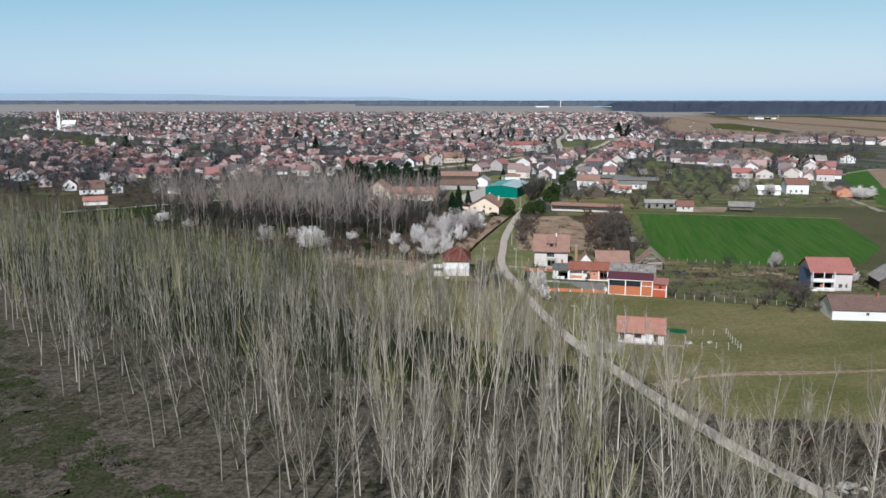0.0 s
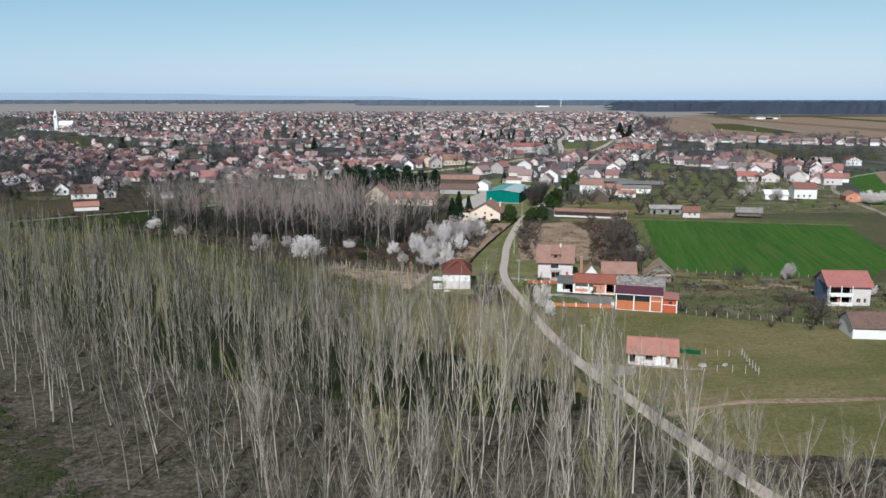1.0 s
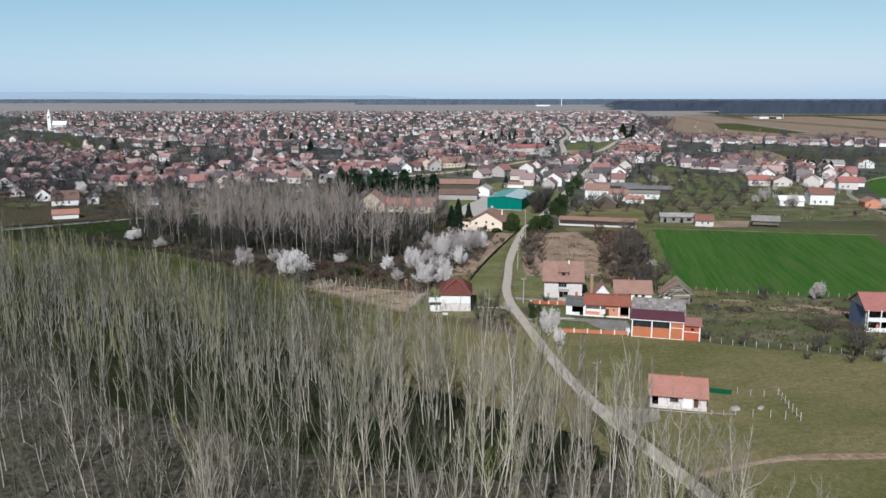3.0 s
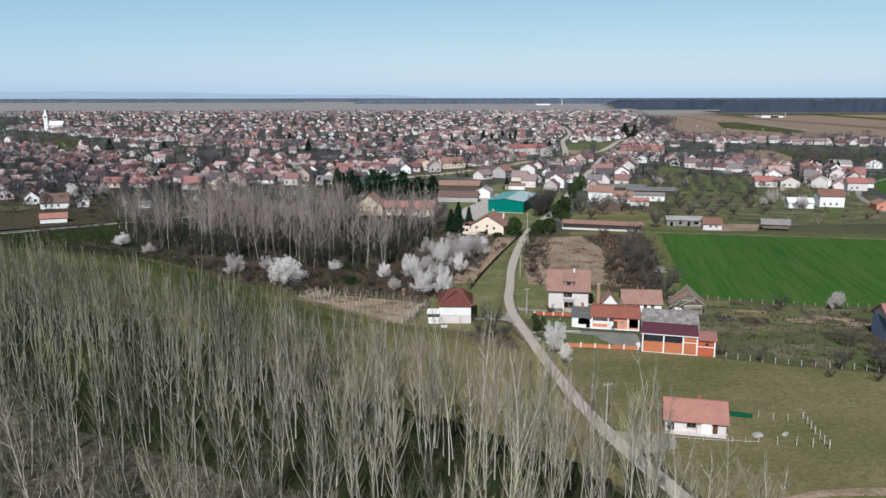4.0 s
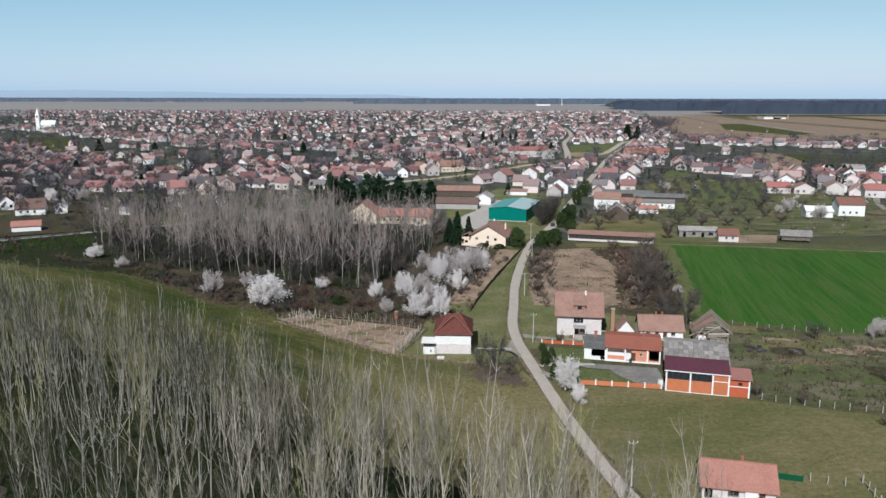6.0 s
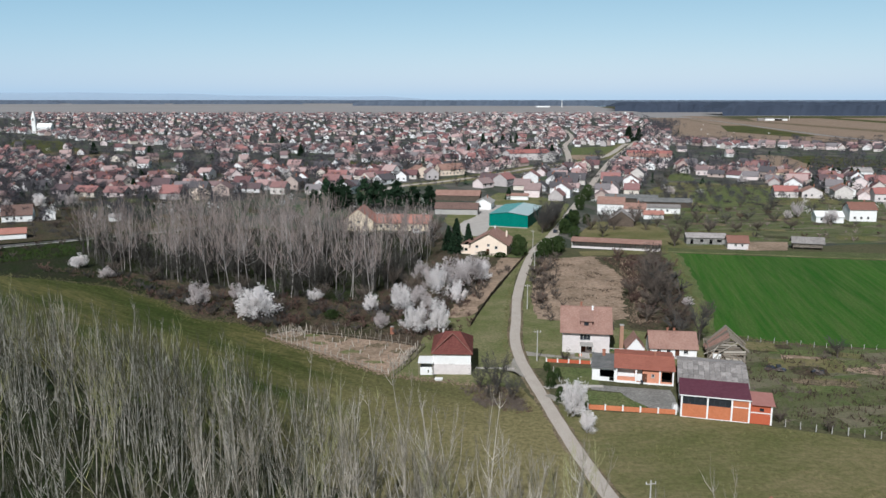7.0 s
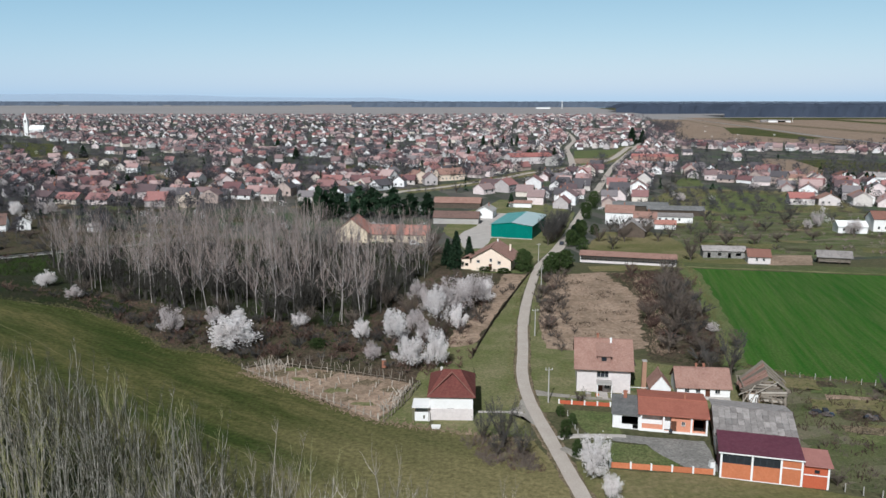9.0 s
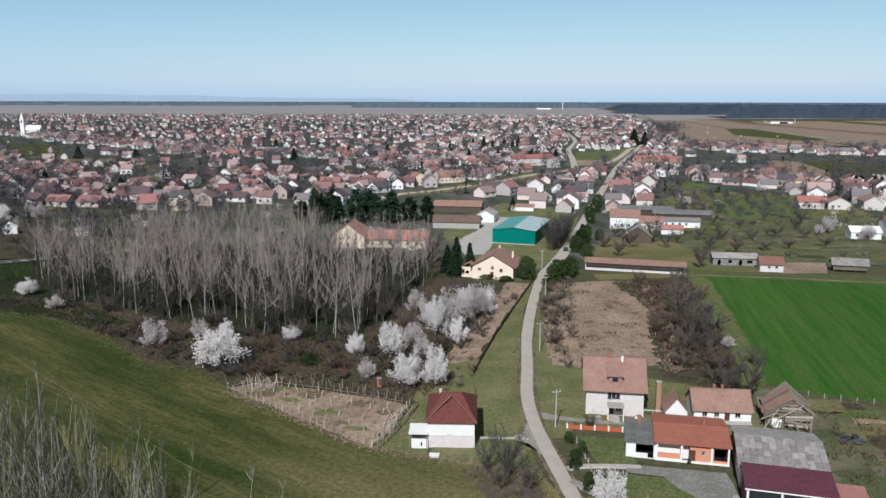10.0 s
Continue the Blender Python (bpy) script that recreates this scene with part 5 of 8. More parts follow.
# beds and bare spots scattered over the gardens
def beds(area, n, size, z, label, kinds=("verge", "lawn", "fallow", "grass", "garden", "verge", "verge", "grass", "scrub")):
    xs, ys = [p[0] for p in area], [p[1] for p in area]
    done = 0
    while done < n:
        x, y = rnd(min(xs), max(xs)), rnd(min(ys), max(ys))
        if not inside(area, x, y):
            continue
        done += 1
        w, h, t = size * rnd(0.4, 1.3), size * rnd(0.25, 0.6), radians(rnd(-18, -4))
        poly = [(x + math.cos(t) * a - math.sin(t) * c, y + math.sin(t) * a + math.cos(t) * c) for a, c in ((-w, -h), (w, -h), (w, h), (-w, h))]
        patch("garden_bed", poly, z + 0.002 * done, random.choice(kinds), label, 2.0, size * 0.09)


patch("back_gardens", [(108, 412), (236, 424), (262, 470), (262, 545), (240, 545), (118, 535), (110, 480)], 0.055, "garden", "weedy gardens behind the sheds", 6, 1.2)
beds([(76, 230), (92, 222), (112, 217), (146, 240), (148, 258), (128, 266), (99, 270), (84, 276), (76, 270)], 26, 6.5, 0.08, "small bed in the rough vegetable ground")
beds([(108, 416), (230, 425), (258, 470), (250, 530), (150, 520), (112, 500)], 34, 9, 0.09, "small bed behind the sheds")
beds([(-330, 480), (-150, 440), (-110, 470), (-60, 590), (-20, 660), (-300, 700)], 70, 14, 0.08, "small bed between town gardens", ("scrub", "garden", "lawn", "scrub", "litter", "fallow"))


# ---- the near houses ----
# white house with a dark hipped roof
hip = building("hip_roof_house", "white rendered house under a dark red hipped tile roof", 7.2, 260.3, -2, 8.6, 13.0, 4.9, "white", "tile_dark", 3.3, windows=[("S", -0.8, 0.6, 1.7, 2.5), ("E", -3, -1.8, 2.2, 3.5), ("E", 1.5, 2.7, 2.2, 3.5), ("W", -2, -0.8, 2.2, 3.5)], kind="hip", ridge=3.4, eave=0.5, frame="door", chimneys=[(-2.2, 1.0, 5.5, 8.3, 0.45, "frame")])
base = Mesh()
base.box(-4.36, 4.36, -6.58, -6.502, 0, 2.45)
part("plinth", base, M["pinkish"], hip, "greyer lower wall band")
for s in (-1, 1):
    h = Mesh()
    h.beam((s * 4.7, -6.9, 5.1), (0, -1.75, 8.42), 0.22, 0.12)
    part("hip_cap", h, M["tile_brown"], hip)
porch = thing("lean_to", "white flat-roofed lean-to against the house wall", "shed", 1.3, 255.0, -2)
part("wall", wall_mesh(3.0, 3.4, 1.9, [("S", 0.2, 0.5, 0.5, 1.3)], t=0.2), M["white"], porch)
part("roof", slab_roof(-2.0, 1.5, -2.0, 2.4, 2.9, 3.1, 0.12), M["white"], porch, "pale sheet canopy")
for x, y in ((-1.8, -1.8), (-1.8, 2.2), (1.3, -1.8), (1.3, 2.2)):
    m = Mesh()
    m.box(x - 0.06, x + 0.06, y - 0.06, y + 0.06, 0, 2.95)
    part("post", m, M["wood"], porch)
slab = Mesh()
slab.box(-0.75, 0.75, -0.5, 0.5, 0, 0.35)
slab.box(-0.9, 0.9, -0.65, 0.65, 0.35, 0.45)
cover = thing("well_cover", "white concrete well cover lying in the grass", "cover", 4.0, 250.0, -4, z=0.05)
part("slab", slab, M["white"], cover)

# two-storey house with a dormer
two = building("dormer_house", "pale two-storey house with an old clay tile roof and a dormer", 40.9, 275.0, -8, 11.4, 12.0, 5.9, "pinkish", "tile_old", 4.3,
               windows=[("S", -1.5, 1.1, 3.35, 4.9), ("S", 0.2, 1.4, 0.9, 2.4), ("E", -3.5, -2.2, 3.9, 5.2), ("E", 1.5, 2.8, 1.0, 2.3), ("W", -1, 0.4, 3.9, 5.2)], doors=[("S", -1.1, -0.1, 0.3, 2.4)], eave=0.9, verge=0.7,
               chimneys=[(-1.2, 0.4, 9.5, 11.2, 0.45), (1.6, -0.8, 9.2, 10.6, 0.4, "white")])
m = Mesh()
m.box(-1.5, 1.7, -9.0, -6.01, 2.75, 2.95)
m.box(-1.5, 1.7, -9.0, -8.9, 2.95, 3.15)
part("balcony_slab", m, M["greyrender"], two, "dark concrete balcony")
for x in (-1.4, 1.6):
    m = Mesh()
    m.box(x - 0.1, x + 0.1, -8.95, -8.75, 0, 2.75)
    part("balcony_post", m, M["white"], two)
m = Mesh()
m.box(-1.5, -0.3, -9.0, -6.01, 0.0, 0.3)
m.box(-0.3, 0.9, -9.8, -6.01, 0.0, 0.18)
part("front_steps", m, M["concrete"], two)
dorm = Mesh()
dorm.prism([(-1.4, -5.3, 6.6), (1.4, -5.3, 6.6), (1.4, -5.3, 8.05), (-1.4, -5.3, 8.05)], [(-1.4, -2.2, 8.5), (1.4, -2.2, 8.5), (1.4, -2.2, 8.9), (-1.4, -2.2, 8.9)])
dormer = part("dormer", dorm, M["tile_old"], two)
part("dormer_roof", slab_roof(-1.7, 1.7, -5.75, -1.0, 8.06, 9.6, 0.14), M["tile_old"], dormer)
pane = Mesh()
pane.box(-0.55, 0.55, -5.37, -5.305, 6.95, 7.75)
part("dormer_window", pane, M["glass"], dormer)
m = Mesh()
m.box(5.71, 7.0, -3.6, 1.5, 5.55, 5.7)
part("side_porch", m, M["wood_dark"], two, "dark side porch")

# long low white house
cot = building("low_white_house", "low whitewashed house with a faded clay tile roof", 61.2, 269.6, -6, 11.0, 7.4, 2.5, "white", "tile_old", 2.9,
               windows=[("S", -3.9, -2.9, 1.0, 2.0), ("S", -1.6, -0.6, 1.0, 2.0), ("S", 2.4, 3.5, 1.0, 2.0)], doors=[("S", 0.4, 1.4, 0.1, 2.1)], eave=0.45, chimneys=[(-1.0, 0.5, 4.5, 6.1, 0.45), (0.6, 0.5, 4.5, 6.1, 0.45)], plinth=0.35)
m = Mesh()
m.box(-5.5, 5.5, -4.9, -3.78, 0, 0.16)
part("terrace", m, M["concrete"], cot)

# small shed with a white gable and the lone stack beside it
building("white_shed", "small white shed with a brown gable roof", 51.6, 267.4, -6, 4.2, 5.2, 2.7, "white", "tile_old", 2.6, doors=[("S", -0.1, 0.6, 0.05, 1.9)], windows=[("S", -1.5, -0.6, 0.7, 1.9)], axis="y", eave=0.3, verge=0.25, category="shed")
stack = thing("chimney_stack", "tall free-standing tan brick stack in the yard", "chimney", 48.6, 268.4, -6)
m = Mesh()
m.prism([(-0.5, -0.5, 0), (0.5, -0.5, 0), (0.5, 0.5, 0), (-0.5, 0.5, 0)], [(-0.42, -0.42, 7.4), (0.42, -0.42, 7.4), (0.42, 0.42, 7.4), (-0.42, 0.42, 7.4)])
part("shaft", m, M["tanbrick"], stack)
m = Mesh()
m.box(-0.5, 0.5, -0.5, 0.5, 7.4, 7.6)
part("cap", m, M["greyrender"], stack)
bench = thing("green_railing", "low green railing between the house and the stack", "railing", 47.6, 268.0, -8)
for i in range(2):
    m = Mesh()
    m.box(-2.0, 2.0, -0.05, 0.05, 1.0 + i * 0.5, 1.1 + i * 0.5)
    part("rail", m, M["net"] if i == 0 else M["white"], bench)
for x in (-1.9, 0, 1.9):
    m = Mesh()
    m.box(x - 0.05, x + 0.05, -0.05, 0.05, 0, 1.6)
    part("post", m, M["white"], bench)

# house with a veranda under an orange roof, and its grey-roofed annex
ver = building("veranda_house", "single-storey house with a fresh orange tile roof and open veranda", 50.6, 254.0, -12, 12.6, 12.0, 3.5, "salmonwall", "tile_orange", 0.85,
               windows=[("S", 1.5, 2.2, 1.5, 2.3), ("E", -2, -0.8, 1.2, 2.4)], doors=[("S", -0.4, 0.6, 0.15, 2.3)], blank=[("S", -5.9, -2.0, 1.3, 3.2), ("S", -1.6, -0.41, 0.3, 3.2), ("S", 3.7, 6.0, 0.6, 2.9)], eave=0.7, verge=0.3, chimneys=[(2.5, 1.0, 4.1, 5.1, 0.4)])
for x in (-6.0, -1.8, 3.3, 6.1):
    m = Mesh()
    m.box(x - 0.16, x + 0.16, -6.35, -6.02, 0, 3.2)
    part("veranda_column", m, M["white"], ver)
m = Mesh()
m.box(-6.3, 6.3, -6.36, -6.03, 0, 0.3)
m.box(-6.2, -2.0, -6.30, -6.04, 0.3, 0.45)
part("veranda_base", m, M["white"], ver)
m = Mesh()
m.box(-5.8, -0.45, -4.9, -4.7, 0, 3.4)
part("inner_wall", m, M["white"], ver)
seat = thing("plastic_chair", "dark chair standing on the veranda", "chair", 48.6, 247.0, 160, z=0.32)
m = Mesh()
m.box(-0.3, 0.3, -0.3, 0.3, 0.42, 0.48)
part("seat", m, M["cardark"], seat)
m = Mesh()
m.box(-0.3, 0.3, 0.26, 0.32, 0.48, 1.0)
part("backrest", m, M["cardark"], seat)
for x in (-0.26, 0.26):
    for y in (-0.26, 0.26):
        m = Mesh()
        m.box(x - 0.03, x + 0.03, y - 0.03, y + 0.03, 0, 0.42)
        part("leg", m, M["cardark"], seat)
ann = thing("garage_annex", "white garage annex with a grey flat roof and dark doorway", "garage", 41.8, 254.6, -12)
part("wall", wall_mesh(5.2, 9.6, 2.9, [("S", -0.9, 2.2, 0.9, 2.6), ("S", 1.2, 2.2, 0.05, 0.9)], t=0.3), M["white"], ann)
part("roof", slab_roof(-2.9, 2.6, -5.2, 5.2, 2.95, 3.05, 0.16), M["stained"], ann, "stained grey roof slab")
chimney(ann, -0.2, 3.6, 3.2, 4.4, 0.7)
m = Mesh()
m.box(-2.2, 2.2, -4.4, 4.4, 0.01, 0.1)
part("floor_slab", m, M["dark"], ann)

# workshop of orange block with a plum roof; local x along the front, y inward
wk = thing("workshop", "orange clay-block workshop with white concrete frame and plum metal roof", "workshop", 52.2, 229.9, -15)
DF = 7.2
for i, x in enumerate((0.0, 4.9, 9.4, 12.6)):
    m = Mesh()
    m.box(x - 0.16, x + 0.16, -0.04, 0.3, 0, 4.55)
    part("column", m, M["white"], wk)
for i, (x0, x1) in enumerate(((0.16, 4.74), (5.06, 9.24), (9.56, 12.44))):
    m = Mesh()
    m.box(x0, x1, 0.02, 0.28, 0, 2.75 if i < 2 else 4.5)
    part("block_panel", m, M["block"], wk)
    if i < 2:
        f = Mesh()
        f.box(x0, x1, 0.05, 0.25, 2.76, 2.88)
        f.box(x0, x1, 0.05, 0.25, 4.32, 4.5)
        for j in range(5):
            x = x0 + (x1 - x0) * j / 4
            f.box(max(x0, x - 0.05), min(x1, x + 0.05), 0.05, 0.25, 2.88, 4.32)
        w = part("window", f, M["cardark"], wk)
        gl = Mesh()
        gl.box(x0 + 0.06, x1 - 0.06, 0.12, 0.15, 2.88, 4.32)
        part("pane", gl, M["glass"], w)
    else:
        b = Mesh()
        b.box(x0, x1, -0.02, 0.019, 2.95, 3.12)
        part("lintel", b, M["white"], wk)
m = Mesh()
m.box(-0.1, 12.7, 0.0, 0.3, -0.05, 0.12)
part("foundation", m, M["white"], wk)
m = Mesh()
m.box(-0.16, 0.05, 0.31, DF, 0, 4.6)
part("side_wall", m, M["purple"], wk, "plum sheet cladding")
m = Mesh()
m.box(12.3, 12.6, 0.31, DF, 0, 4.6)
part("side_wall", m, M["block"], wk)
m = Mesh()
m.box(0.06, 12.29, DF - 0.3, DF, 0, 5.2)
part("back_wall", m, M["block"], wk)
part("roof", slab_roof(-0.5, 12.9, -0.25, DF + 0.2, 4.58, 5.35, 0.14), M["purple"], wk, "plum ribbed metal roof")
m = Mesh()
m.box(-0.5, 12.9, -0.33, -0.25, 4.52, 4.72)
part("fascia", m, M["white"], wk)
ext = thing("workshop_store", "lower red-block store room built against the workshop", "workshop", 52.2, 229.9, -15)
part("wall", (lambda q: (q.merge(wall_mesh(3.9, 4.6, 3.9, [("S", -0.3, 0.5, 2.55, 3.25)], t=0.25), 14.75, 2.35, 0, 0), q)[1])(Mesh()), M["blockred"], ext)
m = Mesh()
m.box(12.82, 16.7, -0.02, 0.045, 2.2, 2.38)
part("lintel", m, M["white"], ext)
for x in (16.6,):
    m = Mesh()
    m.box(x - 0.14, x + 0.16, -0.06, 0.3, 0, 3.95)
    part("column", m, M["white"], ext)
part("roof", slab_roof(12.95, 17.2, -0.5, 5.2, 3.96, 4.6, 0.12), M["pinksheet"], ext, "faded red sheet roof")
m = Mesh()
m.box(14.3, 15.4, 0.2, 0.22, 2.5, 3.3)
part("pane", m, M["glass"], ext)

# barn under patched fibre-cement sheets
brn = thing("fibre_cement_barn", "long barn under patched grey fibre-cement sheets", "barn", 52.2, 229.9, -15)
m = Mesh()
m.merge(wall_mesh(13.2, 16.6, 4.0, [], t=0.3, gable="x", rise=1.6), 6.4, 17.5, 0, 0)
part("wall", m, M["white"], brn)
cols, rows_ = 13, 5
y0, y1, z0, z1 = 8.0, 18.0, 4.0, 5.75
sheet = Mesh()
sw, sl = 14.2 / cols, (y1 - y0) / rows_
dz = (z1 - z0) / rows_
sheet.prism([(0, 0, 0), (sw - 0.03, 0, 0), (sw - 0.03, 0, 0.05), (0, 0, 0.05)], [(0, sl + 0.15, dz + 0.03), (sw - 0.03, sl + 0.15, dz + 0.03), (sw - 0.03, sl + 0.15, dz + 0.08), (0, sl + 0.15, dz + 0.08)])
sheet_data = sheet.data("roof_sheet", M["fibre"])
for i in range(cols):
    for j in range(rows_):
        o = part("roof_sheet", sheet_data, None, brn)
        o.location = (-0.7 + i * sw, y0 + j * sl, z0 + j * dz + 0.05 + 0.02 * ((i + j) % 2))
part("roof_back", slab_roof(-0.7, 13.5, 18.0, 26.3, 5.78, 3.9, 0.1), M["fibre"], brn)
m = Mesh()
m.beam((-0.7, 18.0, 5.92), (13.5, 18.0, 5.92), 0.4, 0.12)
part("ridge_cap", m, M["fibre"], brn)

# collapsing timber barn
old = thing("ruined_barn", "collapsing grey timber barn with broken tile roof", "barn", 73.4, 266.4, -12)
for x in (-4.2, -1.4, 1.4, 4.2):
    for y in (-4.0, 4.0):
        m = Mesh()
        m.beam((x, y, 0), (x + rnd(-0.5, 0.5), y + rnd(-0.2, 0.2), 3.1), 0.2)
        part("post", m, M["wood"], old)
for y in (-4.0, 4.0):
    m = Mesh()
    m.beam((-4.8, y, 3.1), (4.8, y, 2.8), 0.22)
    part("beam", m, M["wood"], old)
for x in (-4.2, 4.2):
    m = Mesh()
    m.beam((x, -4.0, 3.0), (x, 4.0, 3.0), 0.22)
    part("beam", m, M["wood"], old)
for s in (-1, 1):
    for j in range(6):
        if s > 0 and j in (0, 2):
            continue
        m = Mesh()
        y = -4.4 + j * 1.5
        drop, sag, top = rnd(0, 0.9), rnd(0, 0.5), 5.7 + j * 0.22
        m.prism([(0.4, y, top - drop * 0.4), (0.4, y + 1.46, top - drop * 0.2), (0.4, y + 1.46, top + 0.12), (0.4, y, top + 0.1)],
                [(s * 4.9 + sag, y, 2.5 - drop), (s * 4.9 + sag, y + 1.46, 2.6 - drop), (s * 4.9 + sag, y + 1.46, 2.75 - drop), (s * 4.9 + sag, y, 2.65 - drop)])
        part("roof_section", m, M["tile_old"] if s < 0 and j in (1, 2, 4) else M["wood"], old)
for i in range(8):
    z = 1.0 + i * 0.55
    w = 4.3 if z < 2.8 else (6.0 - z) * 1.25
    m = Mesh()
    m.beam((-w * 0.2 if i < 4 else -w * 0.8, -4.2, z + rnd(-0.2, 0.2)), (w * 0.95, -4.2 + rnd(-0.3, 0), z + rnd(-0.35, 0.35)), 0.06, 0.42)
    part("plank", m, M["wood"] if i % 3 else M["stake"], old)
for x0, z0, x1, z1 in ((-4.8, 0.0, -2.2, 4.2), (-3.0, 0.0, -1.8, 3.0), (-2.0, 2.6, 2.2, 5.2), (-5.4, 2.0, -2.6, 3.4)):
    m = Mesh()
    m.beam((x0, -4.9, z0), (x1, -4.4, z1), 0.16)
    part("beam", m, M["stake"], old)
for i in range(12):
    m = Mesh()
    x = rnd(-4.4, 4.4)
    m.beam((x, -4.3 + rnd(-1.2, 0.3), rnd(0, 0.2)), (x + rnd(-2.5, 2.5), -3.6 + rnd(-0.6, 0.8), rnd(1.0, 3.4)), rnd(0.12, 0.4), 0.07)
    part("plank", m, M["wood"] if i % 3 else M["wood_dark"], old)
m = Mesh()
m.box(-3.6, 3.8, -3.2, 3.4, 0, 2.2)
part("stored_hay", m, M["dry"], old)
m = Mesh()
m.box(-3.2, -1.4, -4.12, -4.0, 0.2, 2.0)
part("wall_panel", m, M["white"], old)

# low brick walls
def brick_wall(label, pts, panel, height, gate=()):
    ob = thing("garden_wall", label, "wall", pts[0][0], pts[0][1])
    o = Vector((*pts[0], 0))
    line = [Vector((*p, 0)) - o for p in pts]
    for a, b in zip(line, line[1:]):
        n = max(1, round((b - a).length / panel))
        for i in range(n + 1):
            p = a + (b - a) * (i / n)
            m = Mesh()
            m.box(p.x - 0.14, p.x + 0.14, p.y - 0.14, p.y + 0.14, 0, height + 0.25)
            part("pillar", m, M["white"], ob)
            if i < n:
                q = a + (b - a) * ((i + 1) / n)
                m = Mesh()
                d = (q - p).normalized() * 0.15
                m.beam(p + d + Vector((0, 0, height / 2)), q - d + Vector((0, 0, height / 2)), 0.14, height)
                part("brick_panel", m, M["blockred"] if height < 1 else M["block"], ob)
    return ob


brick_wall("low orange block wall with white pillars along the meadow", [(34.4, 233.6), (51.5, 230.9)], 3.4, 1.0)
brick_wall("low red brick wall in front of the lawn", [(29.6, 262.6), (40.0, 261.0)], 2.6, 0.8)

# cottage in the meadow
ctg = building("meadow_cottage", "small pale cottage with a salmon tile roof", 51.4, 186.2, -13, 10.8, 7.4, 2.6, "pinkish", "tile_salmon", 2.4,
               windows=[("S", -1.6, 0.1, 0.95, 2.1), ("W", -1, 0.2, 1.0, 2.1)], doors=[("S", 3.0, 3.9, 0.15, 2.25)], blank=[("S", -5.0, -3.8, 0.2, 2.3)], eave=0.6, verge=0.45, frame="wood", chimneys=[(0.8, 0.9, 4.3, 5.6, 0.4)])
m = Mesh()
m.box(-5.4, 5.4, -5.0, -3.72, 0, 0.18)
part("terrace", m, M["pinkish"], ctg)
for i in range(8):
    x = -5.2 + i * 1.5
    m = Mesh()
    m.box(x - 0.05, x + 0.05, -5.0, -4.9, 0.18, 1.0)
    part("railing_post", m, M["white"], ctg)
m = Mesh()
m.box(0.9, 2.7, -4.2, -3.72, 0.18, 2.3)
part("porch_wall", m, M["white"], ctg)

# two houses on the east side
qh = building("balcony_house", "two-storey pale house with open balconies and a red tile roof", 120.9, 239.2, -5, 12.0, 10.0, 6.1, "pinkish", "tile_pink", 3.1,
              windows=[("S", 2.2, 3.4, 0.9, 2.2), ("S", 4.2, 5.0, 0.9, 2.2)], blank=[("S", -5.6, 0.2, 3.2, 5.6), ("S", -5.6, 0.2, 0.3, 2.7)], eave=0.8, verge=0.6)
m = Mesh()
m.box(-6.05, -6.003, -5.0, 5.0, 0, 6.0)
part("side_cladding", m, M["bluewall"], qh, "blue-grey side wall")
for z in (0.3, 3.1):
    m = Mesh()
    m.box(-6.0, 0.6, -6.3, -5.01, z - 0.2, z)
    part("balcony_slab", m, M["white"], qh)
    m = Mesh()
    m.box(-6.0, 0.6, -6.3, -6.2, z, z + 0.95)
    part("balcony_parapet", m, M["white"], qh)
for x in (-5.85, -2.6, 0.45):
    for z in (0, 3.1):
        m = Mesh()
        m.box(x - 0.13, x + 0.13, -6.2, -5.95, z + 0.95, z + 2.85)
        part("balcony_post", m, M["white"], qh)
m = Mesh()
m.box(-3.2, -2.3, -5.2, -5.05, 0.3, 2.4)
part("balcony_door", m, M["salmonwall"], qh)
building("long_white_house", "long single-storey white house with a brown tile roof", 119.5, 205.2, -6, 27.0, 9.0, 3.1, "white", "umber", 2.7,
         windows=[("S", -5, -4.2, 1.4, 2.2), ("S", 1.0, 2.2, 1.2, 2.4), ("S", 5, 6.2, 1.2, 2.4)], doors=[("S", 9, 10, 0.1, 2.2)], chimneys=[(-1.0, -0.6, 4.8, 6.6, 0.5)])
building("grey_barn", "grey timber barn with a steep old roof", 140.5, 238.5, -8, 9.0, 9.0, 3.2, "wood_dark", "fibre", 3.2, blank=[("S", -1.4, 1.4, 0.1, 2.6)], axis="y", category="barn")
building("old_cottage", "small old house with a dark tile roof in the gardens", 150.5, 222, -8, 8, 7, 2.7, "white", "tile_brown", 2.2, windows=[("S", -2, -1, 1, 2)])

# cream house by the thicket
crm = building("cream_house", "cream rendered house with a broad gabled tile roof, beside conifers", 24.2, 397.8, -14, 14.6, 14.5, 5.0, "cream", "tile_old", 4.2, axis="y",
               windows=[("S", -5.4, -4.2, 3.0, 4.0), ("S", 2.4, 3.6, 2.8, 4.0), ("S", -0.6, 0.4, 4.9 - 1.3, 4.8), ("E", -4, -2.6, 1.2, 2.6), ("E", 2, 3.4, 1.2, 2.6)], doors=[("S", -0.9, 0.3, 0.3, 2.8)], eave=1.0, verge=0.9, chimneys=[(5.6, 2, 6.4, 8.6, 0.6, "cream"), (0.3, 4.5, 8.6, 10.0, 0.45, "white")])
lean = thing("cream_annex", "cream annex with its own tile lean-to roof", "annex", 15.2, 398.6, -14)
part("wall", wall_mesh(5.5, 8.6, 3.8, [("S", -1.2, 0, 1.3, 2.4)]), M["cream"], lean)
part("roof", gable_roof(5.5, 8.6, 3.8, 1.5, 0.5, 0.5, axis="y"), M["tile_old"], lean)

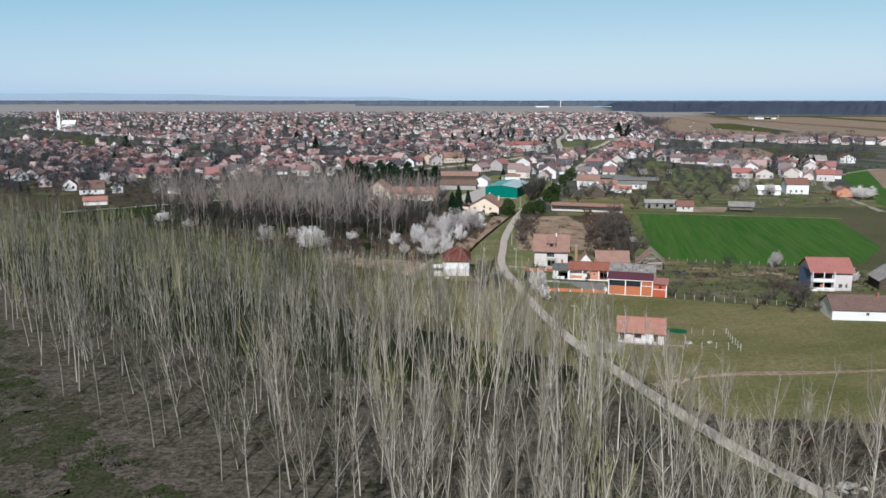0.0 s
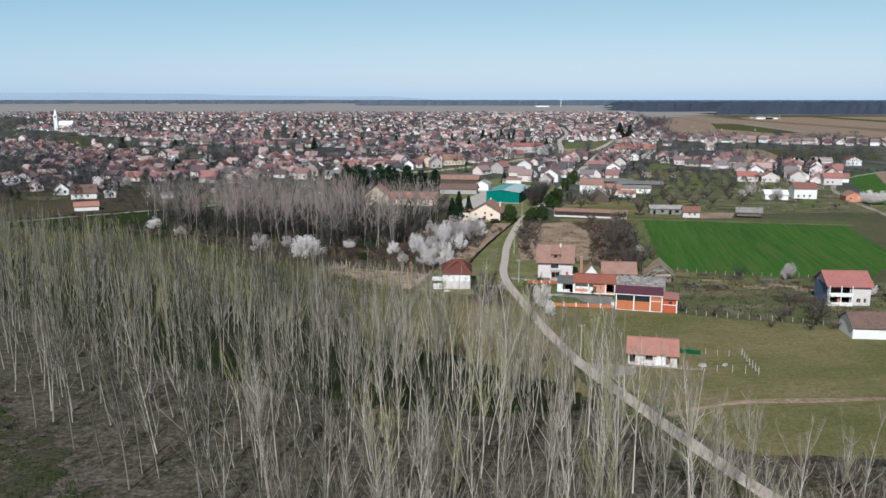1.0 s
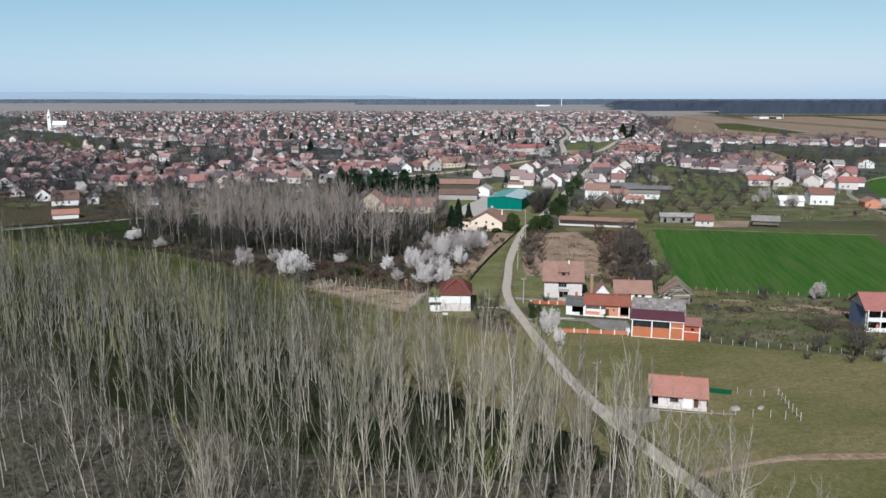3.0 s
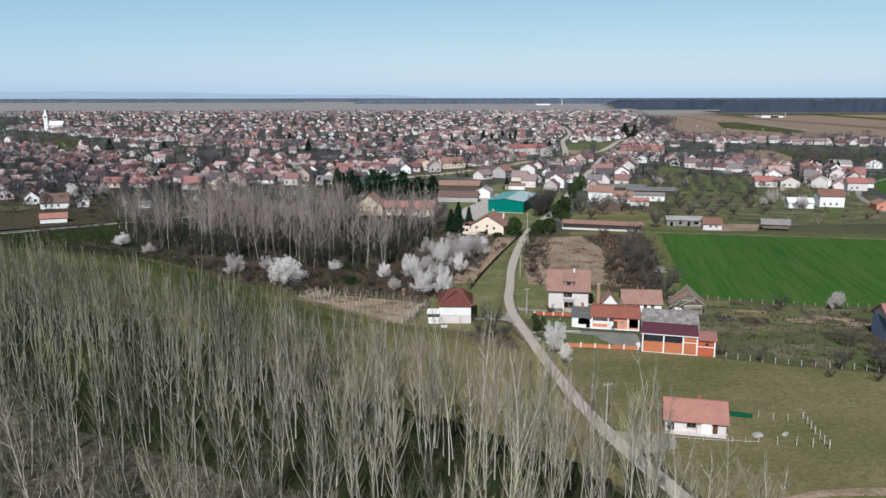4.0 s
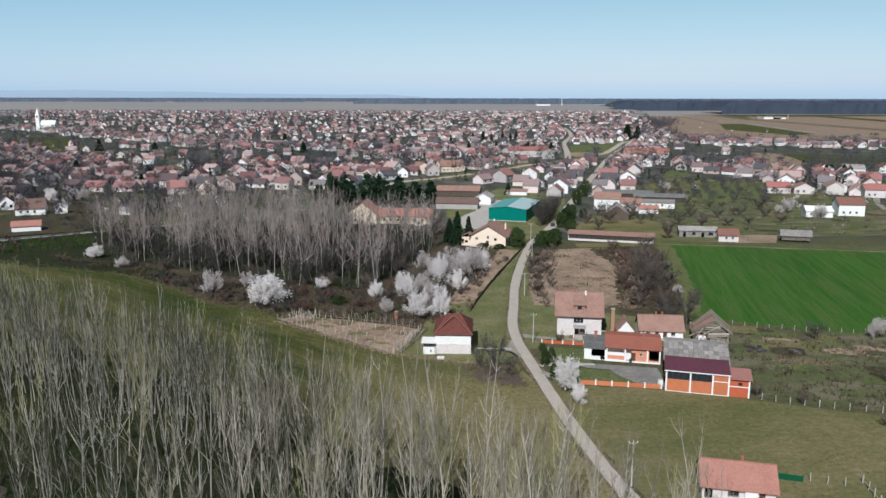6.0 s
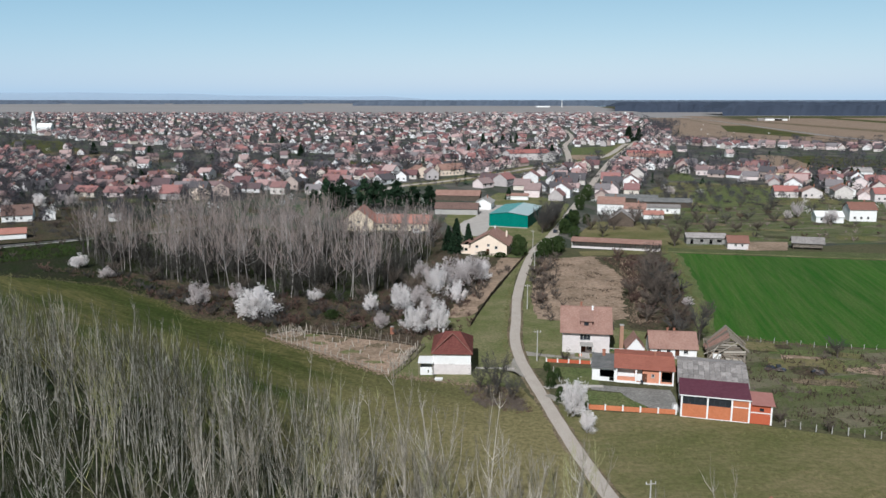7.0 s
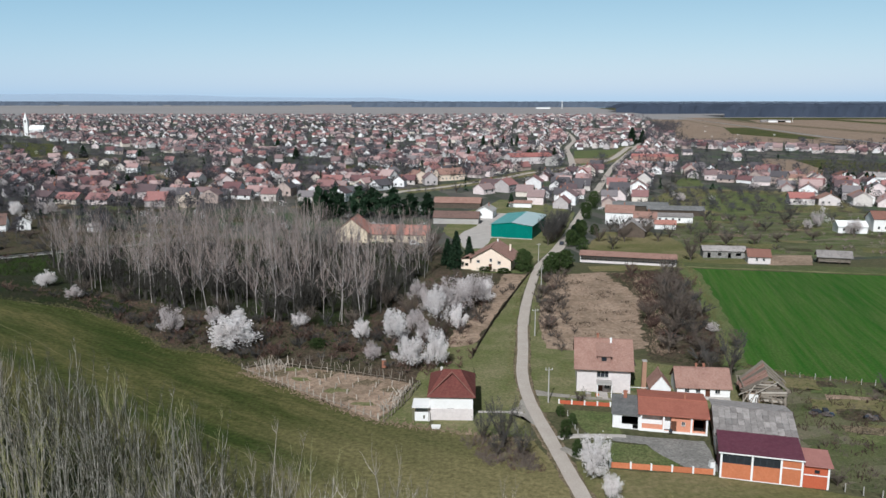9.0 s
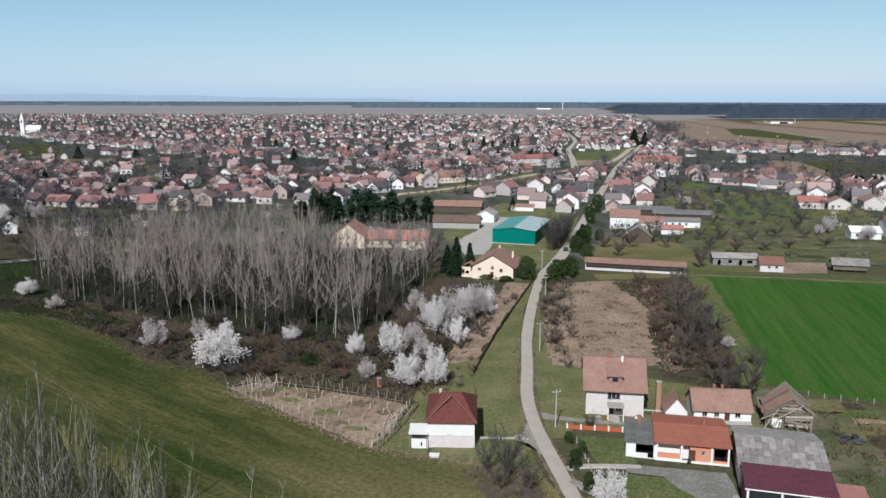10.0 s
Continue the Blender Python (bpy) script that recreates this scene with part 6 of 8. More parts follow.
# green hall
hall = thing("green_hall", "large green sheet-metal hall with a low two-tone roof", "hall", 35.6, 460.1, -17)
part("wall", (lambda q: (q.merge(wall_mesh(19.0, 36.0, 6.2, [], t=0.2, gable="y", rise=1.2), 0, 18.0, 0, 0), q)[1])(Mesh()), M["teal"], hall)
for i in range(9):
    m = Mesh()
    x = -9.5 + 19.0 * i / 8
    m.box(x - 0.05, x + 0.05, -0.06, -0.003, 0.05, 6.1)
    part("wall_seam", m, M["teal"], hall)
for s, mt in ((-1, "tealroof"), (1, "whiteroof")):
    m = Mesh()
    m.prism([(0, -0.5, 7.45), (s * 9.9, -0.5, 6.2), (s * 9.9, -0.5, 6.32), (0, -0.5, 7.57)], [(0, 36.5, 7.45), (s * 9.9, 36.5, 6.2), (s * 9.9, 36.5, 6.32), (0, 36.5, 7.57)])
    part("roof_slope", m, M[mt], hall, "pale teal sheet" if s < 0 else "white bleached sheet")
m = Mesh()
m.box(-9.6, 9.6, -0.3, -0.01, 0, 0.35)
part("plinth", m, M["concrete"], hall)

# yellow house behind the far stand
building("yellow_house", "yellow gabled house with a clay tile roof behind the poplars", -35.0, 456.0, -6, 14.0, 14.0, 5.2, "yellow", "tile_salmon", 5.4, axis="y", windows=[("S", -4, -2.8, 1.4, 2.9), ("S", -0.7, 0.7, 4.0, 5.0), ("S", 2.8, 4, 1.4, 2.9), ("S", -4, -2.8, 3.6, 4.8), ("S", 2.8, 4, 3.6, 4.8)], doors=[("S", -0.6, 0.6, 0.1, 2.3)], eave=0.9, verge=0.6)
building("yellow_wing", "long yellow wing with a clay tile roof behind the poplars", -14.5, 456.0, -6, 26.0, 11.0, 3.8, "yellow", "tile_salmon", 3.0, windows=[("S", u, u + 1.2, 1.2, 2.6) for u in (-11, -7.5, -4, 0, 4, 8)], eave=0.7)

# sheds along the wheat field
def long_shed():
    ob = thing("long_shed", "long low shed with a red tile roof and open lattice front", "shed", 76.3, 406.5, -15)
    part("roof", slab_roof(-18.4, 18.4, -3.4, 2.0, 2.75, 3.75, 0.16), M["tile_old"], ob)
    m = Mesh()
    m.box(-18, 18, 1.5, 1.7, 0, 3.6)
    part("back_wall", m, M["greyrender"], ob)
    m = Mesh()
    m.box(-18, 18, -3.05, -2.9, 0, 0.9)
    part("front_wall", m, M["pinkish"], ob)
    for i in range(19):
        m = Mesh()
        m.box(-18 + i * 2 - 0.09, -18 + i * 2 + 0.09, -3.08, -2.86, 0.9, 2.7)
        part("post", m, M["wood"], ob)
    m = Mesh()
    m.box(-18, 18, -2.88, -2.8, 1.7, 1.85)
    part("rail", m, M["wood"], ob)
    for s in (-1, 1):
        m = Mesh()
        m.prism([(s * 18, -3, 0), (s * 18, 1.7, 0), (s * 18, 1.7, 3.6), (s * 18, -3, 2.78)], [(s * 17.8, -3, 0), (s * 17.8, 1.7, 0), (s * 17.8, 1.7, 3.6), (s * 17.8, -3, 2.78)])
        part("end_wall", m, M["white"], ob)


long_shed()
building("stable", "low weathered grey stable with a sheet roof", 117.2, 418.5, -7, 16.4, 6.0, 3.1, "oldconcrete", "fibre", 1.3, blank=[("S", -6.5, -5.3, 0.1, 2.2), ("S", -2.5, -1.2, 1.0, 2.2), ("S", 1.4, 2.6, 0.1, 2.2), ("S", 4.4, 6.4, 1.0, 2.2)], category="shed")
building("red_shed", "small pale shed with a dull red tile roof", 127.0, 407.6, -10, 8.2, 6.2, 3.0, "pinkish", "tile_brown", 2.2, windows=[("S", -1.4, -0.4, 1.2, 2.2), ("S", 1.2, 2.2, 1.2, 2.2)], category="shed")


def crib():
    ob = thing("maize_crib", "grey slatted maize crib on legs beside the field", "crib", 155.6, 406.0, -14)
    for x in (-5.5, -1.9, 1.9, 5.5):
        for y in (-2, 2):
            m = Mesh()
            m.box(x - 0.12, x + 0.12, y - 0.12, y + 0.12, 0, 3.0)
            part("leg", m, M["wood_dark"], ob)
    m = Mesh()
    m.box(-5.7, 5.7, -2.1, 2.1, 0.8, 0.95)
    part("floor", m, M["wood_dark"], ob)
    for i in range(8):
        m = Mesh()
        m.box(-5.7, 5.7, -2.16, -2.1, 1.0 + i * 0.25, 1.17 + i * 0.25)
        part("slat", m, M["wood"], ob)
    m = Mesh()
    m.box(-5.6, 5.6, -1.9, 2.0, 0.96, 2.9)
    part("store", m, M["wood_dark"], ob)
    part("roof", gable_roof(12.0, 4.6, 3.0, 1.9, 0.5, 0.5), M["fibre"], ob)


crib()


# ---- middle distance: single houses round the hall and along the lane ----
for x, y, turn, w, d, h, wall, roof, rise, ax, lb in (
        (11.5, 507, -8, 23, 10, 3.3, "greyrender", "umber", 2.5, "x", "long farm building with a brown tile roof"),
        # second row: dark wall colour stands for the shade in the barn's open front
        (13.0, 566, -8, 27, 12, 3.3, "wood_dark", "tile_old", 2.3, "x", "broad barn with open-front shade painted on and dull red roof"),
        (27.5, 528, -12, 9, 13, 3.8, "white", "greyrender", 2.4, "y", "white house with a grey gable roof"),
        (49.5, 566, -10, 13, 5, 2.8, "white", "tile_old", 1.0, "x", "low white shed at the back of the yard"),
        (95.0, 508, -14, 14, 13, 6.0, "white", "tile_old", 2.8, "x", "broad white house with a tan tile roof beside the lane"),
        (106, 500, -14, 11, 9, 4.2, "pinkish", "tile_old", 2.4, "x", "pale annex with a tan tile roof"),
        (92, 469, -12, 12, 12, 3.2, "wood_dark", "fibre", 4.2, "y", "dark old timber barn with a steep roof"),
        (121, 509, -10, 22, 6, 3.4, "white", "fibre", 1.2, "x", "long low white outbuilding with a grey roof"),
        (113, 489, -10, 10, 6, 2.6, "white", "tile_salmon", 1.4, "x", "little outbuilding with an orange roof"),
        (131, 535, -10, 30, 7, 3.2, "wood_dark", "stained", 1.6, "x", "long dark shed with a grey sheet roof"),
        (116, 552, -10, 30, 7, 3.2, "wood_dark", "stained", 1.5, "x", "long grey shed behind the houses"),
        (198, 478, -8, 13, 8, 3.4, "white", "white", 2.0, "x", "white cottage beside a blossoming tree"),
        (217, 484, -6, 13, 10, 6.2, "white", "tile_brown", 3.0, "x", "two-storey white house with a dark tile roof"),
        (239, 470, -6, 9, 9, 3.4, "salmonwall", "tile_old", 2.2, "y", "small salmon house by the farm road"),
        (219, 580, -10, 14, 10, 4.2, "pinkish", "tile_pink", 2.8, "x", "pink house with a dull red roof"),
        (234, 577, -10, 12, 9, 4.0, "pinkish", "tile_old", 3.0, "y", "pale gabled house in a row"),
        (258, 585, -10, 13, 10, 4.4, "white", "tile_old", 3.0, "y", "white gabled house in a row"),
        (270, 560, -10, 12, 10, 5.0, "pinkish", "tile_pink", 2.8, "x", "pale pink house with a dull red roof"),
        (283, 655, -10, 14, 10, 4.5, "white", "tile_brown", 3.0, "y", "white house with a brown roof"),
        (304, 700, -10, 14, 10, 5.4, "white", "tile_brown", 3.0, "y", "white two-storey house with a dark gable"),
        (268, 700, -10, 13, 10, 4.4, "yellow", "tile_old", 2.0, "x", "tan house with a flat roof line"),
        (330, 705, -8, 16, 11, 4.8, "white", "fibre", 3.0, "x", "grey-roofed farmhouse by the fields"),
        (362, 715, -8, 13, 10, 4.6, "white", "tile_brown", 3.2, "y", "white gabled farmhouse by the fields"),
        (-16, 702, 28, 16, 13, 5.0, "cream", "tile_old", 4.2, "y", "cream gabled house on the main road"),
        (8, 722, 28, 22, 12, 5.0, "cream", "tile_old", 4.0, "x", "long cream house with a red roof on the main road"),
        (86, 880, 20, 44, 18, 7.0, "pinkish", "tile_pink", 3.0, "x", "large school with a pink-red roof"),
        (108, 858, 70, 20, 12, 7.0, "greyrender", "fibre", 2.4, "x", "pale sports hall beside the school"),
        (212, 892, -14, 44, 24, 4.5, "pinkish", "tile_pink", 3.6, "x", "broad factory with a salmon tile roof"),
        (206, 868, -14, 40, 12, 3.8, "white", "tile_old", 3.0, "x", "low front wing of the factory"),
        (-189, 430, 24, 12, 7, 2.6, "white", "tile_salmon", 1.8, "x", "low white outbuilding with a bright red roof beside the road"),
        (-213, 481, 20, 14, 11, 3.6, "white", "umber", 4.4, "x", "white house with a large dark brown roof"),
        (-199, 484, 28, 6, 5, 3.4, "white", "white", 1.6, "y", "small white gabled shed"),
        (-145, 566, 30, 9, 9, 4.0, "cream", "cream", 3.6, "y", "pale gabled house above the bare trees"),
        (-163, 480, 30, 6, 5, 2.6, "white", "fibre", 1.0, "x", "small white hut beside the road")):
    win = [("S", u, u + 1.2, 1.2, 2.5) for u in [(-w / 2 + 2 + i * 3.2) for i in range(max(1, int((w - 3) / 3.2)))] if u + 1.2 < w / 2 - 0.4][:7] if h > 3.3 else []
    building("house" if "house" in lb or "cottage" in lb else "outbuilding", lb, x, y, turn, w, d, h, wall, roof, rise, windows=win, axis=ax, chimneys=[(w * 0.15, 0.6, h + rise * 0.5, h + rise + 1.2, 0.5)] if h > 3.6 and h < 7 else ())

church = thing("church", "white church with a tall bell tower", "church", -699, 1446, 6)
church.scale = (0.85, 0.85, 1.02)
m = Mesh()
m.box(-3.6, 3.6, -3.6, 3.6, 0, 27)
m.box(-4.0, 4.0, -4.0, 4.0, 20, 20.8)
part("tower", m, M["white"], church)
m = Mesh()
m.prism([(-3.3, -3.3, 27), (3.3, -3.3, 27), (3.3, 3.3, 27), (-3.3, 3.3, 27)], [(-0.3, -0.3, 37), (0.3, -0.3, 37), (0.3, 0.3, 37), (-0.3, 0.3, 37)])
part("spire", m, M["white"], church)
m = Mesh()
m.box(-1.2, 1.2, -3.75, -3.61, 21.5, 25.5)
part("belfry_opening", m, M["dark"], church)
m = Mesh()
m.box(8, 34, -8, 8, 0, 10)
m.prism([(7, -9, 10), (7, 9, 10), (7, 0, 17)], [(35, -9, 10), (35, 9, 10), (35, 0, 17)])
part("nave", m, M["white"], church)
silo = thing("far_depot", "white industrial depot on the horizon", "warehouse", 462, 3900, 0)
m = Mesh()
m.box(-32, 32, -20, 20, 0, 17)
part("hall", m, M["white"], silo)
m = Mesh()
m.box(89, 91.5, 0, 2.5, 0, 49)
part("tower", m, M["white"], silo)
farm = thing("far_farm", "row of pale farm buildings with a mast in the fields", "farm", 820, 2183, 0)
for x, w, d, h, mt in ((0, 14, 8, 4, "fibre"), (18, 24, 9, 5, "white"), (46, 16, 8, 4, "dark"), (64, 12, 8, 4, "white")):
    m = Mesh()
    m.box(x, x + w, -d / 2, d / 2, 0, h)
    shed = part("shed", m, M[mt], farm)
    m = Mesh()
    m.prism([(x - 0.5, -d / 2 - 0.5, h), (x - 0.5, d / 2 + 0.5, h), (x - 0.5, 0, h + 2.5)], [(x + w + 0.5, -d / 2 - 0.5, h), (x + w + 0.5, d / 2 + 0.5, h), (x + w + 0.5, 0, h + 2.5)])
    part("roof", m, M["fibre"], shed)
m = Mesh()
m.box(82, 82.7, -0.35, 0.35, 0, 12)
part("mast", m, M["white"], farm)

# ---- the town ----
NOHOUSE = [
    [(120, 840), (150, 1080), (240, 1110), (215, 1040), (150, 870)],
    [(290, 742), (299, 830), (340, 947), (403, 927), (470, 840), (420, 780)],
    [(110, 520), (225, 540), (236, 610), (205, 735), (170, 735), (150, 680)],
    [(230, 400), (320, 655), (440, 665), (340, 430)],
    [(-230, 380), (-190, 520), (-130, 590), (-60, 590), (-46, 636), (14, 640), (30, 588), (70, 570), (60, 420), (0, 400)],
    [(45, 400), (75, 560), (140, 565), (215, 570), (260, 560), (260, 400)],
    [(40, 820), (60, 930), (150, 910), (130, 820)],
    [(175, 840), (180, 920), (250, 920), (250, 850)],
    [(-40, 690), (-30, 740), (30, 740), (30, 700)],
    [(-725, 1430), (-725, 1475), (-640, 1475), (-640, 1430)],
]


def near_line(pts, x, y, gap):
    for (x0, y0), (x1, y1) in zip(pts, pts[1:]):
        k = max(0, min(1, ((x - x0) * (x1 - x0) + (y - y0) * (y1 - y0)) / ((x1 - x0) ** 2 + (y1 - y0) ** 2)))
        if math.hypot(x0 + (x1 - x0) * k - x, y0 + (y1 - y0) * k - y) < gap:
            return True
    return False


SPOTS = []
TAKEN = {}


def spot(x, y, turn, room=13.5):
    """A house plot, where nothing else stands yet."""
    if any(inside(p, x, y) for p in NOHOUSE) or near_line(LANE, x, y, 8.5) or near_line(MAIN, x, y, 14) or (y > 640 and near_line(MAIN, x, y + 24, 15)) or near_line(BRANCH, x, y, 9):
        return
    key = (int(x // 14), int(y // 14))
    for i in (-1, 0, 1):
        for j in (-1, 0, 1):
            for a, b in TAKEN.get((key[0] + i, key[1] + j), ()):
                if math.hypot(a - x, b - y) < room:
                    return
    TAKEN.setdefault(key, []).append((x, y))
    SPOTS.append((x, y, turn))


def along(pts, first, last, gap, back, room=11.5):
    """Houses on both sides of a street, gables to it, with sheds behind."""
    line = smooth_line(pts, gap)
    for i, p in enumerate(line[:-1]):
        if not first < p.y < last:
            continue
        d = (line[i + 1] - p).normalized()
        for s in (-1, 1):
            for row in (0, 1, 2):
                if row and random.random() < (0.25, 0.6)[row - 1]:
                    continue
                q = p + Vector((d.y, -d.x)) * s * (back + row * 15 + rnd(-2, 3))
                spot(q.x + rnd(-2, 2), q.y + rnd(-2, 2), math.degrees(math.atan2(d.y, d.x)) + random.choice((0, 0, 0, 90)) + rnd(-4, 4), room)


ROW_WEST = [(-560, 990), (-400, 830), (-340, 770), (-290, 700), (-235, 640), (-195, 618), (-120, 612), (-46, 600)]
ROW_MID = [(-170, 735), (-110, 722), (-60, 716), (-10, 700), (30, 715)]
ROW_NORTH = [(-800, 1560), (-700, 1470), (-620, 1410), (-520, 1280), (-440, 1215), (-346, 1135), (-240, 1010), (-170, 995), (-120, 1015), (-60, 960), (20, 1000), (90, 930)]
ROW_EAST = [(315, 1190), (350, 1130), (400, 1085), (460, 1060), (510, 1040), (600, 1000), (700, 985)]
ROW_LOOP = [(205, 752), (240, 742), (262, 728), (285, 706), (330, 690)]
ROW_FARM = [(240, 580), (258, 625), (285, 690)]
along(ROW_WEST, 470, 1000, 15, 10, 13.5)
along(ROW_MID, 470, 1000, 13, 11)
along(LANE, 560, 1380, 14, 13)
along(MAIN, 640, 1150, 15, 21)
along(BRANCH, 860, 1600, 15, 14)
along(ROW_NORTH, 900, 1600, 13, 10)
along([(-70, 885), (-40, 882), (40, 868), (90, 905)], 800, 1000, 13, 9)
along(ROW_EAST, 470, 1300, 13, 10)
along(ROW_LOOP, 470, 1300, 14, 10)
along(ROW_FARM, 470, 1300, 14, 11)
for x, y in ((-236, 500), (-262, 520), (-300, 560), (-340, 600), (-300, 610), (-380, 650)):
    spot(x, y, rnd(20, 40))
y = 1020.0
while y < 3000:
    bend = rnd(-0.06, 0.06)
    left = -140 - (y - 1020) * 0.95 if y < 1700 else -800 - (y - 1700) * 0.62
    right = 345 + (y - 1250) * 0.19 if y > 1250 else 300
    x = left
    while x < right:
        yy = y + bend * x + 14 * math.sin(x * 0.011 + y)
        gap = 15 + y * 0.004
        if random.random() < (0.8 if y < 1600 else 0.55):
            spot(x + rnd(-5, 5), yy + rnd(-6, 6), rnd(-8, 8) + random.choice((0, 0, 90)) - 8)
        if random.random() < (0.6 if y < 1600 else 0.42):
            spot(x + rnd(-7, 7), yy + 20 + rnd(-6, 6), rnd(-8, 8) + random.choice((0, 90)))
        x += gap * rnd(0.7, 1.5)
    y += 42 + y * 0.012
# scattered houses between the streets
n = 0
while n < 230:
    n += 1
    y = 560 + 560 * random.random()
    x = rnd(-0.56 * y - 40, -60) if n % 3 else rnd(-60, 0.4 * y)
    if random.random() < (0.9 if y < 800 else 0.45):
        spot(x, y, rnd(-12, 12) + random.choice((0, 0, 35, 90)), 12)
SPOTS.sort(key=lambda s: math.hypot(s[0] - 6, s[1] - 100))


def town_house_master(w, d, h, rise, axis):
    ob = thing("town_house", "plain rendered town house with a clay tile roof among gardens", "house", 0, 0, group="houses of the town")
    part("wall", wall_mesh(w, d, h, [], gable=axis, rise=rise), M["house_wall"], ob)
    part("roof", gable_roof(w, d, h, rise, 0.5, 0.4, 0.2, axis=axis), M["house_roof"], ob)
    c = Mesh()
    c.box(-0.3, 0.3, -0.3, 0.3, h + rise * 0.5, h + rise + 1.0)
    part("chimney", c, M["brick"], ob, at=(w * 0.15, 0.5, 0))
    for u in (-w / 4, w / 4):
        g_ = Mesh()
        g_.box(-0.65, 0.65, -0.06, 0.06, 0, 1.4)
        part("window", g_, M["glass"], ob, at=(u, -d / 2 - 0.02, 1.3))
    g_ = Mesh()
    g_.box(-0.65, 0.65, -0.06, 0.06, 0, 1.4)
    o = part("window", g_, M["glass"], ob)
    o.matrix_local = pose(w / 2 + 0.02, 0, 1.3, 0, 0, 90)
    return ob


MASTERS = [town_house_master(w, d, h, r, a) for w, d, h, r, a in ((11, 9, 3.3, 3.0, "x"), (8, 12, 3.4, 3.6, "y"), (13, 8, 3.0, 2.8, "x"), (9, 10, 5.0, 3.6, "y"), (8, 13, 3.0, 3.2, "y"), (12, 8, 3.0, 3.0, "x"), (10, 10, 4.8, 3.2, "x"), (9.5, 11, 3.6, 3.8, "y"))]
for x, y, t in SPOTS[:280]:
    plant(random.choice(MASTERS), x, y, rnd(0.85, 1.15), t)
far_wall, far_roof = Mesh(), Mesh()
for x, y, t in SPOTS[280:]:
    w, d, h, r = rnd(7, 12.5), rnd(6.5, 9), rnd(2.8, 4.8), rnd(2.6, 3.9)
    c = Mesh()
    c.add([(-w / 2, -d / 2, 0), (w / 2, -d / 2, 0), (w / 2, d / 2, 0), (-w / 2, d / 2, 0), (-w / 2, -d / 2, h), (w / 2, -d / 2, h), (w / 2, d / 2, h), (-w / 2, d / 2, h), (-w / 2, 0, h + r), (w / 2, 0, h + r)],
          [(0, 1, 5, 4), (1, 2, 6, 9, 5), (2, 3, 7, 6), (3, 0, 4, 8, 7)])
    far_wall.merge(c, x, y, 0, radians(t))
    far_roof.merge(gable_roof(w, d, h, r, 0.5, 0.4, 0.3), x, y, 0, radians(t))
whole("distant_houses", far_wall, M["town_wall"], "rendered walls of the many distant town houses", "houses", "stuff")
whole("distant_roofs", far_roof, M["town_roof"], "haze-toned clay tile roofs of the many distant town houses", "roofs", "stuff")


# ---- poplar plantation in front, and the stand beyond the meadow ----
EDGE = [(-175, 318), (-112, 270), (-54, 229), (-10, 195), (14, 179), (30, 165), (50, 145), (70, 122), (92, 100), (118, 84), (118, 44), (20, 46), (-8, 88), (-26, 106), (-43, 121), (-74, 149), (-107, 191), (-150, 240)]
RIM = [(-175, 318), (-112, 270), (-54, 229), (-10, 195), (14, 179), (30, 165)]


def poplar_master(leaves, bark, label):
    return tree_master("poplar", poplar_shapes(rnd(20.5, 25), rnd(1.35, 1.65), 0.018, 0.0044), bark, leaves, label, "poplar", "poplars of the plantation")


PALE = [poplar_master("twig", "bark", "tall bare pale grey poplar with upswept limbs") for _ in range(5)]
BROAD = [tree_master("poplar", poplar_shapes(rnd(20, 24), 1.8, 0.019, 0.005, 1.6), "bark", "twig", "bare pale poplar with broad forking limbs", "poplar", "poplars of the plantation") for _ in range(4)]
GREENISH = [poplar_master("twig_green", "bark", "bare poplar with yellow-green budding twigs") for _ in range(2)]
DARK = [poplar_master("twig_dark", "bark_dark", "tall bare dark grey poplar with upswept limbs") for _ in range(5)]
spots = []
a = radians(-40)
for i in range(-60, 90):
    for j in range(-60, 90):
        u, v = i * 5.4 + rnd(-1.4, 1.4), j * 4.9 + rnd(-1.4, 1.4)
        x, y = u * math.cos(a) - v * math.sin(a), 150 + u * math.sin(a) + v * math.cos(a)
        thin = near_line(LANE, x, y, 11) or x > 42
        if inside(EDGE, x, y) and not near_line(LANE, x, y, 2.4) and random.random() < (0.42 if thin and y > 104 else 0.86 if near_line(RIM, x, y, 26) else 0.64):
            spots.append((x, y))
for (x0, y0), (x1, y1), n in (((-112, 268), (-54, 227), 34), ((-54, 227), (-10, 193), 44), ((-10, 193), (30, 164), 20), ((56, 128), (112, 92), 16)):
    for i in range(n):
        k = rnd(0, 1)
        x, y = x0 + (x1 - x0) * k + rnd(-6, 1), y0 + (y1 - y0) * k - rnd(1, 12)
        if not near_line(LANE, x, y, 9):
            spots.append((x, y))
spots.sort(key=lambda p: math.hypot(p[0] - 2, p[1] - 105))
raw = [poplar_shapes(rnd(20, 24.5), rnd(0.85, 0.98), 0.029, 0.005) for _ in range(8)]
GROVE = {"dark": (Mesh(), Mesh()), "pale": (Mesh(), Mesh()), "greenish": (Mesh(), Mesh())}
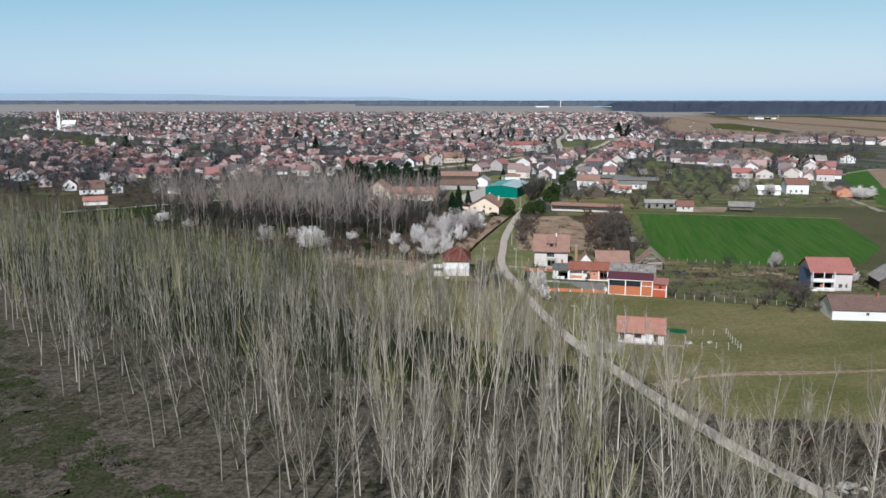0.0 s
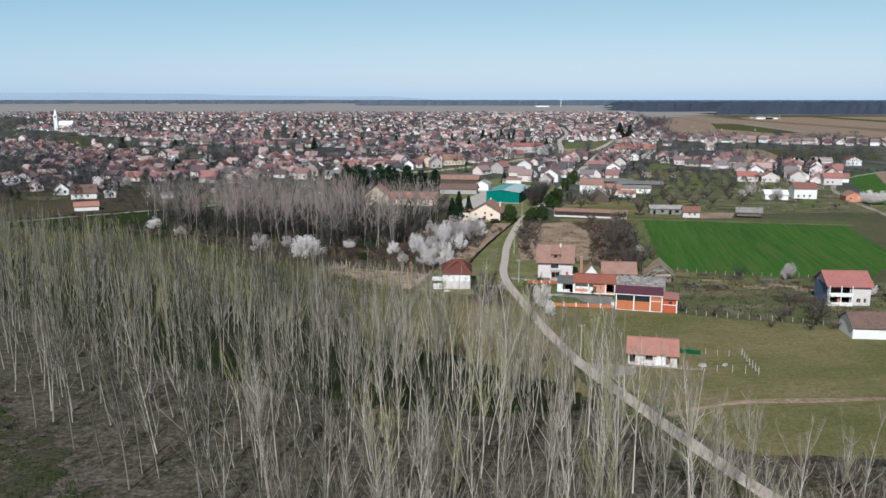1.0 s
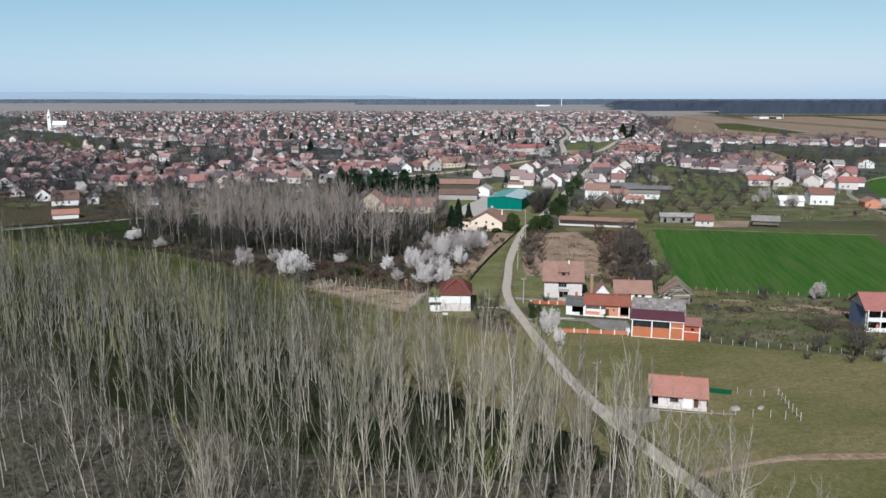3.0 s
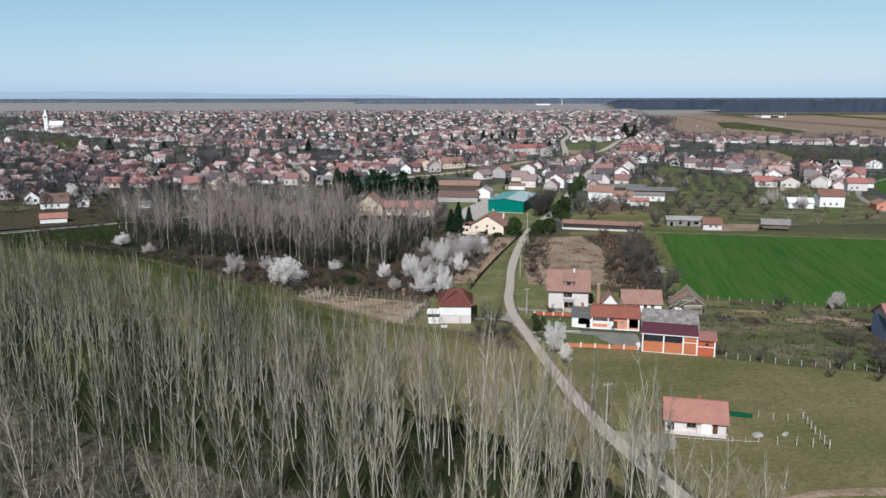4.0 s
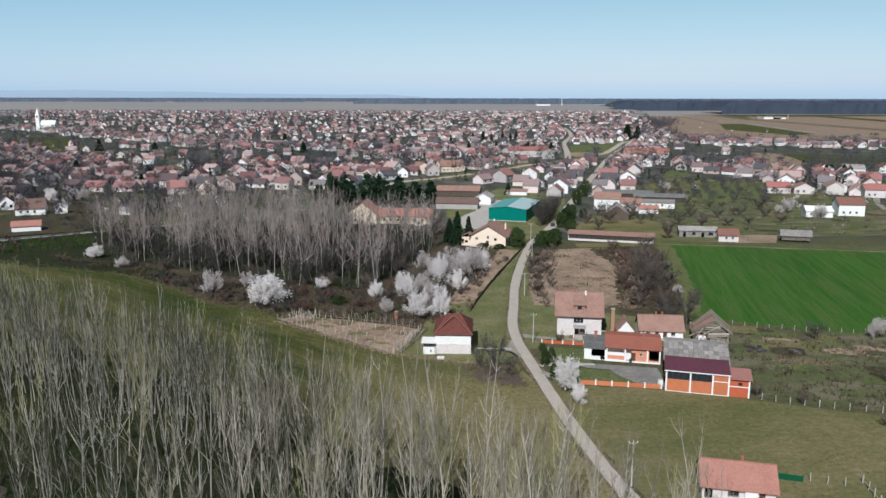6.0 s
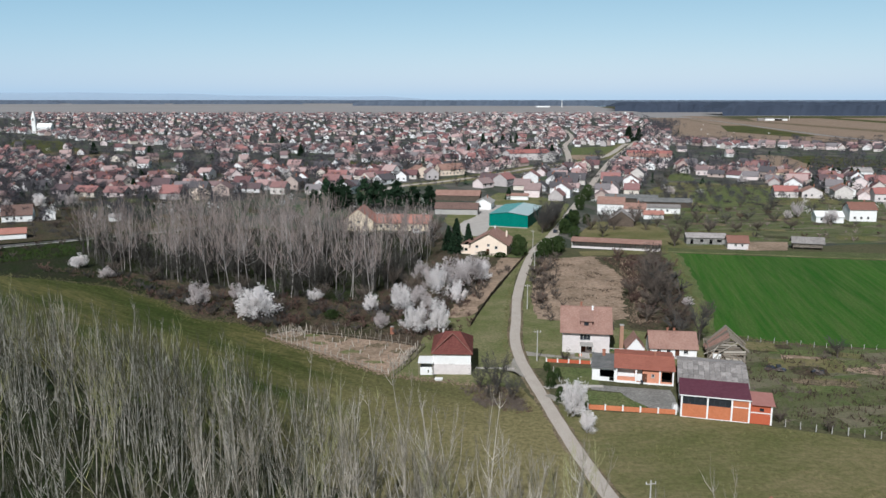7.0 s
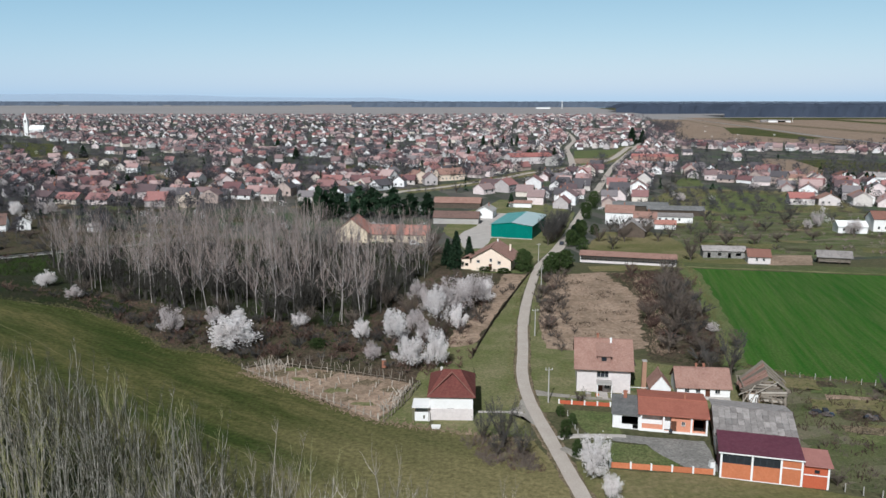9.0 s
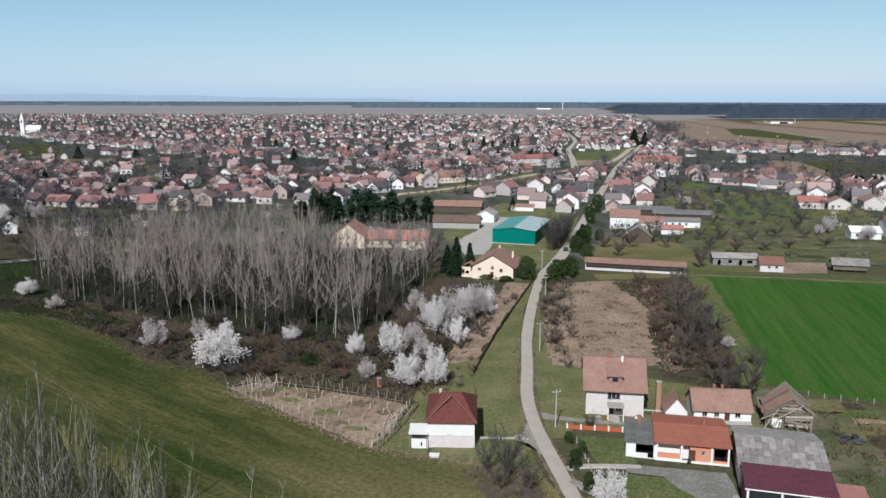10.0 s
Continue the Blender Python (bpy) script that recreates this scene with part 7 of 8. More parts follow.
for k, (x, y) in enumerate(spots):
    size = rnd(0.86, 1.12)
    if x > 40:
        size *= 0.93
    dark = random.random() < min(0.93, max(0.06, (8 - x) / 48))
    if k < 290:
        ob = plant(random.choice(BROAD if x > 34 and random.random() < 0.75 else DARK if dark else GREENISH if random.random() < 0.14 else PALE), x, y, size, tilt=4.5)
        if x < -12:
            ob.matrix_basis = pose(x, y, 0, rnd(-3, 3), -rnd(2, 10) * min(1, (-12 - x) / 25), 0) @ pose(0, 0, 0, 0, 0, rnd(0, 360)) @ Matrix.Diagonal((size, size, size, 1))
    else:
        t, c = random.choice(raw)
        turn = rnd(0, 6.28)
        both = GROVE["greenish" if random.random() < 0.18 else "dark" if dark else "pale"]
        both[0].merge(t, x, y, 0, turn, size)
        both[1].merge(c, x, y, 0, turn, size)
for tone, bark, leaves in (("dark", "bark_dark", "twig_dark"), ("pale", "bark", "twig"), ("greenish", "bark", "twig_green")):
    grove = thing("poplar_grove", "dense rows of more bare %s grey poplars" % tone, "poplars", 0, 0, kind="stuff")
    tagged(part("trunks", GROVE[tone][0], M[bark], grove), kind="stuff")
    tagged(part("crowns", GROVE[tone][1], M[leaves], grove), kind="stuff")

STAND = [(-150, 408), (-120, 362), (-78, 338), (-54, 327), (-28, 313), (-16, 318), (-8, 345), (-2, 372), (2, 400), (-4, 430), (-20, 444), (-76, 448), (-112, 444)]
ST, SC = Mesh(), Mesh()
raw = [poplar_shapes(rnd(18, 23), rnd(1.15, 1.4), 0.028, 0.0052, rnd(1.3, 2.1)) for _ in range(8)]
for i in range(-40, 40):
    for j in range(-40, 40):
        x, y = -70 + i * 5.2 + rnd(-1.6, 1.6), 380 + j * 5.0 + rnd(-1.6, 1.6)
        if inside(STAND, x, y) and random.random() < 0.4:
            t, c = random.choice(raw)
            turn, size = rnd(0, 6.28), rnd(0.8, 1.3) * (0.86 if x > -46 and y > 395 else 1)
            if x > -46 and y > 440:
                continue
            ST.merge(t, x, y, 0, turn, size)
            SC.merge(c, x, y, 0, turn, size)
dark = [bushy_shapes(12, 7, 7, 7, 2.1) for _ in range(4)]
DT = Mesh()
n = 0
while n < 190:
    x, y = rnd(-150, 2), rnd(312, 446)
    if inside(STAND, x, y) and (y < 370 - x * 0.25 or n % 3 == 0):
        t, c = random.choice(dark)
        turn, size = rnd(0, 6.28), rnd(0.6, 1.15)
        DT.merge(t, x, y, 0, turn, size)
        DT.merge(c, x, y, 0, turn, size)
        n += 1
stand = thing("poplar_stand", "stand of bare pinkish-grey poplars beyond the meadow", "poplars", 0, 0, kind="stuff")
tagged(part("trunks", ST, M["stem_pale"], stand), kind="stuff")
tagged(part("crowns", SC, M["twig_pink"], stand), kind="stuff")
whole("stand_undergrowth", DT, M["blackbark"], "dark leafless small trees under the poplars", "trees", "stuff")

# ---- blossoming plum trees ----
PLUMS = [tree_master("plum_tree", blossom_shapes(8.0, 8.0), "oldbark", "blossom", "plum tree in full white blossom", "plum tree", "plum trees in blossom", "white blossom") for _ in range(5)]
PALEPLUMS = [tree_master("plum_tree", blossom_shapes(8.0, 8.0, 90), "oldbark", "fading", "plum tree with thinner greyish-white blossom", "plum tree", "plum trees in blossom", "greyish-white blossom") for _ in range(4)]
for x, y, h, w in ((-68.5, 311.5, 8.2, 8.8), (-47.8, 297.5, 10.0, 14.5), (-60, 321, 5.5, 6), (-2.6, 284.2, 9.0, 9.0), (3.7, 284.4, 10.0, 6.5), (-7.6, 303.5, 9.2, 8.3), (-16.4, 307, 5.8, 5.7), (-2.6, 314, 6.8, 6.6), (7.7, 327, 13.0, 10.5), (14.2, 338, 11.5, 9.7), (17.8, 343.6, 8.4, 6.7), (3.1, 322, 11.0, 7.5), (-3.0, 344, 8.3, 6.6), (-34.7, 318.5, 4.2, 6), (-129.5, 366, 5.6, 8.2), (-112, 349, 4.6, 6.8), (30.9, 229.6, 8.0, 6.2), (32.2, 221.6, 4.6, 4.2), (117, 267.2, 5.9, 5.8), (78.8, 314.5, 2.8, 4.4), (-52, 318, 6, 5), (0, 305, 6, 5), (131, 244, 5, 6), (188.0, 490, 9, 9), (196, 470, 8, 9), (182, 487, 5, 6), (244, 455, 8, 18), (-222, 520, 9, 9), (-205, 524, 10, 9), (-214, 531, 8, 8), (-150, 640, 7, 9), (-120, 700, 7, 9), (150, 590, 6, 7), (222, 660, 6, 8), (-236, 513, 7, 7), (9, 315, 7.5, 7), (0.5, 333, 8, 7), (11.5, 349, 8, 7), (-12, 290, 5, 5), (19, 352, 7.5, 6)):
    ob = plant(random.choice(PLUMS if w > 12 or (h > 8.9 and y < 310) or 28 < x < 33 or random.random() < 0.4 else PALEPLUMS), x, y)
    ob.matrix_basis = pose(x, y, 0, 0, 0, rnd(0, 360)) @ Matrix.Diagonal((w / 8, w / 8, h / 8, 1))

# ---- conifers and evergreens ----
FIRS = [tree_master("spruce", conifer_shapes(12.5, 6), "oldbark", "needle", "dark green spruce tree beside houses", "conifer", "conifers") for _ in range(3)]
for x, y, h, w in ((9.8, 396, 16.5, 6.5), (14.6, 399, 13.5, 5.2), (6.5, 402, 12, 6), (-57.6, 519, 17.4, 8), (-216, 655, 12, 8), (-200, 600, 11, 7), (62, 450, 9, 6), (66, 462, 10, 7), (44, 566, 9, 5), (302, 690, 10, 8), (312, 702, 9, 8), (318, 694, 10, 8), (326, 700, 8, 7), (263, 1212, 25, 17), (281, 1226, 21, 14), (88, 905, 14, 7), (118, 930, 14, 8), (94, 940, 14, 7), (60, 950, 13, 7), (30, 960, 13, 7), (-150, 930, 15, 9), (-100, 980, 14, 8), (-300, 900, 15, 10), (-60, 1010, 14, 9), (-200, 1080, 16, 11), (10, 1040, 13, 8), (-290, 700, 12, 8), (-380, 950, 15, 11), (41, 1169, 13, 7), (55, 1169, 15, 8), (67, 1169, 11, 6), (82, 1169, 14, 7), (93, 1169, 12, 6), (101, 1169, 15, 7)):
    ob = plant(random.choice(FIRS), x, y)
    ob.matrix_basis = pose(x, y, 0, 0, 0, rnd(0, 360)) @ Matrix.Diagonal((w / 6, w / 6, h / 14, 1))
EVERS = [tree_master("evergreen_shrub", evergreen_shapes(4.0, 4.0), "oldbark", "thuja", "dense dark evergreen shrub", "shrub", "evergreen shrubs") for _ in range(3)]
for x, y, h, w in ((34.2, 390, 8.5, 5.5), (36.5, 398, 6, 4), (44, 388, 6.0, 6), (48, 392, 7.0, 6.5), (51, 398, 6.5, 6), (46, 397, 6, 5), (41.5, 383, 3.5, 5), (60, 442, 7, 6), (63, 432, 5, 5), (65, 455, 8, 6), (69, 470, 7, 5), (28.4, 245.5, 3.6, 2.2), (29.4, 237.6, 3.2, 2.0), (30.6, 251, 2.6, 1.8), (29, 256, 2.2, 1.8), (21, 392, 2, 6), (27, 388, 1.8, 5), (-27, 300, 2.5, 4), (-6, 296, 2.2, 4), (75, 470, 5, 4), (80, 520, 6, 5), (90, 560, 7, 6), (96, 585, 7, 6), (83, 540, 6, 6)):
    ob = plant(random.choice(EVERS), x, y)
    ob.matrix_basis = pose(x, y, 0, 0, 0, rnd(0, 360)) @ Matrix.Diagonal((w / 4, w / 4, h / 4, 1))

# ---- bare round trees and thickets ----
BARES = [tree_master("bare_tree", bushy_shapes(9.0, 9.0, 14, 16, 1.35), "oldbark", "brush", "leafless round-headed tree with a haze of brown twigs", "tree", "bare trees") for _ in range(5)]
for x, y, h, w in ((69.5, 317, 10.5, 13), (66, 308, 9, 10), (72, 330, 9.5, 12), (75, 345, 9, 12), (78, 360, 8, 10), (83, 372, 8, 9), (102, 411, 11.5, 8.5), (41, 344, 5, 8.3), (36, 333, 4.5, 6), (38, 355, 4.5, 6), (34, 262.5, 3.6, 3.2), (85, 452, 10, 10), (98, 465, 10, 9), (74, 452, 8, 8), (103, 232, 6.5, 7), (108, 226, 6, 7), (98, 222, 4.5, 5), (105, 210, 3, 4), (70, 296, 7, 9), (62, 297, 6, 8), (80, 300, 6, 6), (64, 325, 7, 8), (126, 440, 8, 8), (140, 445, 7, 9), (152, 450, 6, 8), (170, 455, 6, 9), (130, 470, 7, 8), (-1, 420, 10, 9), (5, 412, 9, 8), (1, 434, 11, 9), (78, 222.5, 3.4, 3), (70.5, 227, 3.6, 4), (89, 211.5, 2.6, 3), (5, 310, 6, 6), (-20, 318, 7, 7), (-5, 330, 8, 8), (-12, 336, 9, 8), (3, 350, 8, 8), (-33, 320, 6, 7), (-75, 326, 6, 7), (-95, 345, 6, 7), (-112, 356, 6, 7), (-60, 330, 7, 7), (-44, 308, 5, 6)):
    ob = plant(random.choice(BARES), x, y)
    ob.matrix_basis = pose(x, y, 0, 0, 0, rnd(0, 360)) @ Matrix.Diagonal((w / 9, w / 9, h / 9, 1))

DARKS = [tree_master("bare_tree", bushy_shapes(9.0, 7.5, 12, 13, 1.2), "oldbark", "darkbrush", "leafless dark grey tree with upright twigs", "tree", "bare trees") for _ in range(3)]
for x, y, h, w in ((102, 213, 8.5, 9.5), (109, 206.5, 4, 5), (94, 217, 5, 4), (98, 209, 3, 4), (16.5, 241.5, 11, 8), (13, 243.5, 7, 4.5), (19.5, 237, 8, 5), (15, 237.5, 6, 4), (53.5, 452, 17, 13), (50, 443, 12, 9), (57, 462, 15, 11), (60, 472, 13, 9), (52, 448, 14, 11), (55, 456, 16, 12), (58, 466, 14, 11), (61, 478, 13, 10), (63, 487, 12, 10), (51.5, 453, 12, 10), (88, 471, 11, 9), (101, 477, 12, 10), (84, 478, 9, 7), (76, 433, 8, 8), (108, 462, 8, 8), (117, 446, 9, 8), (100, 452, 7, 8), (144, 470, 8, 8), (132, 455, 7, 7), (158, 478, 7, 9), (176, 500, 8, 9), (150, 502, 7, 8), (188, 520, 8, 9), (205, 510, 7, 8), (120, 470, 8, 7), (170, 476, 7, 8), (100.5, 266, 6, 6), (70.5, 277, 13, 8), (67, 281, 8, 7), (75, 330, 9, 11), (71, 306, 8, 9), (79, 352, 8, 10), (84, 378, 9, 9)):
    ob = plant(random.choice(DARKS), x, y)
    ob.matrix_basis = pose(x, y, 0, 0, 0, rnd(0, 360)) @ Matrix.Diagonal((w / 7.5, w / 7.5, h / 9, 1))
# bushes: discrete rounded clumps of stems
BUSHES = [tree_master("bush", bushy_shapes(3.4, 4.6, 9, 7, 2.4), "oldbark", mt, lb, "bush", "bushes") for mt, lb in (("brush", "leafless grey-brown bush of fine stems"), ("redbrush", "leafless reddish brown bramble bush"), ("darkbrush", "leafless dark grey bush"), ("redbrush", "low reddish brown bramble bush"))]


def bushes(poly, n, low, high):
    xs, ys = [p[0] for p in poly], [p[1] for p in poly]
    while n:
        x, y = rnd(min(xs), max(xs)), rnd(min(ys), max(ys))
        if inside(poly, x, y):
            n -= 1
            ob = plant(random.choice(BUSHES), x, y)
            s = rnd(low, high)
            ob.matrix_basis = pose(x, y, 0, 0, 0, rnd(0, 360)) @ Matrix.Diagonal((s, s, s * rnd(0.7, 1.15), 1))


def bush_mass(name, poly, n, low, high, material, label):
    """More bushes than could be told apart, in one mesh."""
    mesh = Mesh()
    forms = [bushy_shapes(3.4, 4.6, 8, 6, 2.4) for _ in range(4)]
    xs, ys = [p[0] for p in poly], [p[1] for p in poly]
    while n:
        x, y = rnd(min(xs), max(xs)), rnd(min(ys), max(ys))
        if inside(poly, x, y):
            n -= 1
            turn, size = rnd(0, 6.28), rnd(low, high)
            for form in random.choice(forms):
                mesh.merge(form, x, y, 0, turn, size)
    whole(name, mesh, M[material], label, "bushes", "stuff")


bushes([(66, 387), (92, 392), (85, 340), (76, 296), (66, 286), (60, 296), (64, 318), (71, 350)], 30, 0.7, 1.7)
bushes([(32, 300), (35, 352), (42, 384), (48, 384), (42, 350), (38, 318), (37, 300)], 15, 0.5, 1.1)
bush_mass("lane_scrub", [(32, 297), (35, 352), (42, 384), (50, 385), (45, 350), (41, 318), (40, 296)], 32, 0.5, 1.2, "brush", "brown leafless scrub between the lane and the dry lot")
bush_mass("fence_scrub", [(14, 306), (20, 330), (27, 356), (33, 384), (26, 386), (18, 352), (8, 318)], 16, 0.4, 0.9, "brush", "brown leafless scrub along the board fence")
bush_mass("lot_scrub", [(62, 300), (70, 318), (77, 352), (80, 384), (70, 386), (68, 350), (60, 320)], 26, 0.6, 1.4, "redbrush", "reddish brown scrub at the edge of the dry lot")
bushes([(-150, 366), (-105, 339), (-67, 302), (-41, 286), (-28, 296), (-5, 288), (3, 296), (8, 310), (-10, 316), (-60, 322), (-120, 352)], 80, 0.55, 1.3)
bush_mass("thicket_bushes", [(-150, 368), (-105, 341), (-67, 304), (-41, 288), (-28, 297), (-5, 288), (3, 296), (8, 310), (-10, 320), (-60, 328), (-120, 360)], 90, 0.5, 1.2, "darkbrush", "dark leafless scrub in front of the poplar stand")
bush_mass("thicket_brambles", [(-90, 326), (-41, 288), (-28, 297), (-5, 288), (3, 296), (8, 310), (-10, 320), (-60, 324)], 60, 0.4, 1.0, "redbrush", "reddish brown scrub behind the vineyard plot")
bushes([(-37, 289), (-20, 284), (-4, 277), (0, 286), (-8, 292), (-28, 298)], 18, 0.4, 0.8)
bushes([(-250, 386), (-178, 372), (-150, 384), (-132, 420), (-122, 444), (-168, 412), (-220, 384)], 20, 0.6, 1.3)
bushes([(0, 300), (12, 310), (22, 350), (10, 388), (2, 370)], 26, 0.6, 1.4)
bush_mass("house_scrub", [(-1, 279), (9, 273), (12.6, 292), (14, 303), (6, 303), (0, 290)], 22, 0.35, 0.8, "redbrush", "reddish brown scrub behind the hip-roofed house")
bush_mass("garden_scrub", [(108, 416), (232, 425), (258, 470), (252, 535), (130, 525), (112, 490)], 80, 0.3, 0.8, "twig_pink", "grey-brown leafless shrubs all over the back gardens")
bushes([(71, 228), (92, 221), (112, 216), (148, 240), (140, 262), (99, 272), (80, 280)], 16, 0.3, 0.7)
bushes([(110, 420), (225, 428), (250, 470), (255, 540), (150, 530), (118, 470)], 16, 0.6, 1.3)
bushes([(-270, 480), (-165, 452), (-150, 480), (-190, 525), (-280, 545)], 26, 0.9, 2.0)
bushes([(-100, 175), (-43, 118), (-20, 96), (-30, 72), (-80, 80), (-120, 140)], 16, 0.35, 0.8)
bushes([(54, 136), (66, 133), (84, 131), (105, 126), (128, 116), (120, 80), (84, 70), (70, 100)], 36, 0.6, 1.3)

# brambles: short stems over the scrubby ground
def brambles(name, poly, n, height, material, label, spread=1.0, thick=0.05):
    mesh = Mesh()
    xs, ys = [p[0] for p in poly], [p[1] for p in poly]
    clumps = [(rnd(min(xs), max(xs)), rnd(min(ys), max(ys)), rnd(0.8, 2.4)) for _ in range(max(4, n // 14))]
    done = 0
    while done < n:
        x, y = rnd(min(xs), max(xs)), rnd(min(ys), max(ys))
        done += 1
        if not inside(poly, x, y):
            continue
        if n > 300 and done % 4:
            near = random.choice(clumps)
            x, y = near[0] + random.gauss(0, near[2]), near[1] + random.gauss(0, near[2])
            if not inside(poly, x, y):
                continue
        for _ in range(7):
            b, ln, t = rnd(0, 6.28), rnd(0.1, 1.1), height * rnd(0.4, 1.2)
            p = (x + rnd(-0.4, 0.4) * spread, y + rnd(-0.4, 0.4) * spread, 0)
            mesh.tube([p, (p[0] + math.cos(b) * math.sin(ln) * t, p[1] + math.sin(b) * math.sin(ln) * t, math.cos(ln) * t)], [thick, 0.0], 3)
    whole(name, mesh, M[material], label, "undergrowth", "stuff")


brambles("bramble_thicket", [(66, 387), (92, 392), (85, 340), (76, 296), (66, 286), (58, 292), (62, 318), (69, 350)], 1300, 1.6, "redbrush", "tangled brown brambles between the lot and the wheat")
brambles("thicket_undergrowth", [(-150, 372), (-105, 341), (-67, 304), (-41, 288), (-28, 299), (-5, 285), (3, 292), (10, 304), (20, 345), (10, 392), (0, 380), (-20, 316), (-60, 330), (-120, 360)], 6500, 1.5, "redbrush", "dark reddish undergrowth along the edge of the wood", 1.5, 0.055)
brambles("lot_weeds", [(42, 386), (77, 388), (74, 352), (66, 318), (60, 300), (46, 295), (31, 298), (31, 318), (35, 349)], 600, 0.6, "dry", "clumps of tan dead grass in the lot")
brambles("lot_edge_brambles", [(31, 300), (34, 352), (41, 384), (48, 384), (40, 350), (37, 318), (36, 300)], 900, 1.3, "brush", "brown brambles beside the lane")
brambles("lane_bank_weeds", [(10, 246), (20, 243), (24, 232), (20, 230), (12, 238)], 240, 0.7, "redbrush", "brown weeds round a bare tree")
brambles("roadside_weeds", [(50, 141), (57, 135), (84, 133), (110, 127), (140, 118), (140, 60), (84, 50), (72, 86), (58, 116)], 4200, 1.7, "bramble", "dark brambles on the bank beside the lane")
brambles("plantation_weeds", [(-110, 190), (-43, 120), (-8, 88), (-10, 60), (-90, 80), (-140, 150)], 2600, 0.5, "litter", "dead brown weeds on the clearing")
brambles("clearing_green", [(-110, 185), (-50, 122), (-24, 98), (-30, 60), (-90, 70), (-140, 150)], 2200, 0.8, "ivy", "dark green low growth on the clearing", 3, 0.12)

# trees among the town houses
TT, TC = Mesh(), Mesh()
small = [far_tree_shapes(9, 9, 230, 0.5) for _ in range(7)]
tiny = [far_tree_shapes(9.5, 10, 75, 0.85) for _ in range(7)]
n = 0
while n < 3000:
    y = 700 + 2000 * random.random() ** 1.5
    x = rnd(-0.56 * y - 60, min(0.46 * y + 60, 760))
    n += 1
    if y > 1180 and x > 360 + (y - 1250) * 0.2:
        continue
    if any(inside(p, x, y) for p in NOHOUSE[:1] + NOHOUSE[3:4] + NOHOUSE[4:5]) or near_line(LANE, x, y, 6) or near_line(MAIN, x, y, 7) or near_line(BRANCH, x, y, 7):
        continue
    t, c = random.choice(tiny)
    turn, size = rnd(0, 6.28), rnd(0.6, 1.35)
    TT.merge(t, x, y, 0, turn, size)
    TC.merge(c, x, y, 0, turn, size)
for x, y, _ in SPOTS:
    for k in range(3 if x < -60 else 1):
        a, r = rnd(-0.5, 3.6) if random.random() < 0.75 else rnd(0, 6.28), rnd(7, 11)
        px, py = x + math.cos(a) * r, y + math.sin(a) * r
        if near_line(LANE, px, py, 4) or near_line(MAIN, px, py, 5) or near_line(MAIN, px, py + 12, 9) or near_line(BRANCH, px, py, 5) or random.random() < 0.2:
            continue
        t, c = random.choice(small if y < 1000 else tiny)
        turn, size = rnd(0, 6.28), rnd(0.45, 1.05)
        TT.merge(t, px, py, 0, turn, size)
        TC.merge(c, px, py, 0, turn, size)
n = 0
while n < 200:
    x, y = rnd(-620, -170), rnd(520, 960)
    if inside([(-560, 960), (-300, 690), (-190, 590), (-200, 530), (-300, 540), (-520, 640), (-620, 860)], x, y):
        t, c = random.choice(small)
        turn, size = rnd(0, 6.28), rnd(0.6, 1.1)
        TT.merge(t, x, y, 0, turn, size)
        TC.merge(c, x, y, 0, turn, size)
        n += 1
# woods along the eastern edge of town and between the far streets
for _ in range(900):
    if random.random() < 0.2:
        k = random.random()
        x, y = 300 + 230 * k + random.gauss(0, 16), 1240 + 760 * k + random.gauss(0, 30)
    else:
        y = rnd(1500, 2700)
        x = rnd(-0.56 * y, 360 + (y - 1250) * 0.18)
    t, c = random.choice(tiny)
    turn, size = rnd(0, 6.28), rnd(0.8, 1.5)
    TT.merge(t, x, y, 0, turn, size)
    TC.merge(c, x, y, 0, turn, size)
# hedges and rows of fruit trees along the garden plots
n = 0
while n < 340:
    n += 1
    y = 520 + 900 * random.random() ** 1.2
    x = rnd(-0.57 * y - 40, -40) if n % 4 else rnd(110, 0.45 * y + 20)
    if any(inside(p, x, y) for p in NOHOUSE):
        continue
    turn, reach, step = radians(rnd(-22, 4) + random.choice((0, 0, 78))), rnd(18, 60), rnd(3.2, 6)
    size = rnd(0.28, 0.6)
    for k in range(int(reach / step)):
        px, py = x + math.cos(turn) * k * step + rnd(-1, 1), y + math.sin(turn) * k * step + rnd(-1, 1)
        if near_line(LANE, px, py, 6) or near_line(MAIN, px, py, 7) or near_line(BRANCH, px, py, 7):
            continue
        t, c = random.choice(small if y < 800 else tiny)
        a, q = rnd(0, 6.28), size * rnd(0.75, 1.3)
        TT.merge(t, px, py, 0, a, q)
        TC.merge(c, px, py, 0, a, q)
# dark trees on the low ground behind the road
n = 0
while n < 230:
    x, y = rnd(-460, -110), rnd(440, 720)
    if inside([(-340, 500), (-190, 446), (-150, 462), (-120, 500), (-110, 560), (-170, 600), (-190, 700), (-440, 720), (-400, 560)], x, y):
        t, c = random.choice(small)
        a, q = rnd(0, 6.28), rnd(0.5, 1.1)
        TT.merge(t, x, y, 0, a, q)
        TC.merge(c, x, y, 0, a, q)
        n += 1
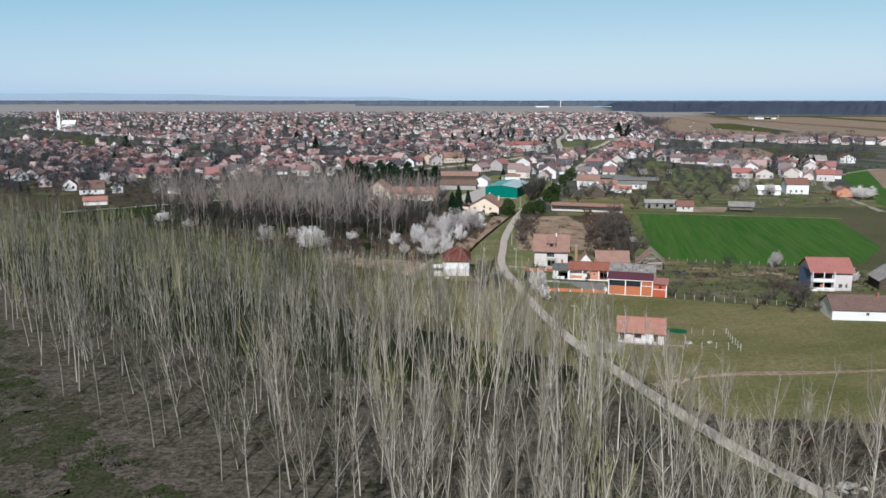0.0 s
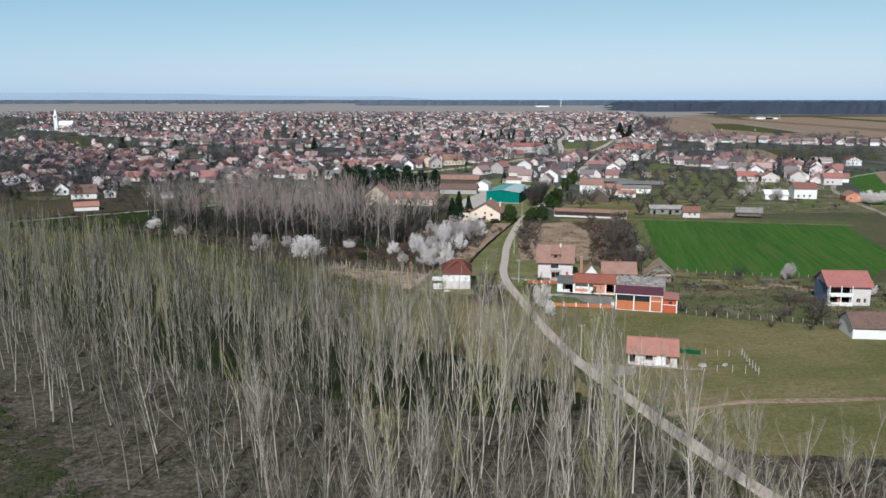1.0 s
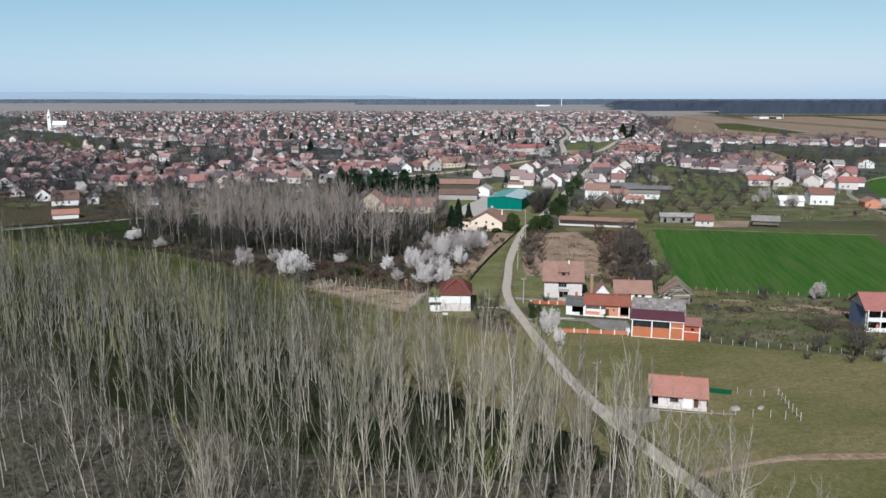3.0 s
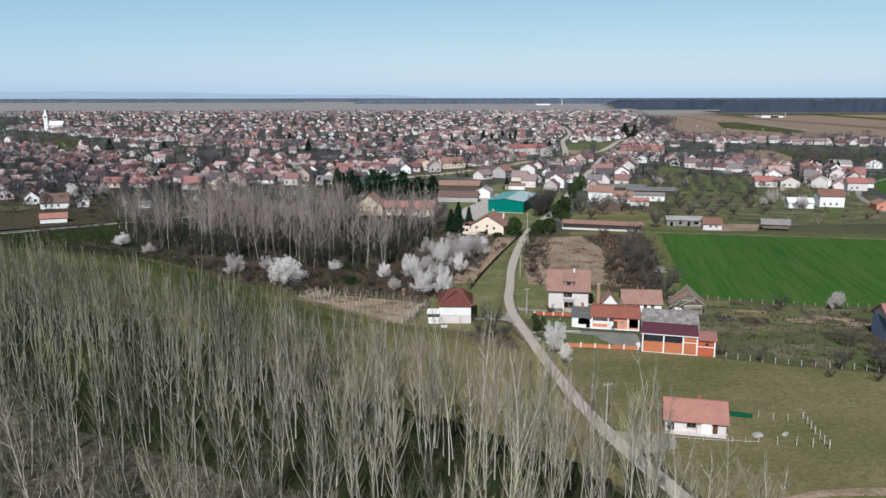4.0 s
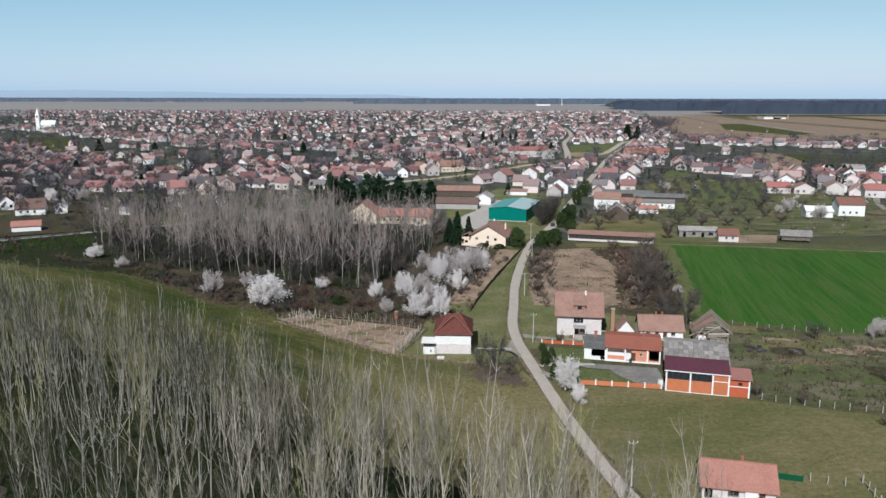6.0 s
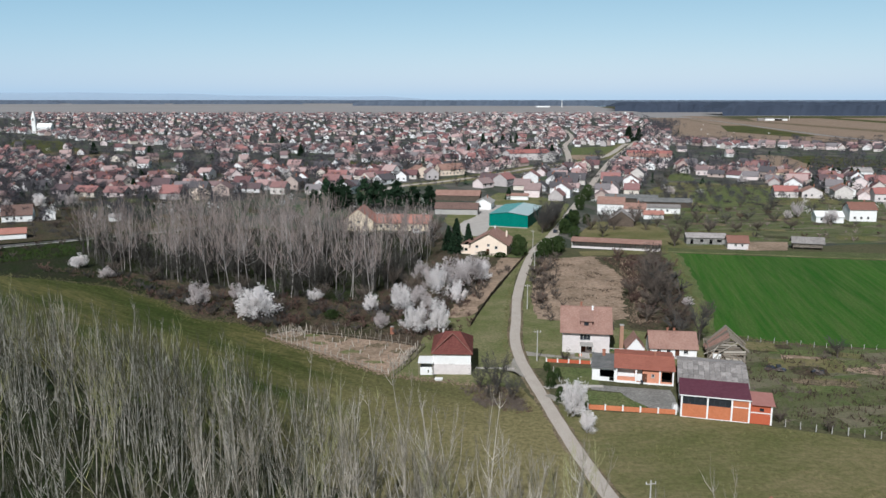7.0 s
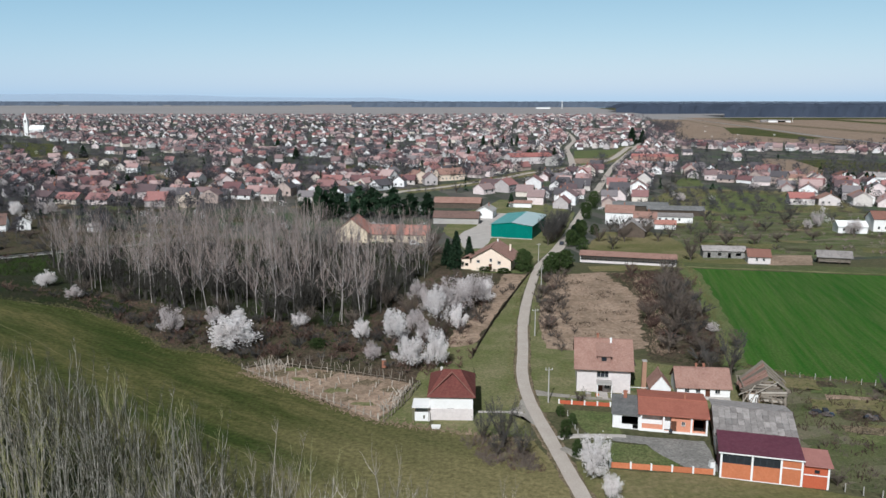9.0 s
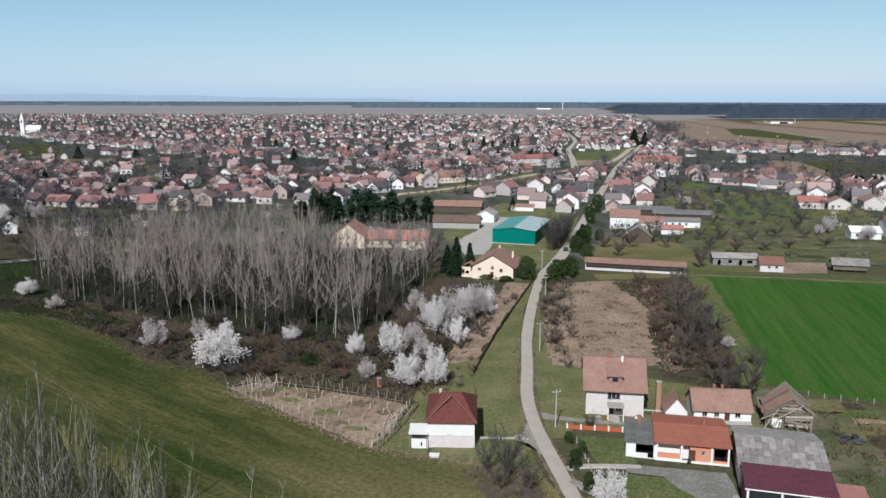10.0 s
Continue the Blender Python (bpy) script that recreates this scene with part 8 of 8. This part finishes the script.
# bare fruit trees in the orchard
for i in range(12):
    for j in range(14):
        x, y = 120 + i * 10 + j * 2.2 + rnd(-2, 2), 520 + j * 9.5 - i * 1.6 + rnd(-2, 2)
        if inside([(118, 535), (240, 545), (262, 640), (170, 665), (138, 610)], x, y) and random.random() < 0.72:
            t, c = random.choice(small)
            a, q = rnd(0, 6.28), rnd(0.35, 0.65)
            TT.merge(t, x, y, 0, a, q)
            TC.merge(c, x, y, 0, a, q)
tt = thing("town_trees", "leafless garden trees all through the town", "trees", 0, 0, kind="stuff")
tagged(part("trunks", TT, M["towntree"], tt), kind="stuff")
tagged(part("crowns", TC, M["towntree"], tt), kind="stuff")
TB = Mesh()
for _ in range(240):
    y = 480 + 1700 * random.random() ** 1.4
    x = rnd(-0.5 * y - 100, min(0.42 * y + 60, 600))
    if any(inside(p, x, y) for p in NOHOUSE[:1] + NOHOUSE[3:4]) or near_line(LANE, x, y, 6) or near_line(MAIN, x, y, 7):
        continue
    s = rnd(1.6, 3.2)
    for _ in range(60):
        tuft(TB, (x + random.gauss(0, s * 0.45), y + random.gauss(0, s * 0.45), max(0.4, s * 0.9 + random.gauss(0, s * 0.35))), 0.26, 1)
TE = Mesh()
for _ in range(300):
    y = 470 + 1500 * random.random() ** 1.5
    x = rnd(-0.57 * y, min(0.46 * y, 420))
    if any(inside(p, x, y) for p in NOHOUSE[:1] + NOHOUSE[3:4]) or near_line(LANE, x, y, 6) or near_line(MAIN, x, y, 8) or (y < 620 and -60 < x < 240):
        continue
    w, h = rnd(2.0, 4.6), rnd(3.5, 10)
    for _ in range(70):
        k = rnd(0.02, 1.0)
        a, r = rnd(0, 6.28), w * (1 - 0.8 * k) * rnd(0.4, 1.05) * 0.6
        tuft(TE, (x + math.cos(a) * r, y + math.sin(a) * r, h * k), rnd(0.35, 0.65), 1)
whole("town_evergreens", TE, M["needle"], "dark green conifers and hedges scattered through the town", "trees", "stuff")
whole("town_blossom", TB, M["blossom"], "white blossoming fruit trees scattered through the town", "trees", "stuff")

GARDEN = [tree_master("garden_tree", bushy_shapes(7.5, 7.5, 8, 8, 2.4), "oldbark", "darkbrush", "leafless dark garden tree between the houses", "tree", "garden trees") for _ in range(4)]
n = 0
while n < 210:
    y = 430 + 420 * random.random() ** 0.9
    x = rnd(-0.6 * y - 80, 0.42 * y + 30) if n % 2 else rnd(-0.6 * y - 80, -100)
    if any(inside(p, x, y) for p in NOHOUSE[3:4] + [STAND]) or (y < 520 and -60 < x < 60) or near_line(LANE, x, y, 5) or near_line(MAIN, x, y, 6):
        continue
    plant(random.choice(GARDEN), x, y, rnd(0.6, 1.3))
    n += 1
brambles("town_hedges", [(-420, 520), (-170, 430), (-120, 470), (-60, 620), (40, 700), (120, 560), (240, 520), (300, 600), (240, 760), (-300, 760)], 9000, 2.6, "darkbrush", "dark hedges and weeds between the gardens", 4, 0.09)
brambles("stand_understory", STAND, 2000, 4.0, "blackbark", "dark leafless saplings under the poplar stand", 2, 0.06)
brambles("dry_tussocks", [(-41, 282.5), (-7.5, 254), (-2, 273), (-20, 281), (-36, 286)], 500, 0.6, "dry", "tussocks of dead grass in the fenced plot")
brambles("garden_weeds", [(71, 226), (92, 219), (112, 214), (150, 238), (152, 262), (128, 270), (99, 274), (78, 285), (70, 262)], 2600, 0.6, "lawn", "green weeds in the vegetable ground")
brambles("garden_stalks", [(71, 226), (92, 219), (112, 214), (150, 238), (152, 262), (128, 270), (99, 274), (78, 285), (70, 262)], 900, 1.1, "brush", "brown dead stalks in the vegetable ground")

brambles("orchard_brush", [(110, 420), (240, 430), (262, 470), (270, 640), (150, 670), (110, 560)], 800, 1.8, "brush", "brown bushes behind the sheds", 3, 0.09)
brambles("orchard_green", [(110, 420), (240, 430), (262, 470), (270, 640), (150, 670), (110, 560)], 2600, 0.7, "grass", "rough grass clumps behind the sheds", 4, 0.12)
def fringe(name, pts, n, width, height, material, label, thick=0.05):
    mesh = Mesh()
    line = smooth_line(pts, 1.0)
    for _ in range(n):
        p = random.choice(line)
        x, y = p.x + random.gauss(0, width), p.y + random.gauss(0, width)
        for _ in range(5):
            mesh.tube([(x, y, 0), toward((x + rnd(-0.3, 0.3), y + rnd(-0.3, 0.3), 0), rnd(0, 6.28), rnd(0.1, 1.0), height * rnd(0.4, 1.2))], [thick, 0.0], 3)
    whole(name, mesh, M[material], label, "undergrowth", "stuff")


fringe("dead_grass_fringe", [(-170, 362), (-126, 346), (-105, 337), (-85, 321), (-67, 300), (-52, 295), (-41, 284)], 700, 1.6, 0.55, "verge", "tall dead grass along the edge of the meadow")
fringe("plot_fringe", [(-41, 281), (-24, 267), (-8, 254), (6, 249), (20, 244)], 900, 0.9, 0.5, "dry", "pale dead grass along the fenced plot")
fringe("bramble_fringe", [(60, 296), (66, 320), (70, 350), (76, 384)], 900, 1.8, 1.0, "dry", "dead grass at the edge of the brambles")
fringe("wheat_margin", [(97, 396), (88, 345), (77, 291), (85, 281), (99, 275)], 900, 0.8, 0.5, "verge", "pale grass margin round the wheat")
fringe("lane_edge_grass", [(22.5, 236), (20.6, 262), (20.8, 281), (22.6, 300), (25, 322), (28.6, 349), (35, 385)], 500, 0.5, 0.4, "verge", "rough grass at the edge of the lane")
brambles("meadow_tussocks", [(-126, 343), (-85, 318), (-52, 292), (-12, 253), (22, 244), (31, 180), (12, 179), (-50, 228), (-110, 270)], 2000, 0.35, "meadow", "tussocks of grass in the meadow", 2, 0.12)
brambles("east_tussocks", [(30, 225), (40, 172), (62, 116), (110, 114), (150, 120), (150, 230), (112, 212), (71, 223)], 2000, 0.35, "verge", "tussocks of pale grass in the east meadow", 2, 0.12)

PINES = [tree_master("pine", pine_shapes(13.0, k), "oldbark", "needle", "broad dark green pine behind the houses", "conifer", "pines") for k in (6.6, 7.2, 7.8, 8.2)]
for x, y, h, w in ((-60, 512, 18.5, 7), (-49, 514, 14.5, 8), (-40, 519, 17, 9), (-30, 523, 14, 9), (-22, 517, 16.5, 9), (-13, 523, 12.5, 9), (-4, 520, 13.5, 8), (-54, 528, 16.5, 9), (-35, 531, 15.5, 10), (-68, 521, 11, 8)):
    ob = plant(random.choice(PINES), x, y)
    ob.matrix_basis = pose(x, y, 0, 0, 0, rnd(0, 360)) @ Matrix.Diagonal((w / 7.5, w / 7.5, h / 13, 1))
brambles("bank_growth", [(-262, 384), (-178, 370), (-148, 384), (-128, 420), (-118, 444), (-130, 450), (-170, 412), (-224, 380)], 3400, 1.6, "ivy", "dark green overgrowth on the bank below the road", 2.5, 0.2)
brambles("ivy_patches", [(-140, 366), (-105, 341), (-67, 304), (-41, 288), (-28, 299), (-5, 285), (3, 292), (10, 304), (20, 345), (10, 392), (0, 380), (-20, 330), (-60, 345), (-120, 372)], 2600, 0.8, "ivy", "dark green low growth under the blossoming trees", 2, 0.12)
brambles("garden_bushes", [(72, 228), (92, 221), (112, 216), (146, 240), (146, 258), (128, 268), (99, 272), (80, 280), (72, 262)], 260, 1.4, "bramble", "dark small bushes in the vegetable ground", 3, 0.12)

brambles("lot_dark_weeds", [(40, 384), (74, 386), (72, 352), (64, 318), (58, 302), (44, 298), (33, 300), (33, 318), (37, 349)], 420, 0.9, "bramble", "dark weed clumps in the dry lot", 2.5, 0.06)
brambles("tree_foot_brush", [(8, 246), (13, 234), (22, 232), (22, 238), (14, 247)], 420, 1.3, "brush", "reddish brown brush under a bare tree", 1.5, 0.06)
brambles("yard_weeds", [(31, 268), (34, 262.5), (54, 259), (70, 258), (74, 264), (67, 283), (56, 288), (46, 292), (33, 290)], 700, 0.4, "verge", "dry weeds round the houses", 1.5, 0.06)


# ---- fences, poles, vehicles, yard clutter ----
def fence(label, pts, gap, height, size, material, rails=0, lean=0.0, material2=None, net=None, category="fence"):
    ob = thing("fence", label, category, pts[0][0], pts[0][1])
    o = Vector((*pts[0], 0))
    line = [Vector((*p, 0)) - o for p in pts]
    posts = [Mesh() for _ in range(3)]
    for k, m in enumerate(posts):
        h = height * (0.9 + 0.1 * k)
        m.prism([(-size / 2, -size / 2, 0), (size / 2, -size / 2, 0), (size / 2, size / 2, 0), (-size / 2, size / 2, 0)], [(-size * 0.4, -size * 0.4, h), (size * 0.4, -size * 0.4, h), (size * 0.4, size * 0.4, h), (-size * 0.4, size * 0.4, h)])
    posts = [m.data("post", M[material]) for m in posts]
    for a, b in zip(line, line[1:]):
        n = max(1, round((b - a).length / gap))
        for i in range(n + 1):
            p = a + (b - a) * (i / n)
            q = part("post", random.choice(posts), None, ob)
            q.matrix_local = pose(p.x, p.y, 0, rnd(-lean, lean), rnd(-lean, lean), rnd(0, 90))
        for r in range(rails):
            for i in range(n):
                p, q = a + (b - a) * (i / n), a + (b - a) * ((i + 1) / n)
                m = Mesh()
                z = height * (0.35 + 0.45 * r)
                m.beam(p + Vector((0, 0, z + rnd(-0.1, 0.1))), q + Vector((0, 0, z + rnd(-0.1, 0.1))), 0.06, 0.09)
                part("rail", m, M[material2 or material], ob)
        if net:
            m = Mesh()
            m.beam(a + Vector((0, 0, height * 0.42)), b + Vector((0, 0, height * 0.42)), 0.03, height * 0.75)
            part("mesh_panel", m, M[net], ob)
    return ob


fence("old leaning poles on the rough side of the vineyard plot", [(-38, 289), (-24, 287), (-12, 281), (-4, 277)], 2.6, 2.3, 0.15, "wood", 0, 28)
fence("grey poles and rails beside the vineyard plot", [(-6.2, 252.5), (-2.8, 262), (0.2, 273)], 1.6, 1.6, 0.16, "wood", 2, 12)
fence("leaning grey stakes round the dry vineyard plot", [(-42, 283), (-24, 267.5), (-7.5, 253.5), (-4, 262), (-1.5, 273.5)], 2.1, 1.7, 0.18, "stake", 1, 7)
fence("leaning grey stakes at the back of the vineyard plot", [(-42, 283), (-36, 287), (-20, 282), (-3, 274.5)], 1.9, 2.1, 0.17, "wood", 1, 20)
for k in range(9):
    x, y = -33 + k * 3.2 + rnd(-1, 1), 278.5 - k * 2.5 + rnd(-1, 1)
    fence("crooked row of old vine stakes in dry grass", [(x, y), (x + rnd(1, 2.5), y + rnd(2.0, 3.5)), (x + rnd(3.0, 5.0), y + rnd(4.5, 6.5) + k * 0.7)], rnd(2.2, 3.4), rnd(1.2, 1.9), 0.17, "stake", 0, 24)
for x, y in ((-37, 284), (-34.5, 282), (-32, 284), (-3.4, 268), (-4.6, 264), (-6, 259)):
    fence("leaning heap of old grey poles on the plot", [(x - 1.6, y - 1.0), (x, y + 0.3), (x + 1.5, y + 1.2)], 0.8, rnd(2.0, 2.8), 0.15, "stake", 1, 42)
fence("dark board fence beside the grassy verge", [(12.4, 292), (14.4, 302), (20, 326), (27, 352.5), (36, 386)], 2.6, 1.3, 0.12, "wood_dark", 2, 3, net="wood_dark")
fence("pale concrete posts along the vegetable ground", [(70.8, 225.0), (75.6, 222.6), (80.8, 220.9), (86.3, 219.6), (92, 218), (112, 213.5)], 2.6, 1.5, 0.13, "post", 0, 2)
fence("pale concrete posts at the edge of the wheat", [(84, 279.6), (98.5, 273.8), (128, 270)], 3.0, 1.4, 0.12, "post", 0, 3)
fence("posts with dark wire between garden and yard", [(74, 258), (78, 250), (92, 247), (110, 243)], 3.0, 1.4, 0.1, "wood_dark", 0, 4)
fence("white concrete posts round the cottage lawn", [(60.5, 178.3), (66.8, 177.2), (72.0, 175.8)], 3.0, 1.7, 0.14, "post", 0, 2)
fence("white concrete posts with a rail beside the cottage lawn", [(72.0, 175.8), (72.3, 182), (73.2, 189)], 2.2, 1.7, 0.14, "post", 1, 2)
fence("white concrete posts and green netting behind the cottage", [(64.9, 189.6), (69.8, 188), (73.2, 189.2)], 2.6, 1.6, 0.13, "post", 0, 2)
fence("green mesh fence behind the cottage", [(58.5, 190.8), (63.5, 189.2)], 2.5, 1.4, 0.08, "net", 0, 1, net="net")
fence("white posts in front of the cottage", [(46, 180.2), (51, 179.2), (56, 178.6), (60.5, 178.3)], 2.6, 1.2, 0.1, "post", 1, 2)
fence("white posts of the front garden", [(30.4, 256), (31, 247), (31.2, 240)], 2.3, 1.3, 0.12, "post", 1, 1)


def pole(x, y, h, label="grey concrete power pole beside the lane"):
    ob = thing("utility_pole", label, "pole", x, y, 10, group="power poles")
    m = Mesh()
    m.tube([(0, 0, 0), (0, 0, h)], [0.16, 0.1], 8)
    part("shaft", m, M["post"], ob, smooth=True)
    m = Mesh()
    m.beam((-0.8, 0, h - 0.5), (0.8, 0, h - 0.5), 0.1)
    part("crossarm", m, M["post"], ob)
    for s in (-0.7, 0, 0.7):
        m = Mesh()
        m.tube([(s, 0, h - 0.45), (s, 0, h - 0.15)], [0.06, 0.04], 6)
        part("insulator", m, M["white"], ob)
    return ob


POLES = [(35.2, 187.6, 8.0), (27.4, 263.0, 7.8), (29.8, 310.5, 7.6), (37.7, 363.4, 7.6), (41.8, 407, 7.6), (58, 470, 8), (76, 545, 8), (100, 640, 8), (120, 720, 8)]
for p in POLES:
    pole(*p)


def car(x, y, turn, paint, label, van=False):
    ob = thing("van" if van else "car", label, "van" if van else "car", x, y, turn, z=0.12)
    h = 2.0 if van else 1.45
    b = Mesh()
    sec = [(-2.1, 0.3), (2.1, 0.3), (2.15, 0.75), (1.9, 0.9), (1.3, 0.95), (0.7, h - 0.05), (0.3, h), (-1.5, h), (-1.95, 0.95 if not van else h - 0.1), (-2.15, 0.85)]
    b.prism([(u, -0.85, z) for u, z in sec], [(u, 0.85, z) for u, z in sec])
    part("body", b, M[paint], ob)
    gl = Mesh()
    for s in (-1, 1):
        gl.box(-1.3, 0.5, s * 0.86 - 0.008, s * 0.86 + 0.008, 0.98, h - 0.12)
    part("side_window", gl, M["glass"], ob)
    gl = Mesh()
    gl.prism([(1.27, -0.7, 1.0), (1.27, 0.7, 1.0), (0.74, 0.7, h - 0.1), (0.74, -0.7, h - 0.1)], [(1.3, -0.7, 1.02), (1.3, 0.7, 1.02), (0.77, 0.7, h - 0.08), (0.77, -0.7, h - 0.08)])
    part("windscreen", gl, M["glass"], ob)
    for u in (-1.3, 1.3):
        for s in (-0.78, 0.78):
            w = Mesh()
            w.tube([(u, s - 0.1, 0.32), (u, s + 0.1, 0.32)], [0.32, 0.32], 12)
            wheel = part("wheel", w, M["rubber"], ob)
            r = Mesh()
            r.tube([(u, s - 0.12, 0.32), (u, s + 0.12, 0.32)], [0.18, 0.18], 8)
            part("rim", r, M["frame"], wheel)
    for s in (-0.6, 0.6):
        m = Mesh()
        m.box(2.12, 2.2, s - 0.18, s + 0.18, 0.6, 0.78)
        part("headlight", m, M["white"], ob)
    return ob


car(56.3, 444.5, 75, "cardark", "dark car standing on the lane")
car(86.5, 553.5, 75, "carwhite", "white car farther along the lane")
car(-1.0, 455.5, 10, "carwhite", "white van parked behind the bare trees", True)
car(-8.0, 444.0, 10, "carwhite", "white van parked at the edge of the wood", True)
car(20.5, 512.0, 80, "cardark", "dark car parked at the farm building")


def scrap(x, y, turn, label):
    ob = thing("scrap_heap", label, "scrap", x, y, turn)
    for i in range(9):
        m = Mesh()
        a, b = Vector((rnd(-1.6, 1.4), rnd(-0.9, 0.9), rnd(0.05, 0.5))), Vector((rnd(-1.4, 1.6), rnd(-0.9, 0.9), rnd(0.2, 1.0)))
        m.beam(a, b, rnd(0.4, 1.1), rnd(0.1, 0.4))
        part("scrap_piece", m, M["rust"] if i % 3 else M["cardark"], ob)
    return ob


scrap(80.8, 257.4, 15, "heap of dull scrap metal in the grass")
scrap(90.5, 254.6, -5, "dark scrap pieces in the vegetable ground")
scrap(83.0, 256.4, 60, "heap of dull scrap metal in the grass")


def chunk(name, label, cat, x, y, turn, sx, sy, sz, mat, z=0.0):
    ob = thing(name, label, cat, x, y, turn, z)
    m = Mesh()
    m.prism([(-sx / 2, -sy / 2, 0), (sx / 2, -sy / 2, 0), (sx / 2, sy / 2, 0), (-sx / 2, sy / 2, 0)], [(-sx * 0.44, -sy * 0.44, sz), (sx * 0.44, -sy * 0.44, sz), (sx * 0.44, sy * 0.44, sz), (-sx * 0.44, sy * 0.44, sz)])
    part("block", m, M[mat], ob)
    m = Mesh()
    m.box(-sx * 0.47, sx * 0.47, -sy * 0.47, sy * 0.47, sz, sz + 0.06)
    part("cover", m, M["greyrender"], ob)


chunk("barrel", "small rusty barrel beside the vineyard plot", "barrel", -8.8, 285.0, 10, 1.0, 1.0, 2.0, "brick")
chunk("flower_tub", "pale flower tub in front of the house", "tub", 44.2, 267.3, 0, 0.7, 0.7, 0.7, "white")
chunk("flower_tub", "orange flower tub in front of the house", "tub", 38.4, 266.8, 0, 0.7, 0.7, 0.8, "block")
chunk("crate", "brown crate in front of the house", "crate", 36.4, 266.6, 12, 1.1, 0.9, 0.8, "wood")
chunk("fuel_tank", "white tank at the corner of the workshop", "tank", 52.0, 233.6, 5, 0.9, 0.9, 1.1, "white", 0.1)
chunk("trough", "pale stone trough in the cottage lawn", "trough", 61.5, 181.2, 15, 1.6, 1.0, 0.5, "post", 0.06)
chunk("trough", "pale stone in the cottage lawn", "stone", 66.8, 181.8, 40, 1.2, 0.7, 0.35, "post", 0.06)
gp = thing("guard_rail", "pale guard rail along the main road", "guard rail", -170, 411, 0)
for i in range(22):
    x, y = -40 + i * 4.4, -30 + i * 3.2
    m = Mesh()
    m.box(x - 0.08, x + 0.08, y - 0.08, y + 0.08, 0, 0.8)
    part("post", m, M["post"], gp)
m = Mesh()
m.beam((-40, -30, 0.7), (53, 37.2, 0.7), 0.08, 0.3)
part("rail", m, M["post"], gp)


def rubble(x, y, label, n, spread):
    ob = thing("rubble_heap", label, "rubble", x, y)
    for _ in range(n):
        a, b, c = rnd(0.2, 0.55), rnd(0.2, 0.5), rnd(0.15, 0.4)
        m = Mesh()
        m.prism([(-a, -b, 0), (a * 0.9, -b, 0), (a, b * 0.8, 0), (-a * 0.8, b, 0)], [(-a * 0.7, -b * 0.6, c), (a * 0.6, -b * 0.7, c * 0.8), (a * 0.7, b * 0.5, c), (-a * 0.5, b * 0.7, c * 0.9)])
        r = abs(random.gauss(0, 1))
        o = part("stone", m, M["post"], ob)
        t = rnd(0, 6.28)
        o.matrix_local = pose(math.cos(t) * r * spread, math.sin(t) * r * spread * 0.6, max(0.0, 0.5 - r * 0.35), rnd(-20, 20), rnd(-20, 20), rnd(0, 360))
    return ob


rubble(64.6, 110.2, "heap of pale broken concrete beside the lane", 46, 1.7)
